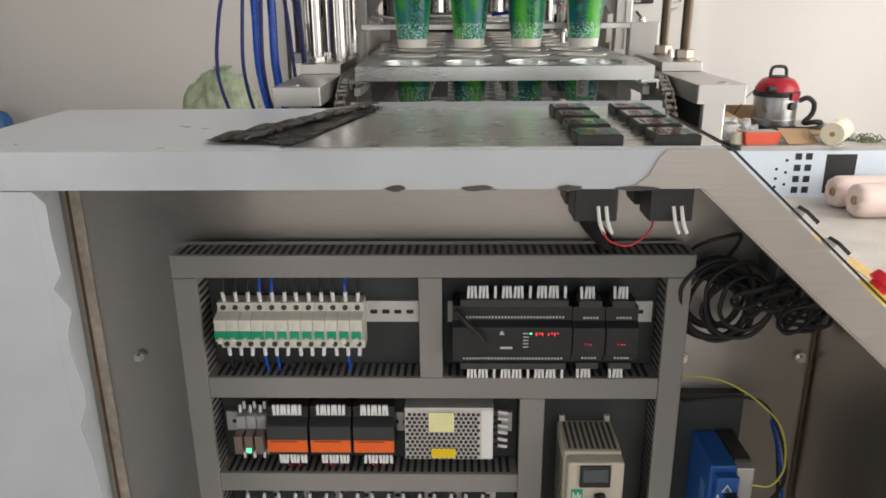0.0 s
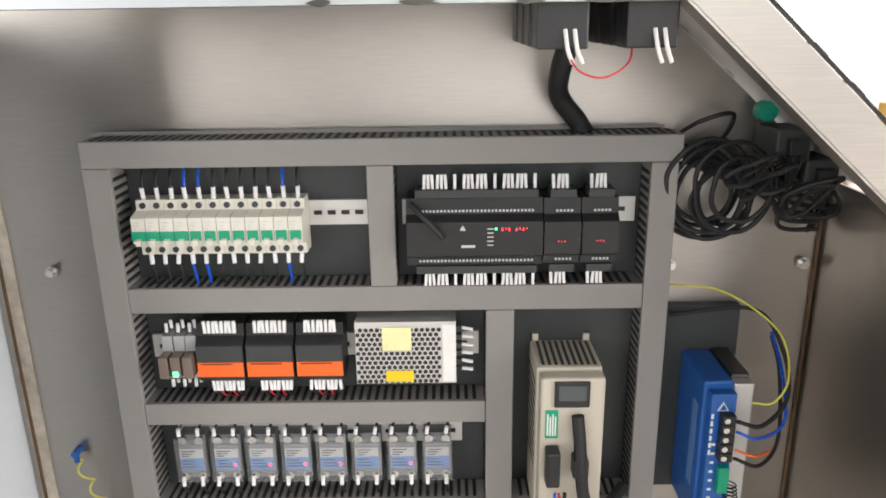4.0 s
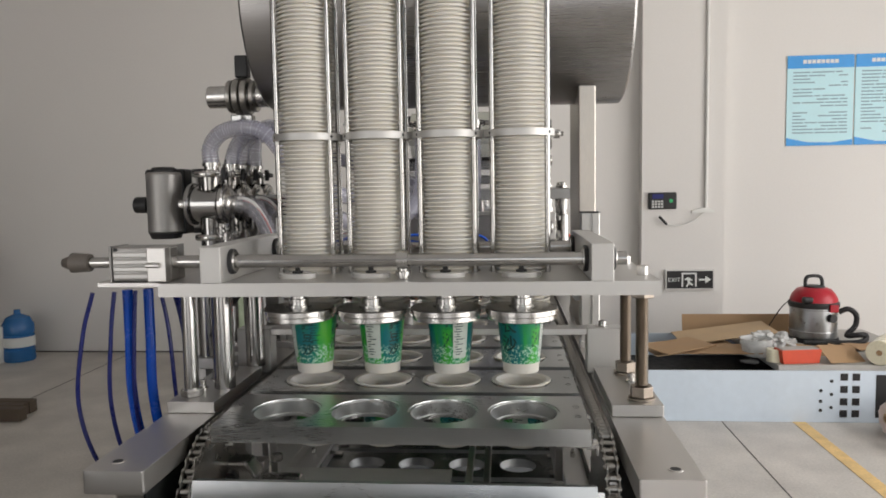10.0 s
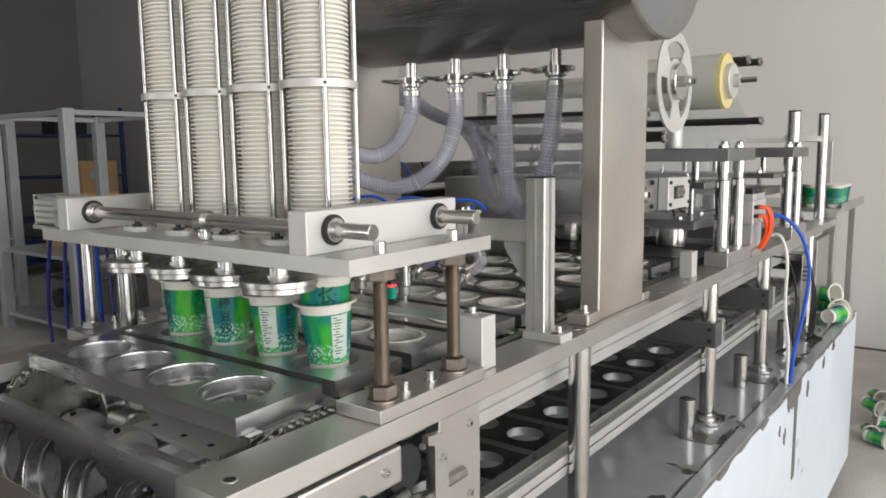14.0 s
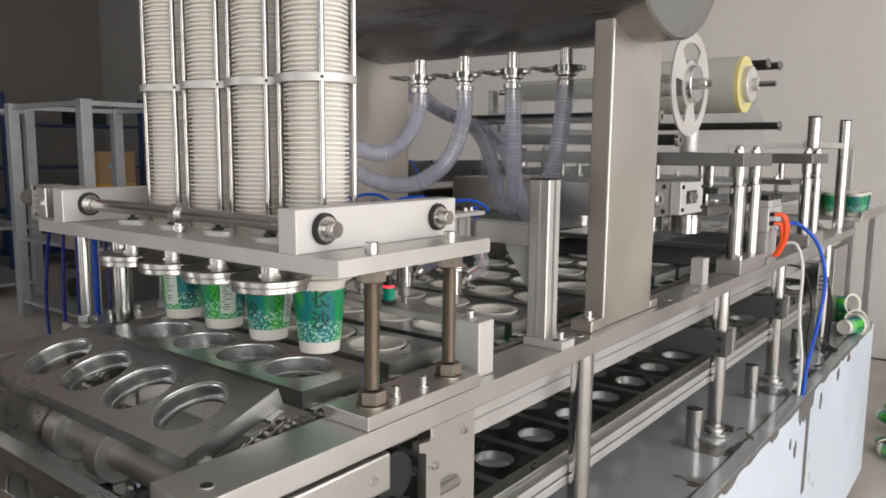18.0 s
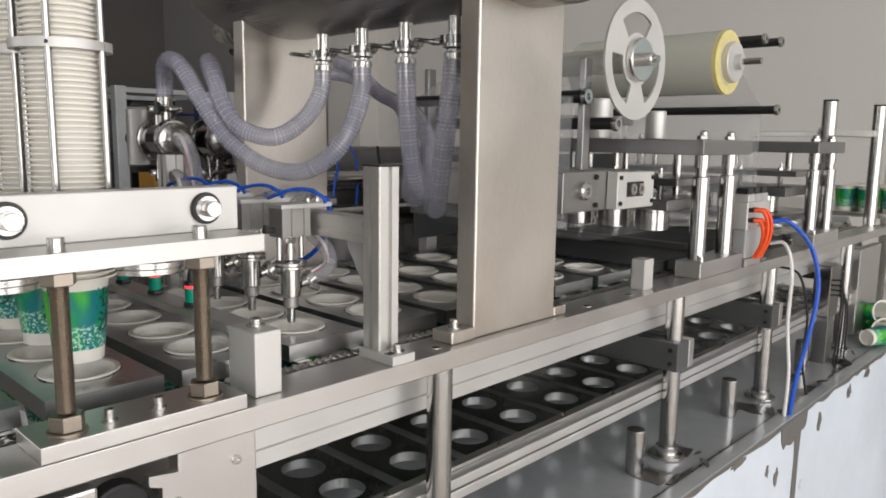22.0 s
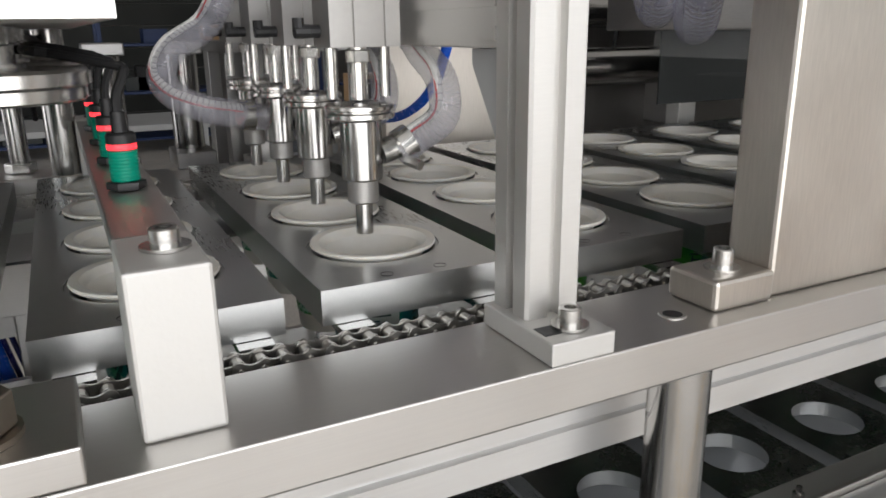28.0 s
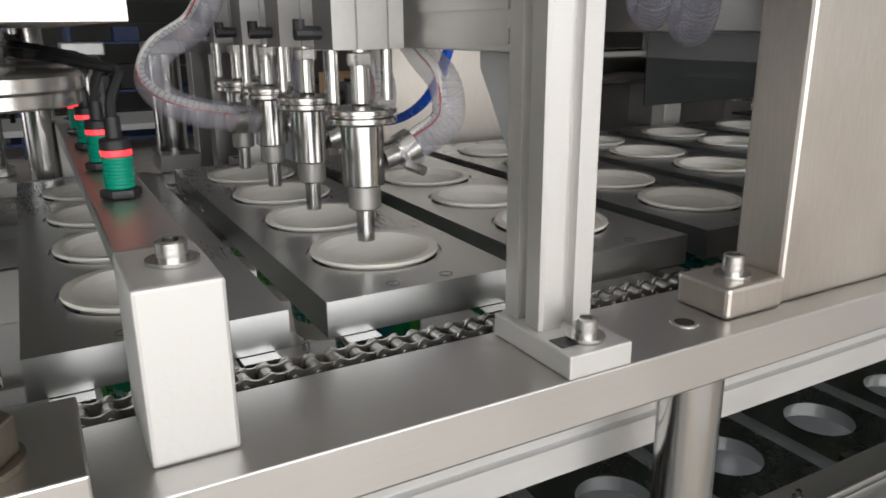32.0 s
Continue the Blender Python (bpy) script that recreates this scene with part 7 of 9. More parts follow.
cab = thing("electrical_cabinet", "open stainless electrical cabinet with torn film edges", "cabinet", (-0.02, 0.97, 0))
part("back_panel", bprism([(-0.62, 0.10), (0.573, 0.10), (0.573, 0.925), (0.29, 1.184), (0.29, 1.185), (-0.62, 1.185)], "y", 1.105, 1.112), SHEET, cab, "brushed stainless back panel")
part("left_wall", bbox(-0.627, -0.621, 0.80, 1.112, 0.10, 1.1535), LACQ, cab, "filmed inner side wall")
part("right_wall", bbox(0.5735, 0.579, 0.80, 1.112, 0.10, 0.92), SHEET, cab)
part("left_jamb", bbox(-0.622, -0.478, 0.7955, 0.7995, 0.10, 1.1535), JAMB, cab, "pale filmed front jamb")
bm = B()
r = random.Random(21)
zz = 0.10
edge = []
while zz < 1.15:
    edge.append((-0.478 + r.uniform(0.004, 0.022), zz))
    zz += r.uniform(0.015, 0.05)
prism(bm, [(-0.4779, 0.10)] + edge + [(-0.4779, 1.1535)], "y", 0.7957, 0.7975)
part("ragged_film", bm, JAMB, cab, "torn white film edge")
part("adhesive_strip", bbox(-0.612, -0.588, 1.1015, 1.1047, 0.10, 1.10), mat("dirty_tape", (0.46, 0.41, 0.345), 0.6, 0, 0.45, 9, 0.1, 60), cab)
RUST = mat("rusty_seam", (0.11, 0.065, 0.035), 0.7, 0, 0.4, 14, 0.15, 60)
part("seam", bbox(-0.607, -0.6035, 1.098, 1.1014, 0.10, 1.12), RUST, cab, "dark rust-stained seam")
part("seam", bbox(0.567, 0.571, 1.100, 1.1047, 0.10, 0.93), RUST, cab)
part("right_jamb", bbox(0.535, 0.579, 0.7955, 0.7995, 0.10, 0.865), SHEET, cab)
# sloping corner panel on the right
sl = [(0.2855, 1.199), (0.579, 0.930), (0.579, 0.9255), (0.2855, 1.1945)]
part("slope_panel", bprism(sl, "y", 0.80, 1.128), mat("white_film_on_slope", (0.56, 0.555, 0.55), 0.32, 0, 0.07, 4, 0.08, 16), cab, "sloping side panel under white film")
part("slope_rim", bprism([(0.2857, 1.1975), (0.5785, 0.9290), (0.5785, 0.8685), (0.2659, 1.1548), (0.2857, 1.1548)], "y", 0.7955, 0.7995), SHEET, cab, "brushed steel rim")
part("slope_lip", bprism([(0.2657, 1.1545), (0.5783, 0.8682), (0.5783, 0.8650), (0.2625, 1.1540)], "y", 0.796, 0.83), SHEET, cab)
part("slope_gasket", bprism([(0.289, 1.2005), (0.581, 0.932), (0.5825, 0.9335), (0.2905, 1.202)], "y", 0.800, 0.8075), RUBBER, cab, "black gasket edge")
part("slope_gasket", bprism([(0.289, 1.2005), (0.295, 1.1950), (0.2965, 1.1965), (0.2905, 1.202)], "y", 0.8077, 1.045), RUBBER, cab, "black gasket edge")
for k, t in enumerate((0.40, 0.545, 0.74, 0.90)):
    x, z = 0.2855 + 0.2935 * t, 1.199 - 0.269 * t
    n, u = Vector((0.676, 0, 0.737)), Vector((0.737, 0, -0.676))
    p0 = Vector((x, 0.865, z)) + n * 0.0045
    bm = B()
    if k == 2:
        cyl(bm, p0, p0 + n * 0.008, 0.021, 24)
        bo = part("button_plate", bm, YELLOW, cab, "yellow emergency stop plate")
        bm = B()
        cyl(bm, p0 + n * 0.0082, p0 + n * 0.016, 0.012, 18)
        cyl(bm, p0 + n * 0.0162, p0 + n * 0.030, 0.0185, 22, r2=0.016, bevel=0.002)
        part("stop_button", bm, mat("bright_red_button", (0.72, 0.01, 0.03), 0.3, 0, 0.05, 20, 0.01, 200), bo, "red mushroom button")
    elif k == 3:
        cyl(bm, p0, p0 + n * 0.006, 0.012, 20)
        bo = part("switch_ring", bm, CHROME, cab, "chrome switch ring")
        part("switch_knob", bcyl(p0 + n * 0.0062, p0 + n * 0.012, 0.008, 16), GREEN, bo)
    else:
        m = Matrix.Translation(p0 + n * 0.006) @ Matrix((u, Vector((0, 1, 0)), n)).transposed().to_4x4()
        bmesh.ops.create_cube(bm, size=1, matrix=m @ Matrix.Diagonal((0.024, 0.030, 0.012, 1)))
        bo = part("switch_frame", bm, ALUW, cab, "pale switch frame")
        bm = B()
        bmesh.ops.create_cube(bm, size=1, matrix=m @ Matrix.Translation((0, 0, 0.0085)) @ Matrix.Diagonal((0.020, 0.026, 0.005, 1)))
        part("rocker", bm, BLACK, bo, "black rocker switch")
for x, z in ((-0.53, 0.80), (0.36, 0.80), (0.55, 0.80)):
    bm = B()
    cyl(bm, (x, 1.088, z), (x, 1.1047, z), 0.0055, 12)
    hexagon(bm, (x, 1.0955, z), 0.0095, 0.006, "y")
    part("stud", bm, TURNED, cab)

# wiring ducts
wb = thing("wiring_backboard", "dark backboard framed by slotted grey cable ducts", "backboard", (-0.045, 1.07, 0.2))
part("backboard", bbox(-0.43, 0.34, 1.088, 1.1035, 0.20, 0.985), DARK, wb)


def duct(x0, x1, z0, z1, slots):
    d = part("cable_duct", bbox(x0, x1, 1.037, 1.0875, z0, z1, 0.0015), DUCT, wb, "slotted grey plastic duct")
    bm = B()
    for side in slots:
        if side in "tb":
            z = z1 + 0.0001 if side == "t" else z0 - 0.0009
            x = x0 + 0.012
            while x < x1 - 0.012:
                box(bm, x, x + 0.0052, 1.044, 1.086, z, z + 0.0008)
                x += 0.0118
        else:
            x = x1 + 0.0001 if side == "r" else x0 - 0.0009
            z = z0 + 0.010
            while z < z1 - 0.01:
                box(bm, x, x + 0.0008, 1.044, 1.086, z, z + 0.0052)
                z += 0.0118
    if slots:
        tagged(part("finger_slot", bm, RUBBER, d, "dark finger slots"), kind="stuff")


duct(-0.434, 0.347, 0.9605, 0.996, "tb")
duct(-0.434, -0.3975, 0.20, 0.960, "r")
duct(0.3075, 0.343, 0.20, 0.960, "l")
duct(-0.397, 0.307, 0.7575, 0.7935, "tb")
duct(-0.063, -0.0275, 0.794, 0.960, "lr")
duct(0.0935, 0.1325, 0.40, 0.757, "lr")
duct(-0.397, 0.093, 0.5835, 0.6175, "tb")
duct(-0.397, 0.093, 0.4190, 0.4540, "tb")
duct(0.133, 0.307, 0.4190, 0.4540, "t")
part("trunk_cable", bsweep([(0.195, 1.0, 1.125), (0.184, 1.02, 1.085), (0.188, 1.06, 1.045), (0.215, 1.075, 1.01), (0.225, 1.070, 0.993)], 0.013, 12, 8), RUBBER, wb, "thick black cable bundle")
part("top_cable", bsweep([(-0.41, 1.093, 0.992), (-0.2, 1.096, 0.994), (0.05, 1.094, 0.993), (0.33, 1.093, 0.994)], 0.0065, 10, 6), RUBBER, wb)
part("top_edge", bbox(-0.425, 0.335, 1.088, 1.0885, 0.985, 1.0015), DUCT, wb)


def rail35(x0, x1, zc):
    r = thing("mounting_rail", "perforated steel mounting rail", "mounting rail", ((x0 + x1) / 2, 1.085, zc), "mounting rails")
    bm = B()
    box(bm, x0, x1, 1.080, 1.0878, zc - 0.0175, zc + 0.0175)
    part("rail", bm, ALUW, r)
    bm = B()
    x = x0 + 0.01
    while x < x1 - 0.012:
        box(bm, x, x + 0.011, 1.0785, 1.0798, zc - 0.003, zc + 0.003)
        x += 0.019
    part("rail_slots", bm, BLACK, r)


rail35(-0.38, -0.066, 0.888)
rail35(-0.02, 0.300, 0.888)
rail35(-0.39, 0.085, 0.690)
rail35(-0.37, 0.06, 0.545)
# breakers
CREAMW = mat("cream_white_housing", (0.66, 0.64, 0.56), 0.42, 0, 0.05, 15, 0.02, 200, rand=0.04)
for i in range(12):
    x0 = -0.3735 + i * 0.0188
    b = thing("circuit_breaker", "white one-pole circuit breaker with green switch", "circuit breaker", (x0 + 0.009, 1.05, 0.845), "breakers on the rail")
    b.location.z -= 0.006
    part("housing", bprism([(1.079, 0.846), (1.048, 0.846), (1.048, 0.862), (1.030, 0.866), (1.024, 0.868), (1.024, 0.903), (1.030, 0.905), (1.048, 0.908), (1.048, 0.922), (1.079, 0.922)], "x", x0, x0 + 0.0182, 0.0006), CREAMW, b)
    part("switch", bprism([(1.0238, 0.8725), (1.0218, 0.8725), (1.0218, 0.8850), (1.0238, 0.8850)], "x", x0 + 0.0002 + (0.002 if i > 3 else 0), x0 + 0.0182 - (0.002 if i > 3 else 0)), GREEN, b, "green switch strip")
    part("toggle", bprism([(1.0217, 0.8690), (1.0175, 0.8665), (1.0175, 0.8735), (1.0217, 0.8755)], "x", x0 + 0.0055, x0 + 0.0127, 0.0004), CREAMW, b)
    for z in (0.9145, 0.8530):
        part("terminal_screw", bcyl((x0 + 0.0091, 1.0460, z), (x0 + 0.0091, 1.0479, z), 0.0042, 12), DARK, b)
    bm = B()
    for k in range(3):
        box(bm, x0 + 0.003, x0 + 0.003 + 0.008 - 0.002 * k, 1.0232, 1.0239, 0.896 - 0.0045 * k, 0.8975 - 0.0045 * k)
    part("marking", bm, PALE, b)
    part("ferrule", bcyl((x0 + 0.0095, 1.054, 0.922), (x0 + 0.0095 + 0.001 * (i % 3 - 1), 1.052, 0.938), 0.003, 8), FERRULE, b)
    part("ferrule", bcyl((x0 + 0.0095, 1.054, 0.8455), (x0 + 0.0095 - 0.001 * (i % 3 - 1), 1.052, 0.831), 0.003, 8), FERRULE, b)
    wm = BLUE if i in (3, 4, 10) else RUBBER
    part("lead", bsweep([(x0 + 0.0095, 1.052, 0.937), (x0 + 0.009, 1.056, 0.950), (x0 + 0.008, 1.066, 0.9615)], 0.0021, 6, 4), wm, b)
    part("lead", bsweep([(x0 + 0.0095, 1.052, 0.832), (x0 + 0.0105, 1.056, 0.815), (x0 + 0.010, 1.064, 0.7938)], 0.0021, 6, 4), wm, b)
# controller
plc = thing("logic_controller", "black logic controller with red lights and white wire tags", "controller", (0.12, 1.05, 0.82))
for x0, x1, z0, z1 in ((-0.012, 0.167, 0.8255, 0.918), (0.1685, 0.2165, 0.8265, 0.917), (0.218, 0.266, 0.8265, 0.917)):
    m_ = part("module", bprism([(1.078, z0), (1.030, z0), (1.030, z0 + 0.012), (1.018, z0 + 0.016), (1.018, z1 - 0.030), (1.030, z1 - 0.022), (1.030, z1), (1.078, z1)], "x", x0, x1, 0.001), BLACK, plc)
    for za, zb in ((z1 + 0.0002, z1 + 0.011), (z0 - 0.011, z0 - 0.0002)):
        part("terminal_strip", bbox(x0 + 0.012 if x0 < 0 else x0 + 0.008, x1 - 0.006, 1.026, 1.060, za, zb, 0.001), DARK, m_)
        bm = B()
        n = int((x1 - x0 - 0.022) / 0.0058)
        for k in range(n):
            x = (x0 + 0.016 if x0 < 0 else x0 + 0.011) + k * 0.0058
            if (k * 7 + int(x0 * 100)) % 9 in (3, 8) and x0 < 0:
                continue
            tilt = 0.0012 * ((k * 5) % 3 - 1)
            up = zb if za > z1 else za - 0.019
            prism(bm, [(x, up), (x + 0.0038, up), (x + 0.0038 + tilt, up + 0.019), (x + tilt, up + 0.019)], "y", 1.034, 1.038)
        tagged(part("wire_tag", bm, FERRULE, m_, "row of white wire tags"), kind="stuff")
    bm = B()
    k = 0
    x = x0 + 0.016
    while x < x1 - 0.01:
        box(bm, x, x + 0.0028, 1.0285, 1.0298, z1 - 0.019, z1 - 0.016)
        box(bm, x, x + 0.0028, 1.0285, 1.0298, z0 + 0.005, z0 + 0.008)
        x += 0.0048
    part("legend", bm, PALE, m_)
bm = B()
r = random.Random(4)
for k in range(8):
    if k != 3:
        box(bm, 0.113 + k * 0.0046, 0.1141 + k * 0.0046, 1.0172, 1.0178, 0.8755 + 0.0025 * (k % 2), 0.8800)
for x in (0.187, 0.237):
    for k in range(3):
        box(bm, x + k * 0.0042, x + 0.0006 + k * 0.0042, 1.0172, 1.0178, 0.860, 0.8615)
part("red_light", bm, REDLED, plc, "red indicator digits")
bm = B()
for k in range(5):
    box(bm, 0.094, 0.102, 1.0172, 1.0178, 0.856 + 0.0055 * k, 0.8575 + 0.0055 * k)
box(bm, 0.060, 0.078, 1.0172, 1.0178, 0.8535, 0.857)
prism(bm, [(0.058, 0.877), (0.066, 0.877), (0.062, 0.884)], "y", 1.0172, 1.0178)
part("front_marks", bm, PALE, plc)
part("status_light", bbox(0.104, 0.1065, 1.0170, 1.0178, 0.8775, 0.88), GREENLED, plc)
part("strap", bsweep([(-0.006, 1.026, 0.912), (0.010, 1.012, 0.898), (0.026, 1.010, 0.882), (0.036, 1.014, 0.868)], 0.0042, 8, 6), BLACK, plc)
# relays
for i in range(3):
    x0 = -0.361 + i * 0.0165
    rl = thing("plug_relay", "small clear plug-in relay on the rail", "relay", (x0 + 0.007, 1.05, 0.66), "plug relays")
    part("socket", bbox(x0, x0 + 0.0152, 1.040, 1.079, 0.658, 0.722, 0.001), GREYPAINT, rl)
    part("relay_cover", bbox(x0 + 0.001, x0 + 0.0142, 1.016, 1.0398, 0.668, 0.700, 0.001), mat("smoky_cover", (0.16, 0.12, 0.10), 0.2, 0, 0.1, 40, 0) if i == 0 else bpy.data.materials["smoky_cover"], rl)
    for z in (0.725, 0.640):
        part("ferrule", bcyl((x0 + 0.005, 1.05, z), (x0 + 0.006, 1.048, z + 0.013), 0.0025, 8), FERRULE, rl)
        part("ferrule", bcyl((x0 + 0.011, 1.055, z + 0.004), (x0 + 0.011, 1.053, z + 0.016), 0.0025, 8), FERRULE, rl)
    if i == 1:
        part("status_light", bbox(x0 + 0.004, x0 + 0.011, 1.0148, 1.0158, 0.672, 0.679), GREENLED, rl, "lit green lamp")
# drives with orange labels
for i in range(3):
    x0 = -0.3105 + i * 0.0695
    d = thing("stepper_drive", "black drive module with orange label and white tags", "drive module", (x0 + 0.033, 1.04, 0.66), "drive modules")
    part("case", bprism([(1.078, 0.656), (1.034, 0.656), (1.028, 0.664), (1.028, 0.712), (1.042, 0.722), (1.042, 0.740), (1.078, 0.740)], "x", x0, x0 + 0.066, 0.001), BLACK, d)
    part("grey_band", bbox(x0 + 0.001, x0 + 0.065, 1.0265, 1.0278, 0.688, 0.711), DARK, d)
    part("label", bbox(x0 + 0.001, x0 + 0.065, 1.0262, 1.0278, 0.6655, 0.6875), ORANGE, d, "orange label strip")
    part("label_line", bbox(x0 + 0.006, x0 + 0.05, 1.0255, 1.0261, 0.6845, 0.6858), BLACK, d)
    bm = B()
    for k in range(8):
        x = x0 + 0.012 + 0.0058 * k
        t = 0.001 * ((k + i) % 3 - 1)
        prism(bm, [(x, 0.7285), (x + 0.0042, 0.7285), (x + 0.0042 + t, 0.746), (x + t, 0.746)], "y", 1.034, 1.038)
        prism(bm, [(x + 0.004, 0.655), (x + 0.0082, 0.655), (x + 0.0082 - t, 0.640), (x + 0.004 - t, 0.640)], "y", 1.034, 1.038)
    tagged(part("wire_tag", bm, FERRULE, d), kind="stuff")
    for k, m_ in enumerate((RUBBER, WIRE_R, RUBBER, WIRE_R, RUBBER)):
        part("lead", bsweep([(x0 + 0.018 + 0.009 * k, 1.037, 0.641), (x0 + 0.021 + 0.008 * k, 1.046, 0.628), (x0 + 0.024 + 0.007 * k, 1.062, 0.6177)], 0.0014, 6, 4), m_, d)
# power supply
ps = thing("power_supply", "perforated steel power supply with yellow labels", "power supply", (-0.02, 1.04, 0.65))
part("case", bbox(-0.089, 0.052, 1.035, 1.0875, 0.648, 0.742, 0.001), ALUW, ps)
bm = B()
hexes = []
for j in range(12):
    for i in range(16):
        x = -0.085 + i * 0.0078 + (0.0039 if j % 2 else 0)
        z = 0.652 + j * 0.0071
        if x < 0.030:
            cyl(bm, (x, 1.0343, z), (x, 1.0349, z), 0.0033, 6)
tagged(part("vent_hole", bm, mat("dark_vent", (0.03, 0.03, 0.03), 0.6, 0, 0.2, 60, 0), ps, "hexagonal vent holes"), kind="stuff")
part("paper_label", bbox(-0.051, -0.010, 1.0322, 1.0332, 0.700, 0.735, 0.0004), PALEY, ps, "pale yellow label")
part("warning_label", bbox(-0.047, -0.008, 1.0322, 1.0332, 0.652, 0.669, 0.0004), YELLOW, ps, "yellow warning label")
part("rating_label", bbox(0.033, 0.051, 1.0335, 1.0349, 0.651, 0.738), WHITE, ps)
for k in range(6):
    z = 0.662 + k * 0.0125
    tq = part("terminal", bbox(0.0522, 0.060, 1.048, 1.062, z - 0.004, z + 0.004), DARK, ps)
    part("ferrule", bcyl((0.0602, 1.054, z), (0.076, 1.052, z - 0.001 - 0.001 * (k % 2)), 0.0026, 8), FERRULE, tq)
# solid state relays
SLATE = mat("slate_grey_plastic", (0.16, 0.165, 0.17), 0.4, 0, 0.08, 30, 0.02, 200)
BLUELAB = mat("dull_blue_label", (0.10, 0.20, 0.40), 0.4, 0, 0.08, 60, 0, 200)
for i in range(8):
    x0 = -0.366 + i * 0.0522
    s = thing("solid_state_relay", "clear-covered grey and blue solid state relay", "relay", (x0 + 0.022, 1.05, 0.49), "solid state relays")
    s.location.z -= 0.006
    part("base", bbox(x0 + 0.003, x0 + 0.0435, 1.056, 1.0878, 0.489, 0.562, 0.001), SLATE, s)
    part("body", bbox(x0 + 0.005, x0 + 0.0415, 1.048, 1.0558, 0.503, 0.549, 0.001), SLATE, s, "dull grey body")
    part("label", bbox(x0 + 0.006, x0 + 0.0405, 1.0462, 1.0478, 0.508, 0.528), BLUELAB, s, "blue label")
    part("white_label", bbox(x0 + 0.006, x0 + 0.0405, 1.0462, 1.0478, 0.5285, 0.543), GREYPAINT, s)
    bm = B()
    for k in range(3):
        box(bm, x0 + 0.009, x0 + 0.030 - 0.005 * k, 1.0456, 1.0461, 0.539 - 0.004 * k, 0.5405 - 0.004 * k)
        box(bm, x0 + 0.009, x0 + 0.026 + 0.003 * k, 1.0456, 1.0461, 0.523 - 0.005 * k, 0.5245 - 0.005 * k)
    part("legend", bm, DARK, s)
    for dx in (0.011, 0.0355):
        for z in (0.496, 0.5555):
            part("terminal_screw", bcyl((x0 + dx, 1.0495, z), (x0 + dx, 1.0558, z), 0.0062, 12), TURNED, s)
    part("clear_cover", bbox(x0 + 0.001, x0 + 0.0455, 1.0425, 1.0440, 0.488, 0.563), COVER, s)
    if i in (1, 2, 3, 4, 6):
        part("status_light", bbox(x0 + 0.034, x0 + 0.0372, 1.0445, 1.0461, 0.5155, 0.5187), REDLED, s)
    for dx in (0.008, 0.036):
        part("lead", bsweep([(x0 + dx, 1.05, 0.563), (x0 + dx + 0.002, 1.046, 0.574), (x0 + dx + 0.004, 1.06, 0.5833)], 0.0022, 6, 4), RUBBER, s)
        part("lead", bsweep([(x0 + dx, 1.05, 0.498), (x0 + dx, 1.046, 0.482), (x0 + dx + 0.002, 1.06, 0.4545)], 0.0022, 6, 4), RUBBER, s)
        part("ferrule", bcyl((x0 + dx, 1.0475, 0.566), (x0 + dx + 0.0015, 1.0445, 0.578), 0.003, 8), FERRULE, s)
        part("ferrule", bcyl((x0 + dx, 1.0475, 0.496), (x0 + dx, 1.0445, 0.482), 0.003, 8), FERRULE, s)
# frequency inverter
vf = thing("frequency_inverter", "beige frequency inverter with small display and green label", "inverter", (0.222, 1.03, 0.46))
part("heat_sink", bbox(0.160, 0.249, 0.995, 1.0875, 0.455, 0.690, 0.003), BEIGE, vf, "beige ribbed casing")
part("front_cover", bbox(0.163, 0.249, 0.970, 0.9948, 0.455, 0.686, 0.004), BEIGE, vf)
for k in range(9):
    part("vent_slot", bbox(0.168 + 0.0088 * k, 0.172 + 0.0088 * k, 1.003, 1.080, 0.6902, 0.6910), DARK, vf)
for k in range(9):
    part("side_slot", bbox(0.1592, 0.1598, 1.005, 1.078, 0.53 + 0.016 * k, 0.536 + 0.016 * k), DARK, vf)
part("mount_tab", bbox(0.163, 0.172, 1.080, 1.0875, 0.6905, 0.702, 0.001), BEIGE, vf)
part("mount_tab", bbox(0.237, 0.246, 1.080, 1.0875, 0.6905, 0.702, 0.001), BEIGE, vf)
part("keypad", bbox(0.181, 0.228, 0.9655, 0.9698, 0.645, 0.683, 0.002), BLACK, vf)
part("display", bbox(0.186, 0.223, 0.9645, 0.9653, 0.656, 0.678), mat("lcd_grey", (0.07, 0.085, 0.09), 0.2, 0, 0.04, 40, 0), vf)
part("green_label", bbox(0.170, 0.187, 0.9685, 0.9698, 0.598, 0.640), GREEN, vf)
bm = B()
for k in range(4):
    box(bm, 0.172 + 0.0035 * k, 0.174 + 0.0035 * k, 0.9678, 0.9684, 0.602, 0.635 - 0.004 * (k % 2))
part("label_print", bm, SIGN, vf)
part("contactor", bbox(0.170, 0.189, 0.945, 0.9695, 0.535, 0.588, 0.003), BLACK, vf)
part("cable", bsweep([(0.212, 0.963, 0.635), (0.215, 0.955, 0.60), (0.217, 0.950, 0.56), (0.225, 0.95, 0.51), (0.252, 0.97, 0.48), (0.292, 1.02, 0.485)], 0.0088, 10, 8), RUBBER, vf)
part("cable_plug", bbox(0.206, 0.227, 0.945, 0.9695, 0.548, 0.578, 0.003), BLACK, vf)
part("cable", bsweep([(0.195, 0.942, 0.53), (0.194, 0.942, 0.50), (0.187, 0.955, 0.46), (0.150, 1.0, 0.42)], 0.0026, 8, 6), RUBBER, vf)
part("cable", bsweep([(0.182, 0.942, 0.53), (0.180, 0.945, 0.50), (0.165, 0.955, 0.47), (0.148, 0.99, 0.44)], 0.0020, 8, 6), BLUE, vf)
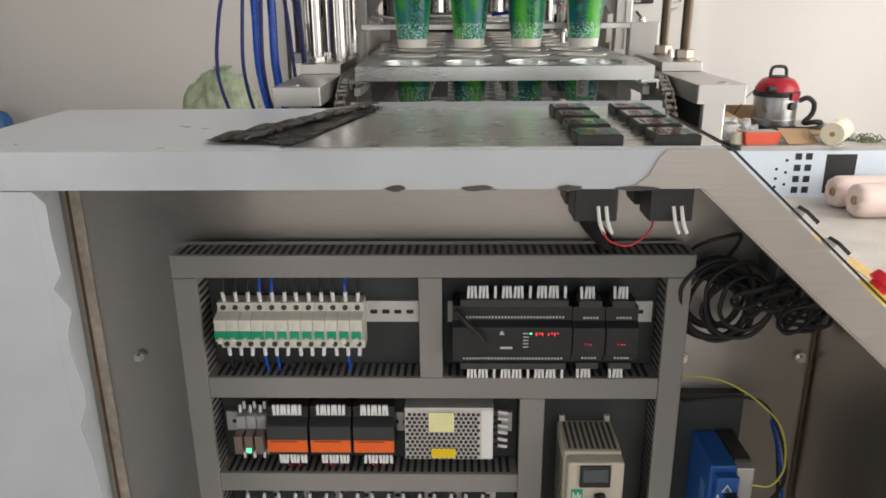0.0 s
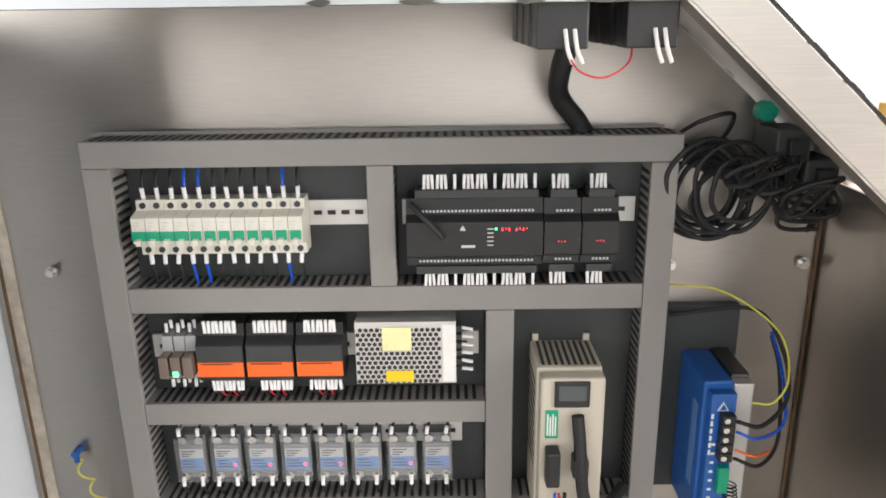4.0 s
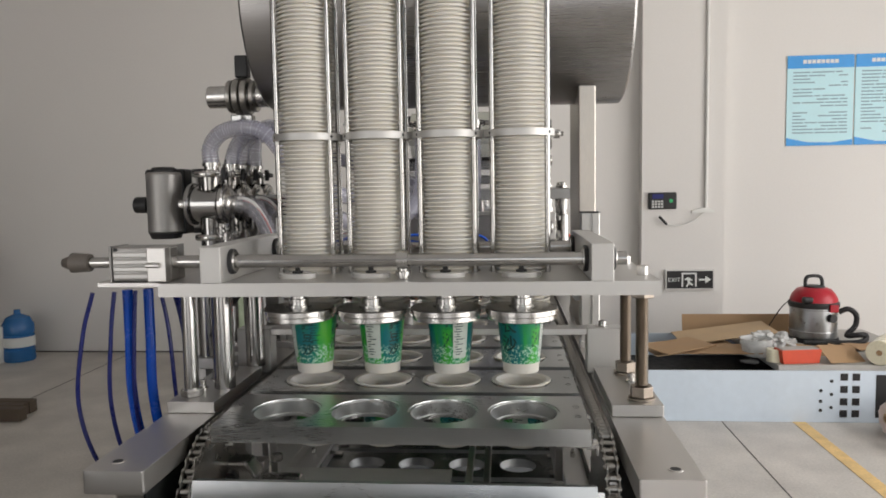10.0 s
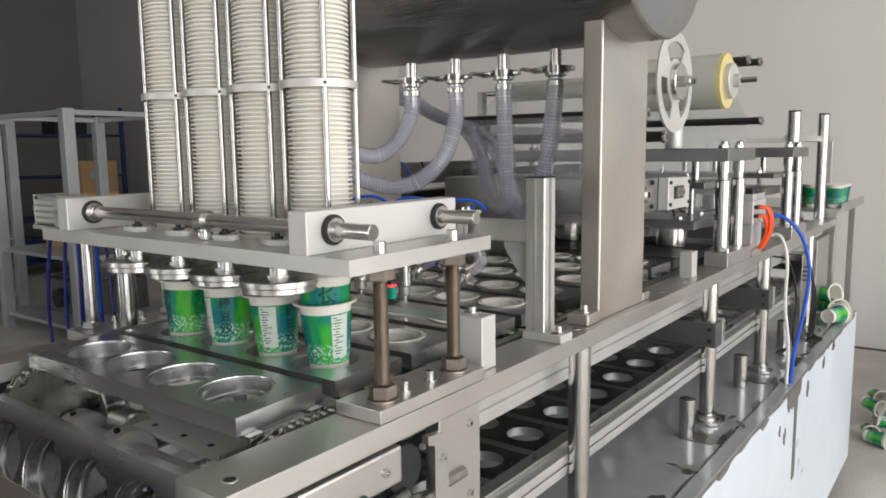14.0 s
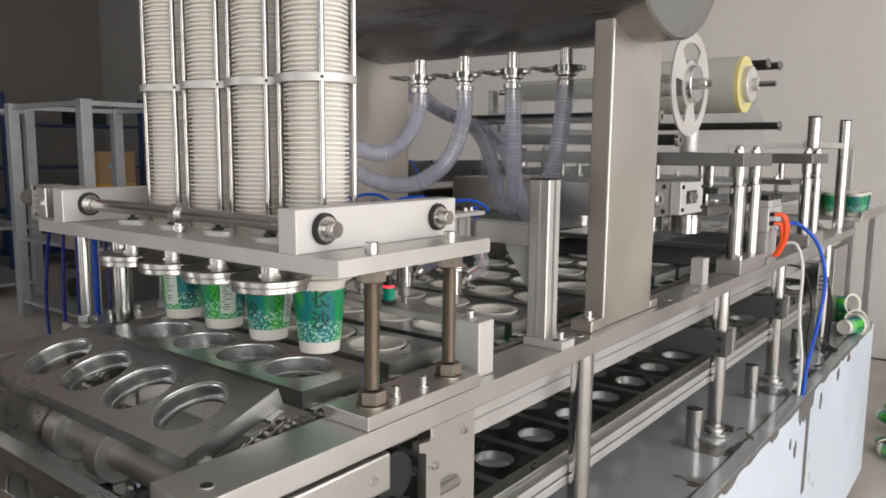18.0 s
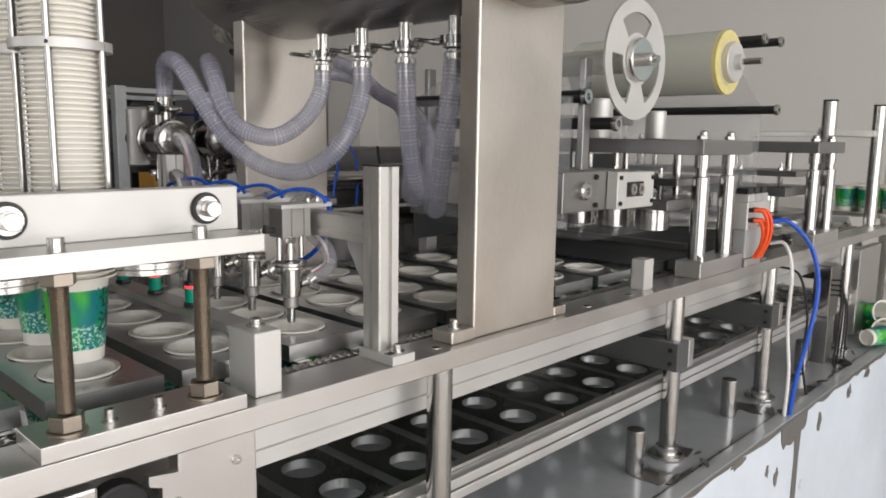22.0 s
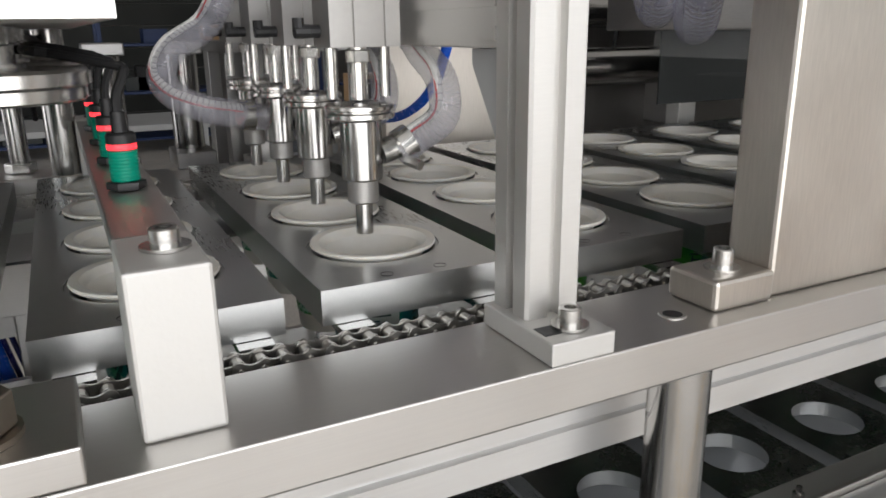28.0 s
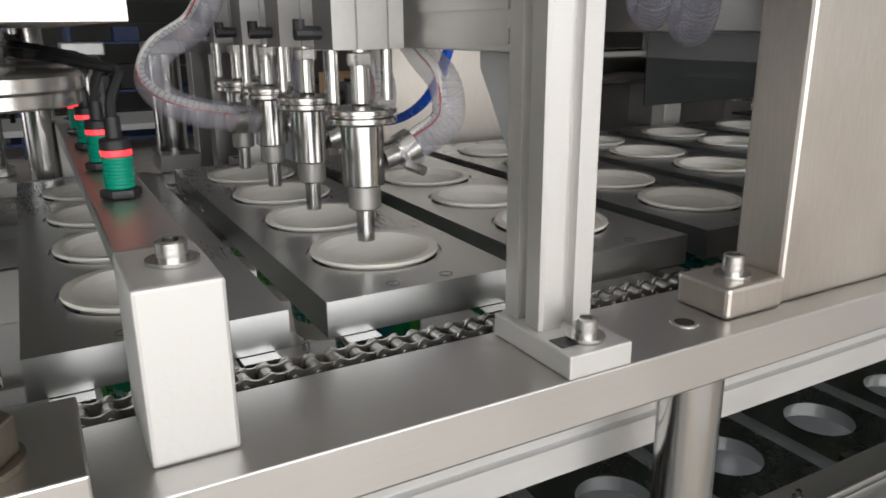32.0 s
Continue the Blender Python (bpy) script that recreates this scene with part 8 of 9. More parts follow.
part("cable", bsweep([(0.187, 0.942, 0.53), (0.192, 0.940, 0.50), (0.200, 0.945, 0.47)], 0.0020, 8, 6), WIRE_R, vf)
# blue drive on the right
bd = thing("servo_drive", "blue servo drive with terminal block and warning label", "servo drive", (0.44, 1.03, 0.44))
part("mount_plate", bbox(0.345, 0.464, 1.088, 1.1045, 0.44, 0.740), DARK, bd)
part("case", bbox(0.384, 0.424, 0.985, 1.0875, 0.445, 0.672, 0.003), BLUEBOX, bd, "blue painted case")
part("front_plate", bbox(0.390, 0.4235, 0.9695, 0.9848, 0.45, 0.661, 0.001), BLUEBOX, bd)
part("bracket", bbox(0.4245, 0.452, 0.985, 1.0875, 0.44, 0.668, 0.002), ALUW, bd)
for k in range(9):
    part("fin", bbox(0.4260 + 0.0028 * k, 0.4274 + 0.0028 * k, 1.00, 1.085, 0.6683, 0.6745), GREYSTEEL, bd)
part("warning_mark", bprism([(0.398, 0.637), (0.414, 0.637), (0.406, 0.650)], "y", 0.9680, 0.9693), SIGN, bd)
part("warning_inner", bprism([(0.401, 0.6385), (0.411, 0.6385), (0.406, 0.647)], "y", 0.9670, 0.9679), BLUEBOX, bd)
for k in range(5):
    part("terminal_block", bbox(0.402, 0.420, 0.955, 0.9693, 0.566 + 0.0142 * k, 0.5790 + 0.0142 * k, 0.0008), BLACK, bd)
    part("terminal_screw", blathe([(0, 0), (0.004, 0), (0.004, 0.0012), (0, 0.0012)], (0.408, 0.9537, 0.5725 + 0.0142 * k), "y", 12), TURNED, bd)
part("green_connector", bbox(0.405, 0.420, 0.958, 0.9693, 0.515, 0.555, 0.001), GREEN, bd)
bm = B()
for k in range(7):
    box(bm, 0.3955, 0.4005, 0.9682, 0.9693, 0.50 + 0.014 * k, 0.5035 + 0.014 * k)
for k in range(6):
    box(bm, 0.3915, 0.3945, 0.9682, 0.9693, 0.57 + 0.011 * k, 0.577 + 0.011 * k)
part("legend", bm, SIGN, bd)
part("side_lettering", bbox(0.3832, 0.3838, 1.00, 1.02, 0.50, 0.63), mat("faded_blue_print", (0.10, 0.22, 0.48), 0.4, 0, 0.1, 90, 0), bd, "faded print band")
part("earth_wire", bsweep([(0.448, 0.98, 0.642), (0.475, 0.975, 0.645), (0.498, 0.99, 0.675), (0.495, 1.03, 0.725), (0.43, 1.07, 0.768), (0.352, 1.085, 0.775)], 0.0015, 8, 8), WIRE_Y, bd, "yellow-green earth wire")
part("cable", bsweep([(0.42, 0.952, 0.630), (0.455, 0.955, 0.622), (0.495, 0.98, 0.65), (0.50, 1.02, 0.70), (0.47, 1.06, 0.745), (0.36, 1.08, 0.73)], 0.0030, 8, 8), RUBBER, bd)
part("cable", bsweep([(0.42, 0.952, 0.615), (0.45, 0.95, 0.606), (0.490, 0.97, 0.62), (0.502, 1.02, 0.67), (0.50, 1.06, 0.71)], 0.0022, 8, 8), BLUE, bd)
part("cable", bsweep([(0.42, 0.952, 0.588), (0.445, 0.945, 0.582), (0.470, 0.96, 0.580)], 0.0018, 8, 8), ORANGE, bd)
part("cable", bsweep([(0.42, 0.952, 0.575), (0.455, 0.95, 0.565), (0.490, 0.98, 0.59), (0.508, 1.04, 0.66), (0.505, 1.07, 0.70)], 0.0026, 8, 8), RUBBER, bd)
for k in range(5):
    part("coil_turn", blathe([(0.008, 0), (0.010, 0.001), (0.008, 0.002), (0.008, 0)], (0.428 - 0.001 * k, 0.965, 0.500 + 0.006 * k), seg=14), RUBBER, bd)
# loose cable coils
cc = thing("cable_coil", "tangle of black cable hanging beside the ducts", "cable coil", (0.40, 1.05, 0.9))
r = random.Random(13)
for k in range(9):
    cx, cz, rr = 0.395 + r.uniform(-0.018, 0.028), 0.918 + r.uniform(-0.014, 0.012), r.uniform(0.030, 0.060)
    pts = [(cx + rr * math.cos(a) * (1 + 0.08 * math.sin(3 * a + k)), 1.075 - 0.006 * k + 0.004 * math.sin(2 * a), cz + rr * 1.15 * math.sin(a)) for a in [2 * math.pi * i / 10 + k for i in range(11)]]
    part("loop", bsweep(pts, 0.0034, 7, 5), RUBBER, cc)
for k in range(6):
    z = 0.955 - 0.006 * k
    part("lead", bsweep([(0.30, 1.05, 0.99), (0.36, 1.06, 0.975 - 0.004 * k), (0.43 + 0.01 * k, 1.07, 0.95 - 0.01 * k), (0.50, 1.075, 0.925 - 0.013 * k), (0.555, 1.08, 0.905 - 0.01 * k)], 0.0032, 7, 6), RUBBER, cc)
for k in range(9):
    u = r.random()
    cx, cz, rr = 0.37 + 0.17 * u, 1.000 - 0.100 * u + r.uniform(-0.02, 0.010), r.uniform(0.018, 0.034)
    y0 = r.uniform(0.96, 1.08)
    pts = [(cx + rr * math.cos(a) * 1.2, y0 + 0.012 * math.sin(2 * a + k), cz + rr * 0.8 * math.sin(a + 0.3 * k)) for a in [2 * math.pi * i / 9 + k for i in range(10)]]
    part("loop", bsweep(pts, 0.0030, 6, 4), RUBBER, cc)
part("clamp", blathe([(0, 0), (0.013, 0), (0.013, 0.02), (0, 0.02)], (0.46, 1.06, 1.02), "y", 14), SENSOR, cc)
for k, (x, y, z) in enumerate(((0.475, 1.03, 0.985), (0.520, 1.04, 0.945))):
    sw = thing("switch_module", "dark terminal block behind the slope with wires", "switch module", (x, y, z), "switch backs in the cabinet")
    part("body", bbox(x - 0.022, x + 0.022, y - 0.02, y + 0.05, z - 0.022, z + 0.018, 0.003), DARK, sw)
    part("connector", bbox(x - 0.010, x + 0.014, y - 0.032, y - 0.0203, z - 0.012, z + 0.008, 0.002), RUBBER, sw)
    for q in range(4):
        part("lead", bsweep([(x - 0.01 + 0.006 * q, y - 0.03, z - 0.012), (x + 0.004 * q, y - 0.01, z - 0.045), (x + 0.03 + 0.01 * q, y + 0.05, z - 0.06), (x + 0.02, 1.08, z - 0.075 - 0.006 * q)], 0.0024, 7, 6), RUBBER, sw)
ew = thing("earth_cable", "coiled yellow earth wire on a stud", "cable", (-0.49, 1.09, 0.48))
ew.location = (-0.537, 1.09, 0.425)
bm = B()
pts = []
for k in range(44):
    a = k * 0.75
    pts.append((-0.492 + 0.0016 * k + 0.007 * math.cos(a), 1.088 + 0.007 * math.sin(a), 0.55 - 0.0042 * k))
sweep(bm, pts, 0.0018, 6, 3)
part("wire", bm, WIRE_Y, ew)
bm = B()
cyl(bm, (-0.492, 1.085, 0.56), (-0.492, 1.1045, 0.56), 0.006, 12)
cyl(bm, (-0.492, 1.09, 0.545), (-0.492, 1.09, 0.556), 0.0045, 10)
part("lug", bm, BLUEBOX, ew)

# ---- things about the hall ----
bx = thing("steel_tray", "open pale blue filmed sheet-steel tray lying on the floor", "steel tray", (2.0, 5.6, 0))
BX0, BX1, BY0, BY1, BH = 1.066, 3.05, 5.22, 6.45, 0.34
part("front_side", bbox(BX0, BX1, BY0, BY0 + 0.012, 0.002, BH), BOXBLUE, bx, "pale blue filmed side with square vents")
part("back_side", bbox(BX0, BX1, BY1 - 0.012, BY1, 0.002, BH), BOXBLUE, bx)
part("left_side", bbox(BX0, BX0 + 0.012, BY0 + 0.0122, BY1 - 0.0122, 0.002, BH), BOXBLUE, bx)
part("right_side", bbox(BX1 - 0.012, BX1, BY0 + 0.0122, BY1 - 0.0122, 0.002, BH), BOXBLUE, bx)
part("bottom", bbox(BX0 + 0.0122, BX1 - 0.0122, BY0 + 0.0122, BY1 - 0.0122, 0.002, 0.16), RUBBER, bx, "black lining")
for x in (2.381, 2.455):
    for z in (0.300, 0.219, 0.138, 0.060):
        part("vent", bbox(x - 0.023, x + 0.023, BY0 - 0.002, BY0 - 0.0003, z - 0.023, z + 0.023), RUBBER, bx)
for x, z in ((2.304, 0.273), (2.304, 0.186), (2.304, 0.100), (2.238, 0.210), (2.238, 0.141), (2.238, 0.081)):
    part("drill_hole", bcyl((x, BY0 - 0.002, z), (x, BY0 - 0.0003, z), 0.011, 12), RUBBER, bx)
part("cut_out", bbox(2.577, 2.789, BY0 - 0.002, BY0 - 0.0003, 0.035, 0.315), RUBBER, bx, "dark square cut-out")
part("cover_sheet", bbox(1.98, 3.045, BY0 + 0.02, BY1 - 0.02, 0.325, 0.371), GREYSHEET, bx, "dusty grey sheet lying over one end")


def loose(name, bm, material, label, category, at, group="", kind_=""):
    return single(name, bm, material, label, category, at, group, kind_)


for k, (x, y, z, w, d, a, tilt) in enumerate(((1.55, 5.85, 0.362, 0.62, 0.34, 12, 3), (1.72, 5.62, 0.375, 0.55, 0.24, -18, 4), (1.85, 6.0, 0.40, 0.70, 0.30, 6, 6), (1.45, 5.7, 0.352, 0.45, 0.28, 30, 2))):
    bm = B()
    box(bm, -w / 2, w / 2, -d / 2, d / 2, 0, 0.006)
    bmesh.ops.transform(bm, matrix=pose(x, y, z + 0.015 * k, tilt, -tilt, a), verts=bm.verts)
    loose("cardboard_sheet", bm, CARD if k % 2 else CARDL, "flattened cardboard sheet resting on the tray", "cardboard", (x, y, z + 0.015 * k), "cardboard on the tray")
bm = B()
box(bm, -0.42, 0.42, -0.003, 0.003, 0, 0.15)
box(bm, -0.42, 0.42, 0.004, 0.14, 0, 0.006)
bmesh.ops.transform(bm, matrix=pose(2.03, 6.28, 0.372, -6, 0, 0), verts=bm.verts)
loose("cardboard_sheet", bm, CARD, "folded brown cardboard strip standing on the tray", "cardboard", (2.03, 6.28, 0.372), "cardboard on the tray")
# vacuum cleaner
VXX, VYY, VZ = 2.505, 6.03, 0.3715
vc = thing("vacuum_cleaner", "dark red and steel canister vacuum cleaner with black hose", "vacuum cleaner", (VXX, VYY, VZ))
VAC = mat("vacuum_steel", (0.42, 0.43, 0.44), 0.3, 1, 0.08, 8, 0.03, 60, (1, 1, 14))
part("canister", blathe([(0, 0.030), (0.160, 0.030), (0.163, 0.036), (0.163, 0.075), (0.167, 0.080), (0.163, 0.086), (0.163, 0.240), (0.168, 0.246), (0.168, 0.256), (0, 0.256)], (VXX, VYY, VZ), seg=40), VAC, vc, "brushed steel canister")
part("base", blathe([(0, 0.0), (0.172, 0.0), (0.178, 0.012), (0.172, 0.0295), (0, 0.0297)], (VXX, VYY, VZ), seg=40), BLACK, vc, "black base ring")
part("band", blathe([(0, 0.2562), (0.172, 0.2562), (0.175, 0.262), (0.174, 0.290), (0.168, 0.297), (0, 0.2975)], (VXX, VYY, VZ), seg=40), BLACK, vc, "black rim band")
part("head", blathe([(0, 0.2977), (0.164, 0.2977), (0.162, 0.318), (0.146, 0.352), (0.118, 0.385), (0.082, 0.398), (0, 0.404)], (VXX, VYY, VZ), seg=40), RED, vc, "dark red domed head")
part("head_cap", blathe([(0, 0.400), (0.074, 0.400), (0.072, 0.408), (0.05, 0.413), (0, 0.414)], (VXX, VYY, VZ), seg=32), BLACK, vc)
part("motor_vent", bbox(VXX - 0.13, VXX - 0.06, VYY - 0.155, VYY - 0.10, VZ + 0.298, VZ + 0.342, 0.012), BLACK, vc)
part("handle", bsweep([(VXX - 0.062, VYY, VZ + 0.395), (VXX - 0.062, VYY, VZ + 0.450), (VXX - 0.040, VYY, VZ + 0.478), (VXX + 0.030, VYY, VZ + 0.478), (VXX + 0.055, VYY, VZ + 0.450), (VXX + 0.058, VYY, VZ + 0.385)], 0.013, 10, 8), BLACK, vc)
part("latch", bbox(VXX + 0.045, VXX + 0.105, VYY - 0.182, VYY - 0.150, VZ + 0.235, VZ + 0.290, 0.006), RED, vc, "red latch")
part("hose_port", bcyl((VXX + 0.06, VYY - 0.150, VZ + 0.19), (VXX + 0.072, VYY - 0.180, VZ + 0.19), 0.030, 20), BLACK, vc)
part("hose", bsweep([(VXX + 0.155, VYY - 0.06, VZ + 0.22), (VXX + 0.215, VYY - 0.08, VZ + 0.245), (VXX + 0.27, VYY - 0.08, VZ + 0.20), (VXX + 0.265, VYY - 0.08, VZ + 0.12), (VXX + 0.20, VYY - 0.10, VZ + 0.055), (VXX + 0.26, VYY - 0.16, VZ + 0.07), (VXX + 0.325, VYY - 0.12, VZ + 0.055), (VXX + 0.26, VYY - 0.19, VZ + 0.024), (VXX + 0.05, VYY - 0.22, VZ + 0.022), (VXX - 0.14, VYY - 0.20, VZ + 0.022)], 0.018, 12, 8, 0.003, 0.012), RUBBER, vc)
part("power_cord", bsweep([(VXX - 0.16, VYY, VZ + 0.31), (VXX - 0.22, VYY + 0.03, VZ + 0.24), (VXX - 0.30, VYY + 0.05, VZ + 0.10), (VXX - 0.36, VYY + 0.05, VZ + 0.01)], 0.004, 8, 6), RUBBER, vc)
loose("tape_roll", blathe([(0.026, 0), (0.046, 0), (0.046, 0.085), (0.026, 0.085), (0.026, 0)], (1.985, 5.345, 0.372), seg=24), CREAM, "tall roll of cream packing tape", "tape", (1.985, 5.345, 0.372))
loose("plastic_tub", blathe([(0, 0), (0.085, 0), (0.11, 0.12), (0.10, 0.12), (0.078, 0.01), (0, 0.01)], (1.93, 5.52, 0.372), seg=24), CLOUDY, "cloudy plastic tub with rubbish", "tub", (1.93, 5.52, 0.372))
loose("flat_disc", blathe([(0, 0), (0.058, 0), (0.060, 0.004), (0.058, 0.008), (0, 0.008)], (1.83, 5.345, 0.366), seg=28), BLACK, "dark flat disc lying on the tray edge", "disc", (1.83, 5.345, 0.366))
ob_ = thing("orange_box", "open orange-red plastic tool box", "plastic box", (2.13, 5.33, 0.372))
bm = B()
prism(bm, [(-0.12, 0), (0.12, 0), (0.135, 0.09), (-0.135, 0.09)], "y", -0.055, 0.055, 0.004)
bmesh.ops.transform(bm, matrix=pose(2.13, 5.33, 0.3722, 0, 0, 8), verts=bm.verts)
part("box", bm, mat("orange_red_plastic", (0.58, 0.07, 0.03), 0.4, 0, 0.08, 20, 0.02, 100), ob_)
bm = B()
prism(bm, [(-0.122, 0), (0.122, 0), (0.120, 0.004), (-0.120, 0.004)], "y", -0.044, 0.044)
bmesh.ops.transform(bm, matrix=pose(2.13, 5.33, 0.4625, 0, 0, 8), verts=bm.verts)
part("contents", bm, GREYSHEET, ob_, "grey odds and ends inside")
cr = thing("cream_roll", "short cream roll of film lying over the tray's edge", "film roll", (2.66, 5.34, 0.372))
d = Vector((0.60, 0.80, 0.0)).normalized()
p0 = Vector((2.60, 5.24, 0.452))
part("roll", bcyl(p0, p0 + d * 0.30, 0.080, 32, bevel=0.004), CREAM, cr)
part("core", bcyl(p0 - d * 0.002, p0 - d * 0.0005, 0.018, 16), CARD, cr, "brown paper core")
part("loose_end", bprism([(2.60, 5.21), (2.80, 5.40), (2.84, 5.36), (2.66, 5.19)], "z", 0.3722, 0.374), CLOUDY, cr)
for k, (x, y, a, t) in enumerate(((2.42, 5.36, 20, 34), (2.30, 5.60, -15, 12), (2.55, 5.66, 70, 10), (2.75, 5.75, 25, 6))):
    bm = B()
    box(bm, -0.14, 0.14, -0.08, 0.08, 0, 0.004)
    bmesh.ops.transform(bm, matrix=pose(x, y, 0.373 + abs(0.08 * math.sin(radians(t))), t, 4, a), verts=bm.verts)
    loose("cardboard_scrap", bm, CARD, "torn brown cardboard scrap on the tray", "cardboard", (x, y, 0.372), "cardboard on the tray")
r = random.Random(77)
bm = B()
for k in range(40):
    x, y = 2.95 + r.uniform(-0.12, 0.10), 5.42 + r.uniform(-0.10, 0.12)
    a = r.uniform(0, 6.28)
    sweep(bm, [(x, y, 0.373), (x + 0.03 * math.cos(a), y + 0.03 * math.sin(a), 0.385 + r.uniform(0, 0.03)), (x + 0.07 * math.cos(a + 0.4), y + 0.07 * math.sin(a + 0.4), 0.376)], 0.0035, 4, 3)
loose("strap_offcuts", bm, mat("drab_green_strap", (0.10, 0.13, 0.05), 0.5, 0, 0.2, 30, 0), "heap of drab green strap offcuts", "offcuts", (2.95, 5.42, 0.372), kind_="stuff")
for k, (x, y, z, s) in enumerate(((2.0, 5.66, 0.42, 0.13), (2.18, 5.72, 0.41, 0.11), (2.86, 5.5, 0.40, 0.08))):
    bm = B()
    bmesh.ops.create_icosphere(bm, subdivisions=4, radius=s)
    for v in bm.verts:
        v.co *= 0.75 + 0.55 * noise.noise(v.co * 14 + Vector((k, 2, 3))) + 0.25 * noise.noise(v.co * 45)
        v.co.z *= 0.7
    bmesh.ops.translate(bm, verts=bm.verts, vec=(x, y, z))
    for v in bm.verts:
        v.co.z = max(v.co.z, 0.3725)
    loose("plastic_bag", bm, CLOUDY, "crumpled clear plastic bag on the tray", "plastic bag", (x, y, 0.3725), "plastic bags")
# pink film rolls and mustard sack on the right
for k, (x, y, r) in enumerate(((2.55, 4.72, 0.112), (2.53, 4.97, 0.108))):
    pr = thing("pink_film_roll", "pale pink plastic film roll lying on the floor", "film roll", (x + 0.4, y, 0), "pink film rolls")
    bm = B()
    seg = 40
    rings = []
    for q, (rr, h) in enumerate([(0.030, 0.004), (0.045, -0.006), (r * 0.8, -0.012), (r * 0.97, 0.012), (r, 0.05)] + [(r, 0.05 + 0.07 * j) for j in range(1, 10)] + [(r * 0.9, 0.76), (0.03, 0.765)]):
        ring = []
        for i in range(seg):
            a = 2 * math.pi * i / seg
            v = Vector((h, math.cos(a) * rr, math.sin(a) * rr))
            f = 1 + 0.055 * noise.noise(Vector((h * 9 + 3 * k, math.cos(a) * 2.2, math.sin(a) * 2.2)))
            ring.append(bm.verts.new((x + h + 0.010 * noise.noise(Vector((k + 5, math.cos(a) * 3, math.sin(a) * 3 + rr * 20))), y + v.y * f, max(0.001, r * 1.0 + v.z * f))))
        rings.append(ring)
    for p, q in zip(rings, rings[1:]):
        for i in range(seg):
            bm.faces.new((p[i], p[(i + 1) % seg], q[(i + 1) % seg], q[i]))
    bm.faces.new(rings[0])
    bm.faces.new(rings[-1])
    part("roll", bm, PINK, pr, "crumpled pink wrapping", 60)
    part("core", blathe([(0.020, -0.012), (0.029, -0.012), (0.029, 0.01), (0.020, 0.01), (0.020, -0.012)], (x, y, r), "x", 24), CARDL, pr, "grey paper core")
mb = thing("wooden_carton", "mustard brown carton standing beyond the tray", "carton", (3.68, 5.75, 0))
part("carton", bbox(3.42, 3.95, 5.50, 6.0, 0.001, 0.46, 0.008), MUSTARD, mb)
part("flap", bprism([(5.50, 0.4605), (5.62, 0.52), (5.625, 0.515), (5.506, 0.4605)], "x", 3.43, 3.94), CARDL, mb)
# green sack on the floor by the far wall
SX, SY = -1.99, 6.32
gs = thing("green_sack", "bulging pale green plastic sack on the floor", "sack", (SX, SY, 0))
bm = B()
bmesh.ops.create_icosphere(bm, subdivisions=5, radius=0.42)
for v in bm.verts:
    n = noise.noise(v.co * 3.4) * 0.16 + noise.noise(Vector((v.co.x * 16, v.co.y * 16, v.co.z * 3))) * 0.09
    v.co *= 1 + n
    v.co.x *= 0.80 * (0.86 + 0.14 * min(1, max(0, (v.co.z + 0.42) / 0.3)))
    v.co.y *= 0.72
    v.co.z *= 1.02
bmesh.ops.translate(bm, verts=bm.verts, vec=(SX, SY, 0.395))
for v in bm.verts:
    v.co.z = max(v.co.z, 0.001)
part("bag", bm, SACK, gs)
part("gathered_top", blathe([(0, 0.74), (0.10, 0.76), (0.075, 0.80), (0.05, 0.83), (0.085, 0.865), (0.05, 0.87), (0, 0.835)], (SX + 0.02, SY - 0.03, 0), seg=14), SACK, gs)
# loose cups on the floor behind the machine and on the deck
rnd = random.Random(12)
for k in range(10):
    copy_thing(cup0, pose(0.685 + rnd.uniform(-0.10, 0.10), 5.46 + rnd.uniform(-0.16, 0.16), 0.042 + (0.0 if k < 6 else 0.070 if k < 9 else 0.13), 90 + rnd.uniform(-25, 25), 0, rnd.uniform(0, 360)))
for k, (x, y, z, rx, rz) in enumerate(((0.60, 5.16, 0.042, 90, 20), (0.68, 5.10, 0.042, 90, 75),
                                       (0.52, 4.42, 0.838, 90, 30), (0.48, 4.52, 0.838, 90, 100), (0.54, 4.34, 0.838, 90, 160), (0.50, 4.45, 0.90, 80, 60))):
    copy_thing(cup0, pose(x, y, z, rx, 0, rz))
# chairs, fan, boxes and shelving on the left
fan = thing("floor_fan", "large black drum fan on a stand", "fan", (-4.95, 6.4, 0))
bm = B()
lathe(bm, [(0.36, -0.09), (0.38, -0.09), (0.38, 0.09), (0.36, 0.09), (0.36, -0.09)], (-4.95, 6.4, 0.95), "y", 36)
part("drum", bm, BLACK, fan)
bm = B()
for k in range(7):
    r0 = 0.05 + 0.05 * k
    lathe(bm, [(r0, -0.006), (r0 + 0.006, -0.006), (r0 + 0.006, 0), (r0, 0), (r0, -0.006)], (-4.95, 6.31, 0.95), "y", 30)
for k in range(12):
    a = 2 * math.pi * k / 12
    cyl(bm, (-4.95, 6.315, 0.95), (-4.95 + 0.37 * math.cos(a), 6.315, 0.95 + 0.37 * math.sin(a)), 0.004, 6)
part("grille", bm, BLACK, fan)
bm = B()
for k in range(3):
    a0 = 2 * math.pi * k / 3
    prism(bm, [(-4.95 + r * math.cos(a0 + t), 0.95 + r * math.sin(a0 + t)) for r, t in ((0.05, 0), (0.32, -0.35), (0.34, 0.35), (0.06, 0.6))], "y", 6.39, 6.40)
part("blade", bm, DARK, fan)
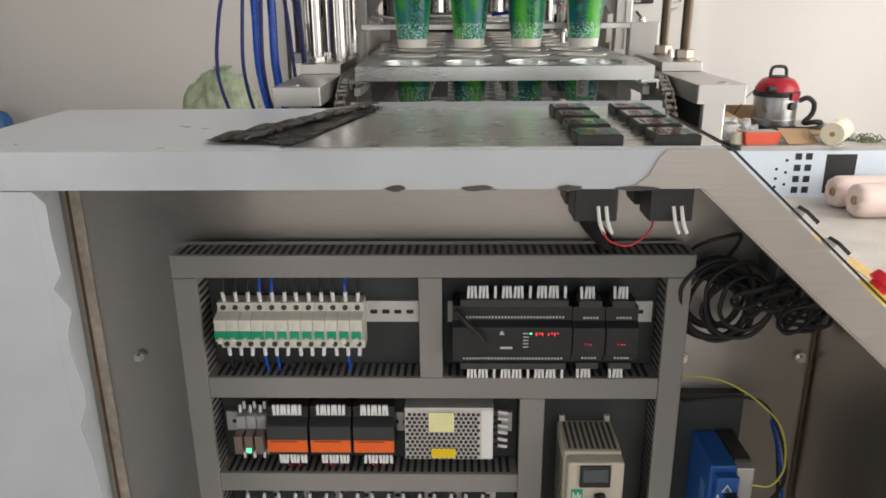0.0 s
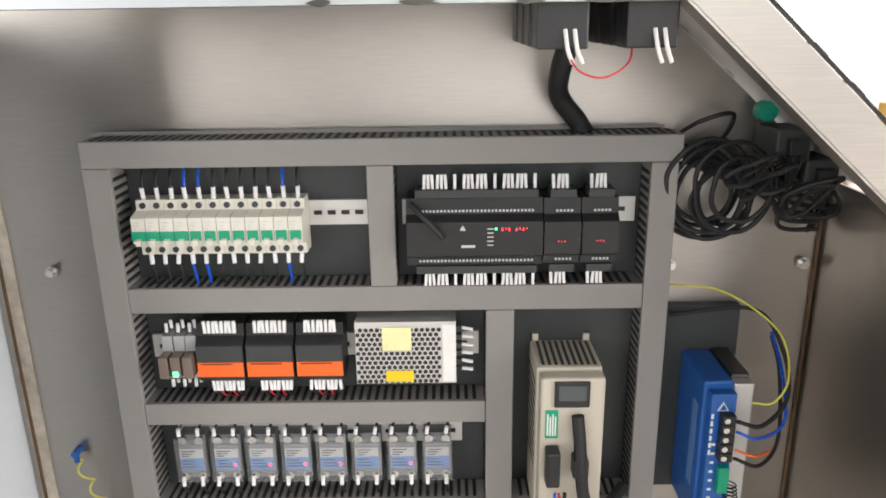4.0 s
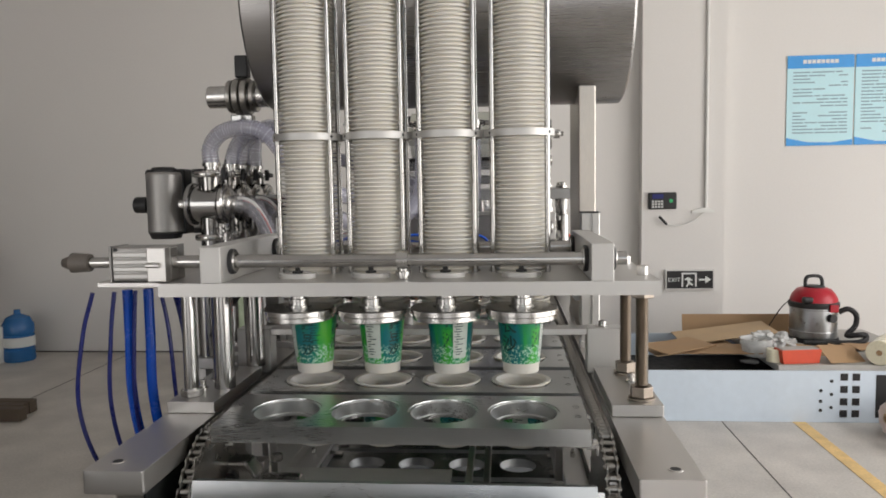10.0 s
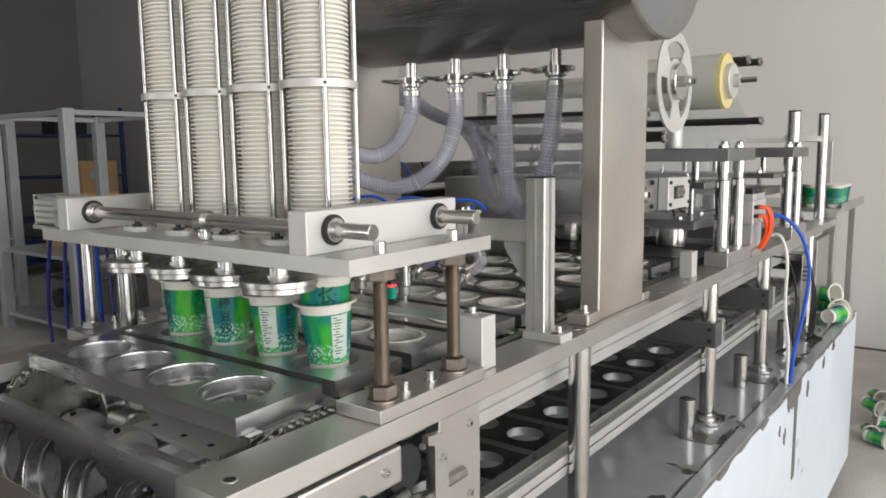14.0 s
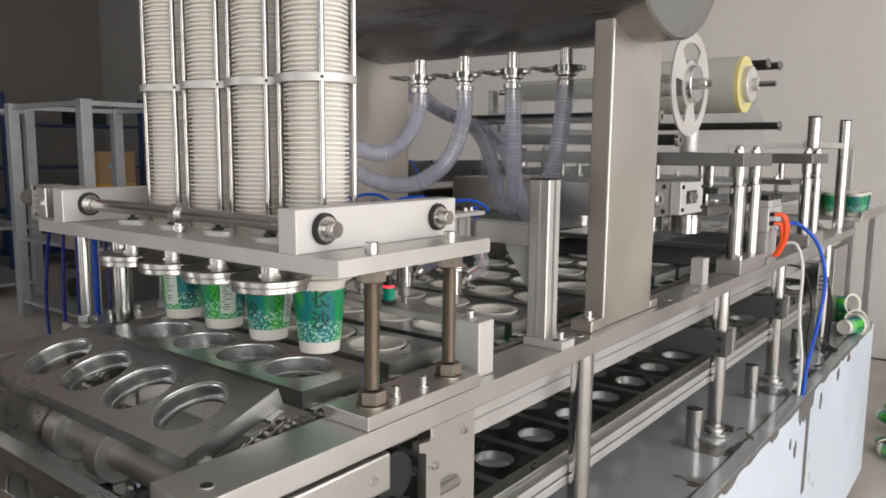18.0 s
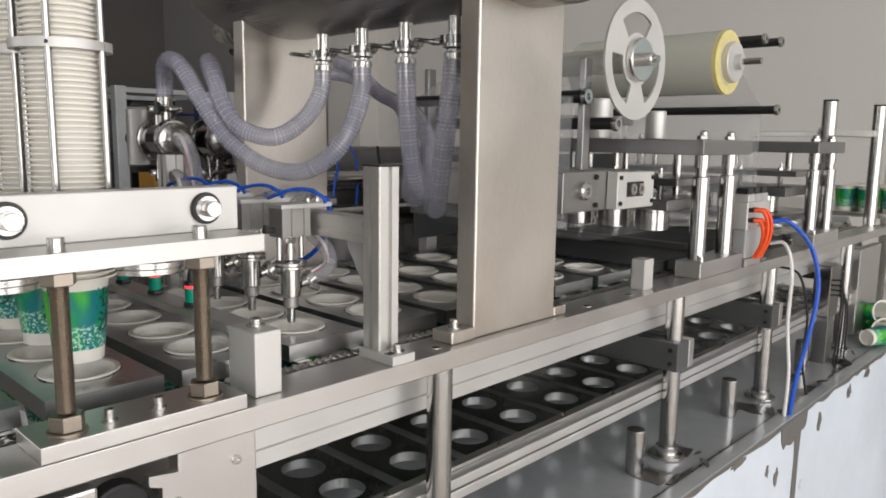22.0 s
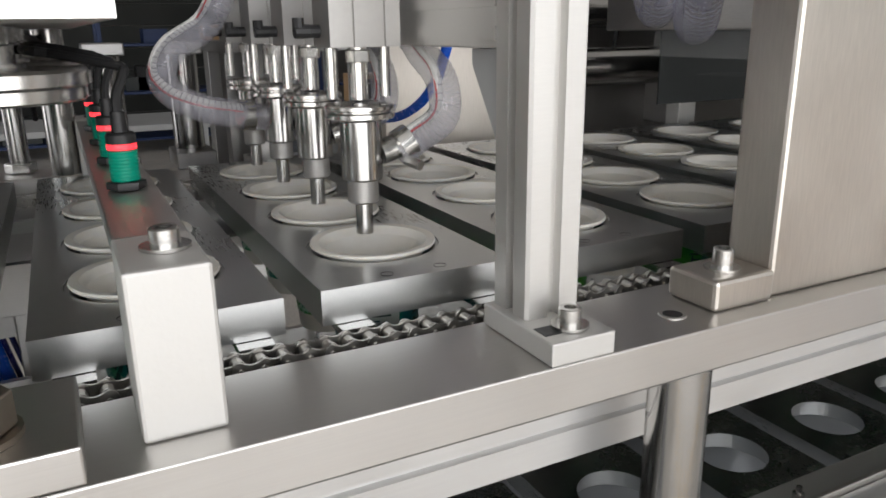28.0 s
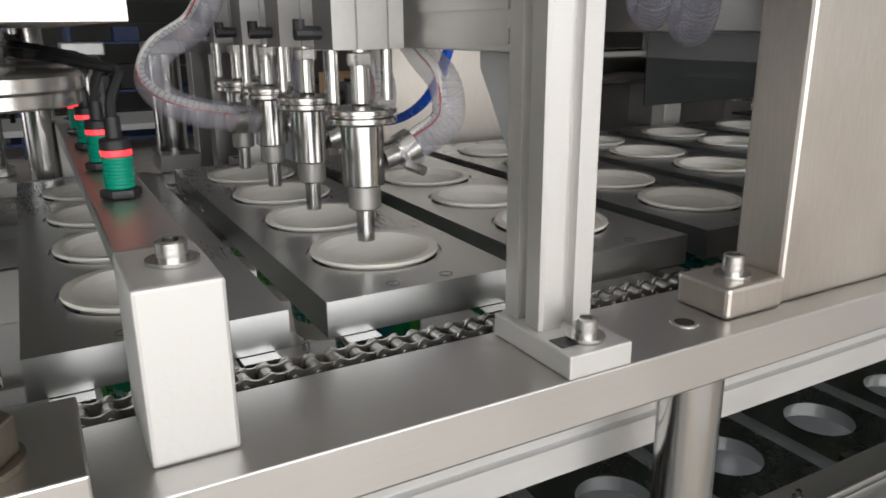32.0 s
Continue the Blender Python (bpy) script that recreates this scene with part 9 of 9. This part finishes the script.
for sx in (-1, 1):
    bm = B()
    cyl(bm, (-4.95 + sx * 0.39, 6.4, 0.95), (-4.95 + sx * 0.30, 6.2, 0.012), 0.014, 8)
    cyl(bm, (-4.95 + sx * 0.39, 6.4, 0.95), (-4.95 + sx * 0.30, 6.6, 0.012), 0.014, 8)
    part("stand", bm, BLACK, fan)
ch = thing("folding_chair", "black folding chair with round back", "chair", (-5.6, 6.2, 0))
part("seat", bbox(-5.8, -5.4, 6.0, 6.4, 0.44, 0.48, 0.01), BLACK, ch)
part("backrest", blathe([(0, 0), (0.23, 0), (0.23, 0.03), (0, 0.03)], (-5.6, 6.40, 0.80), "y", 24), BLACK, ch)
for x in (-5.78, -5.42):
    part("leg", bcyl((x, 6.45, 0.01), (x, 6.02, 0.47), 0.012, 8), BLACK, ch)
    part("leg", bcyl((x, 5.98, 0.01), (x, 6.42, 0.80), 0.012, 8), BLACK, ch)
loose("white_bucket", blathe([(0, 0), (0.135, 0), (0.16, 0.33), (0.165, 0.34), (0.152, 0.34), (0.13, 0.02), (0, 0.02)], (-4.55, 6.77, 0), seg=28), WHITE, "white plastic bucket standing by the wall", "bucket", (-4.55, 6.77, 0))
jg = thing("water_jug", "blue water bottle standing on the floor", "water bottle", (-4.33, 6.87, 0))
part("bottle", blathe([(0, 0), (0.13, 0), (0.138, 0.02), (0.138, 0.11), (0.130, 0.12), (0.138, 0.13), (0.138, 0.24), (0.13, 0.25), (0.138, 0.26), (0.138, 0.34), (0.10, 0.41), (0.03, 0.44), (0.028, 0.48), (0, 0.48)], (-4.33, 6.87, 0), seg=28), WATERJUG, jg)
part("label", blathe([(0.1385, 0.14), (0.1395, 0.14), (0.1395, 0.23), (0.1385, 0.23), (0.1385, 0.14)], (-4.33, 6.87, 0), seg=28), SIGN, jg)
for k, (x, y, w, d, z0, h, m_) in enumerate(((-5.1, 6.97, 0.50, 0.25, 0.001, 1.30, mat("dark_brown_carton", (0.13, 0.075, 0.05), 0.7, 0, 0.15, 6, 0.06, 120)), (-3.96, 5.18, 0.48, 0.22, 0.0905, 0.16, CARD), (-4.13, 5.19, 0.36, 0.20, 0.2513, 0.13, CARD), (-4.12, 4.36, 0.40, 0.30, 0.001, 0.32, CARD))):
    c = thing("cardboard_box", ("tall dark brown carton leaning on the wall", "long brown carton lying on dark timber", "small brown carton stacked on another", "open brown cardboard box on the floor")[k], "cardboard box", (x, y, z0), "cardboard boxes")
    part("carton", bbox(x - w / 2, x + w / 2, y - d / 2, y + d / 2, z0, z0 + h, 0.004), m_, c)
    part("tape", bbox(x - w / 2 + 0.004, x + w / 2 - 0.004, y - 0.025, y + 0.025, z0 + h + 0.0003, z0 + h + 0.0012), CREAM, c)
    if k in (1, 2):
        part("label", bbox(x + w / 2 + 0.0003, x + w / 2 + 0.001, y - 0.05, y + 0.03, z0 + 0.03, z0 + h - 0.03), SIGN, c, "white paper label")
bm = B()
for y0 in (5.06, 5.155, 5.25):
    box(bm, -4.60, -3.10 - 0.05 * (y0 > 5.1), y0, y0 + 0.085, 0.001, 0.09, 0.004)
loose("timber_stack", bm, mat("dark_timber", (0.10, 0.075, 0.055), 0.7, 0, 0.25, 7, 0.1, 60, (1, 8, 8)), "dark timber lying side by side on the floor", "timber", (-3.85, 5.2, 0), kind_="stuff")
bx = thing("taped_box", "grey box with green taped edges on the floor", "box", (-3.62, 4.46, 0))
part("body", bbox(-3.90, -3.34, 4.27, 4.65, 0.001, 0.30, 0.003), mat("grey_board", (0.25, 0.225, 0.20), 0.6, 0, 0.12, 6, 0.04, 120), bx)
part("lid", bbox(-3.905, -3.335, 4.265, 4.655, 0.3004, 0.308, 0.002), GREYPAINT, bx, "pale grey lid")
for x0, x1 in ((-3.903, -3.84), (-3.40, -3.337)):
    part("corner_tape", bbox(x0, x1, 4.267, 4.2697, 0.004, 0.2995), GREEN, bx, "green corner tape")
for y0, y1, x0, x1 in ((4.262, 4.2647, -3.905, -3.335), (4.263, 4.657, -3.3347, -3.332)):
    part("lid_edge", bbox(x0, x1, y0, y1, 0.285, 0.3095), GREEN, bx, "green lid edge")
loose("red_tool", bcyl((-3.70, 4.40, 0.3185), (-3.58, 4.46, 0.3185), 0.010, 10), mat("red_handle", (0.45, 0.04, 0.04), 0.4), "small red handled tool on the box", "tool", (-3.64, 4.43, 0.3085))
for k, (x, y, w, h, m_) in enumerate(((-3.93, 4.13, 0.085, 0.66, CARDL), (-4.20, 4.12, 0.20, 0.62, CARD))):
    bm = B()
    box(bm, -w / 2, w / 2, -0.008, 0.008, 0, h, 0.002)
    bmesh.ops.transform(bm, matrix=pose(x, y - 0.02, 0.004, -10, 0, 4 - 8 * k), verts=bm.verts)
    loose("leaning_board", bm, m_, ("pale wooden lath leaning on a carton", "brown board leaning on a carton")[k], "board", (x, y, 0), "leaning boards")


def shelf_unit(x0, x1, y0, y1, h, levels, m_, label, name="steel_rack"):
    s = thing(name, label, "rack", ((x0 + x1) / 2, (y0 + y1) / 2, 0), "racks along the wall")
    w = 0.045 if name == "steel_workframe" else 0.025
    for x in (x0, x1):
        for y in (y0, y1):
            part("upright", bbox(x - w, x + w, y - w, y + w, 0.001, h, 0.003), m_, s)
    for z in levels:
        if name == "steel_workframe" and z > 1:
            for y in (y0, y1):
                part("top_rail", bbox(x0 - 0.02, x1 + 0.02, y - 0.02, y + 0.02, z, z + 0.04, 0.002), m_, s)
            for x in (x0, x1):
                part("top_rail", bbox(x - 0.02, x + 0.02, y0 + 0.0205, y1 - 0.0205, z, z + 0.04, 0.002), m_, s)
            continue
        part("shelf", bbox(x0 - 0.02, x1 + 0.02, y0 - 0.02, y1 + 0.02, z, z + 0.03, 0.002), m_, s)
    return s


shelf_unit(-6.15, -4.85, 3.78, 4.75, 1.92, (0.12, 0.70, 1.87), FRAMEGREY, "grey steel work frame with lower shelf", "steel_workframe")
shelf_unit(-8.3, -7.05, 3.6, 4.3, 1.92, (0.12, 0.70, 1.87), FRAMEGREY, "grey steel work frame with lower shelf", "steel_workframe")
shelf_unit(-9.6, -8.9, 2.2, 4.4, 2.2, (0.15, 0.7, 1.25, 1.8), RACKBLUE, "dark blue storage rack with parts")
shelf_unit(-9.6, -8.9, -0.6, 1.6, 2.2, (0.15, 0.7, 1.25, 1.8), RACKBLUE, "dark blue storage rack with parts")
shelf_unit(-9.6, -8.9, 4.8, 6.6, 2.2, (0.15, 0.7, 1.25, 1.8), RACKBLUE, "dark blue storage rack with parts")
r = random.Random(31)
for k in range(26):
    y = r.choice((r.uniform(-0.4, 1.4), r.uniform(2.4, 4.2), r.uniform(5.0, 6.4)))
    z = r.choice((0.181, 0.731, 1.281, 1.831))
    w, h = r.uniform(0.12, 0.3), r.uniform(0.12, 0.32)
    c = thing("storage_box", "carton stored on the rack", "carton", (-9.25, y, z), "cartons on the racks")
    part("carton", bbox(-9.25 - 0.15, -9.25 + 0.2, y - w, y + w, z, z + h, 0.004), r.choice((CARD, RACKBLUE, DARK, RUBBER)), c)
bench = thing("work_bench", "grey steel bench with drawers and loose parts", "work bench", (-4.9, 1.6, 0))
part("bench_top", bbox(-5.3, -4.5, 0.7, 2.6, 0.78, 0.82, 0.004), GREYPAINT, bench)
for x in (-5.25, -4.55):
    for y in (0.75, 2.55):
        part("leg", bbox(x - 0.025, x + 0.025, y - 0.025, y + 0.025, 0.001, 0.7795, 0.003), GREYPAINT, bench)
part("lower_shelf", bbox(-5.28, -4.52, 0.72, 2.58, 0.25, 0.28, 0.004), GREYPAINT, bench)
c = thing("cardboard_box", "brown printed carton on the steel frame", "cardboard box", (-5.75, 4.3, 0.731), "cardboard boxes")
part("carton", bbox(-5.98, -5.5, 4.08, 4.5, 0.731, 1.02, 0.004), CARD, c)
for z, h, m_ in ((0.001, 0.545, CARDL), (0.547, 0.54, MUSTARD), (1.088, 0.395, CARD)):
    c = thing("cardboard_box", "brown printed carton stacked in front of the blue rack", "cardboard box", (-8.2, 5.73, z), "cardboard boxes")
    part("carton", bbox(-8.42, -7.98, 5.50, 5.97, z, z + h, 0.004), m_, c)
    for k in range(3):
        part("print_bar", bbox(-7.9797, -7.977, 5.62 + 0.08 * k, 5.67 + 0.08 * k, z + h * 0.45, z + h * 0.65), INK, c)
for x0, x1, y0, y1, z, h in ((-5.2, -4.95, 3.95, 4.5, 0.731, 0.25), (-5.9, -5.2, 4.0, 4.6, 0.1505, 0.30)):
    mp = thing("machine_part", "dark steel machine part stored on the frame", "machine part", ((x0 + x1) / 2, (y0 + y1) / 2, z), "parts on the frames")
    part("casing", bbox(x0, x1, y0, y1, z, z + h, 0.01), BARGREY, mp)
    part("flange", bbox(x0 + 0.05, x1 - 0.05, y0 + 0.05, y1 - 0.05, z + h + 0.0003, z + h + 0.03, 0.004), DARKCHROME, mp)
    part("drive_end", bcyl(((x0 + x1) / 2, y0 - 0.07, z + h / 2), ((x0 + x1) / 2, y0 - 0.0003, z + h / 2), h * 0.28, 24, bevel=0.006), RUBBER, mp)

# ---- what moves ----
STARTS = [1.475 + 5.325 * k for k in range(6)]
STEP = 0.80
DROPS = [s + 1.85 for s in STARTS]


def ease(u):
    return u * u * (3 - 2 * u)


def stations(s0, fine):
    """Rows of seconds and length along the loop, one pitch each index."""
    rows, s = [(0.0, s0)], s0
    for t in STARTS:
        rows.append((t, s))
        if fine:
            rows += [(t + STEP * u, s + PITCH * ease(u)) for u in (0.25, 0.4, 0.5, 0.6, 0.75)]
        s += PITCH
        rows.append((t + STEP, s))
    return rows + [(32.0, s)]


def on_arc(s):
    s = s % LOOP
    return s < 0.01 or s > LOOP - math.pi * CR - 0.02 or STRAIGHT - 0.01 < s < STRAIGHT + math.pi * CR + 0.01


def motions():
    for i, ob in enumerate(PLATES):
        s0 = PHASE + PITCH * i
        fine = any(on_arc(s0 + PITCH * k) for k in range(7))
        walk(ob, [(t, station(s)) for t, s in stations(s0, fine)])
    for i, ob in enumerate(CHAINS):
        s0 = PHASE + PITCH * (i // 2) / 3
        fine = any(on_arc(s0 + PITCH * k) for k in range(7))
        walk(ob, [(t, station(s)) for t, s in stations(s0, fine)])
    ride = RAIL + 0.027
    for ob, kind, lane, row in CUPS:
        x, turn = LANES[lane], 47 * lane + 83 * row
        if kind == "riding":
            rows = [(t, pose(x, 1.396 + PITCH * row + s, ride, 0, 0, turn)) for t, s in stations(0, False)]
        else:
            z = HANG + NEST * row
            rows = [(0.0, pose(x, 1.5625, z, 0, 0, turn))]
            for k, t in enumerate(DROPS):
                rows.append((t - (0.12 if k == row else 0.0), pose(x, 1.5625, z, 0, 0, turn)))
                if k == row:
                    rows.append((t + 0.02, pose(x, 1.5615, z - 0.035, 2, 1, turn)))
                    rows.append((t + 0.14, pose(x, 1.561, ride, 0, 0, turn)))
                    s = 0.0
                    for t2 in STARTS[k + 1:]:
                        rows.append((t2, pose(x, 1.561 + s, ride, 0, 0, turn)))
                        s += PITCH
                        rows.append((t2 + STEP, pose(x, 1.561 + s, ride, 0, 0, turn)))
                    rows.append((32.0, pose(x, 1.561 + s, ride, 0, 0, turn)))
                    break
                z -= NEST
                rows.append((t + 0.16, pose(x, 1.5625, z, 0, 0, turn)))
            else:
                rows.append((32.0, pose(x, 1.5625, z, 0, 0, turn)))
        walk(ob, rows)
    for lane, ob in enumerate(STACKS):
        z, rows = HANG, []
        rows.append((0.0, pose(LANES[lane], 1.5625, z)))
        for t in DROPS:
            rows.append((t, pose(LANES[lane], 1.5625, z)))
            z -= NEST
            rows.append((t + 0.16, pose(LANES[lane], 1.5625, z)))
        rows.append((32.0, pose(LANES[lane], 1.5625, z)))
        walk(ob, rows)
    rows = [(0.0, pose(0, 0, 0))]
    for t in STARTS:
        rows += [(t + 1.10, pose(0, 0, 0)), (t + 1.55, pose(0, 0, -0.056)), (t + 2.25, pose(0, 0, -0.056)), (t + 2.75, pose(0, 0, 0))]
    walk(press, [r for r in rows if r[0] < 31.9] + [(32.0, pose(0, 0, 0))])
    rows = [(0.0, pose(CX, 1.5625, 1.459))]
    for t in DROPS:
        rows += [(t - 0.22, pose(CX, 1.5625, 1.459)), (t - 0.04, pose(CX + 0.045, 1.5625, 1.459)), (t + 0.30, pose(CX + 0.045, 1.5625, 1.459)), (t + 0.46, pose(CX, 1.5625, 1.459))]
    walk(slider, rows + [(32.0, pose(CX, 1.5625, 1.459))])


motions()
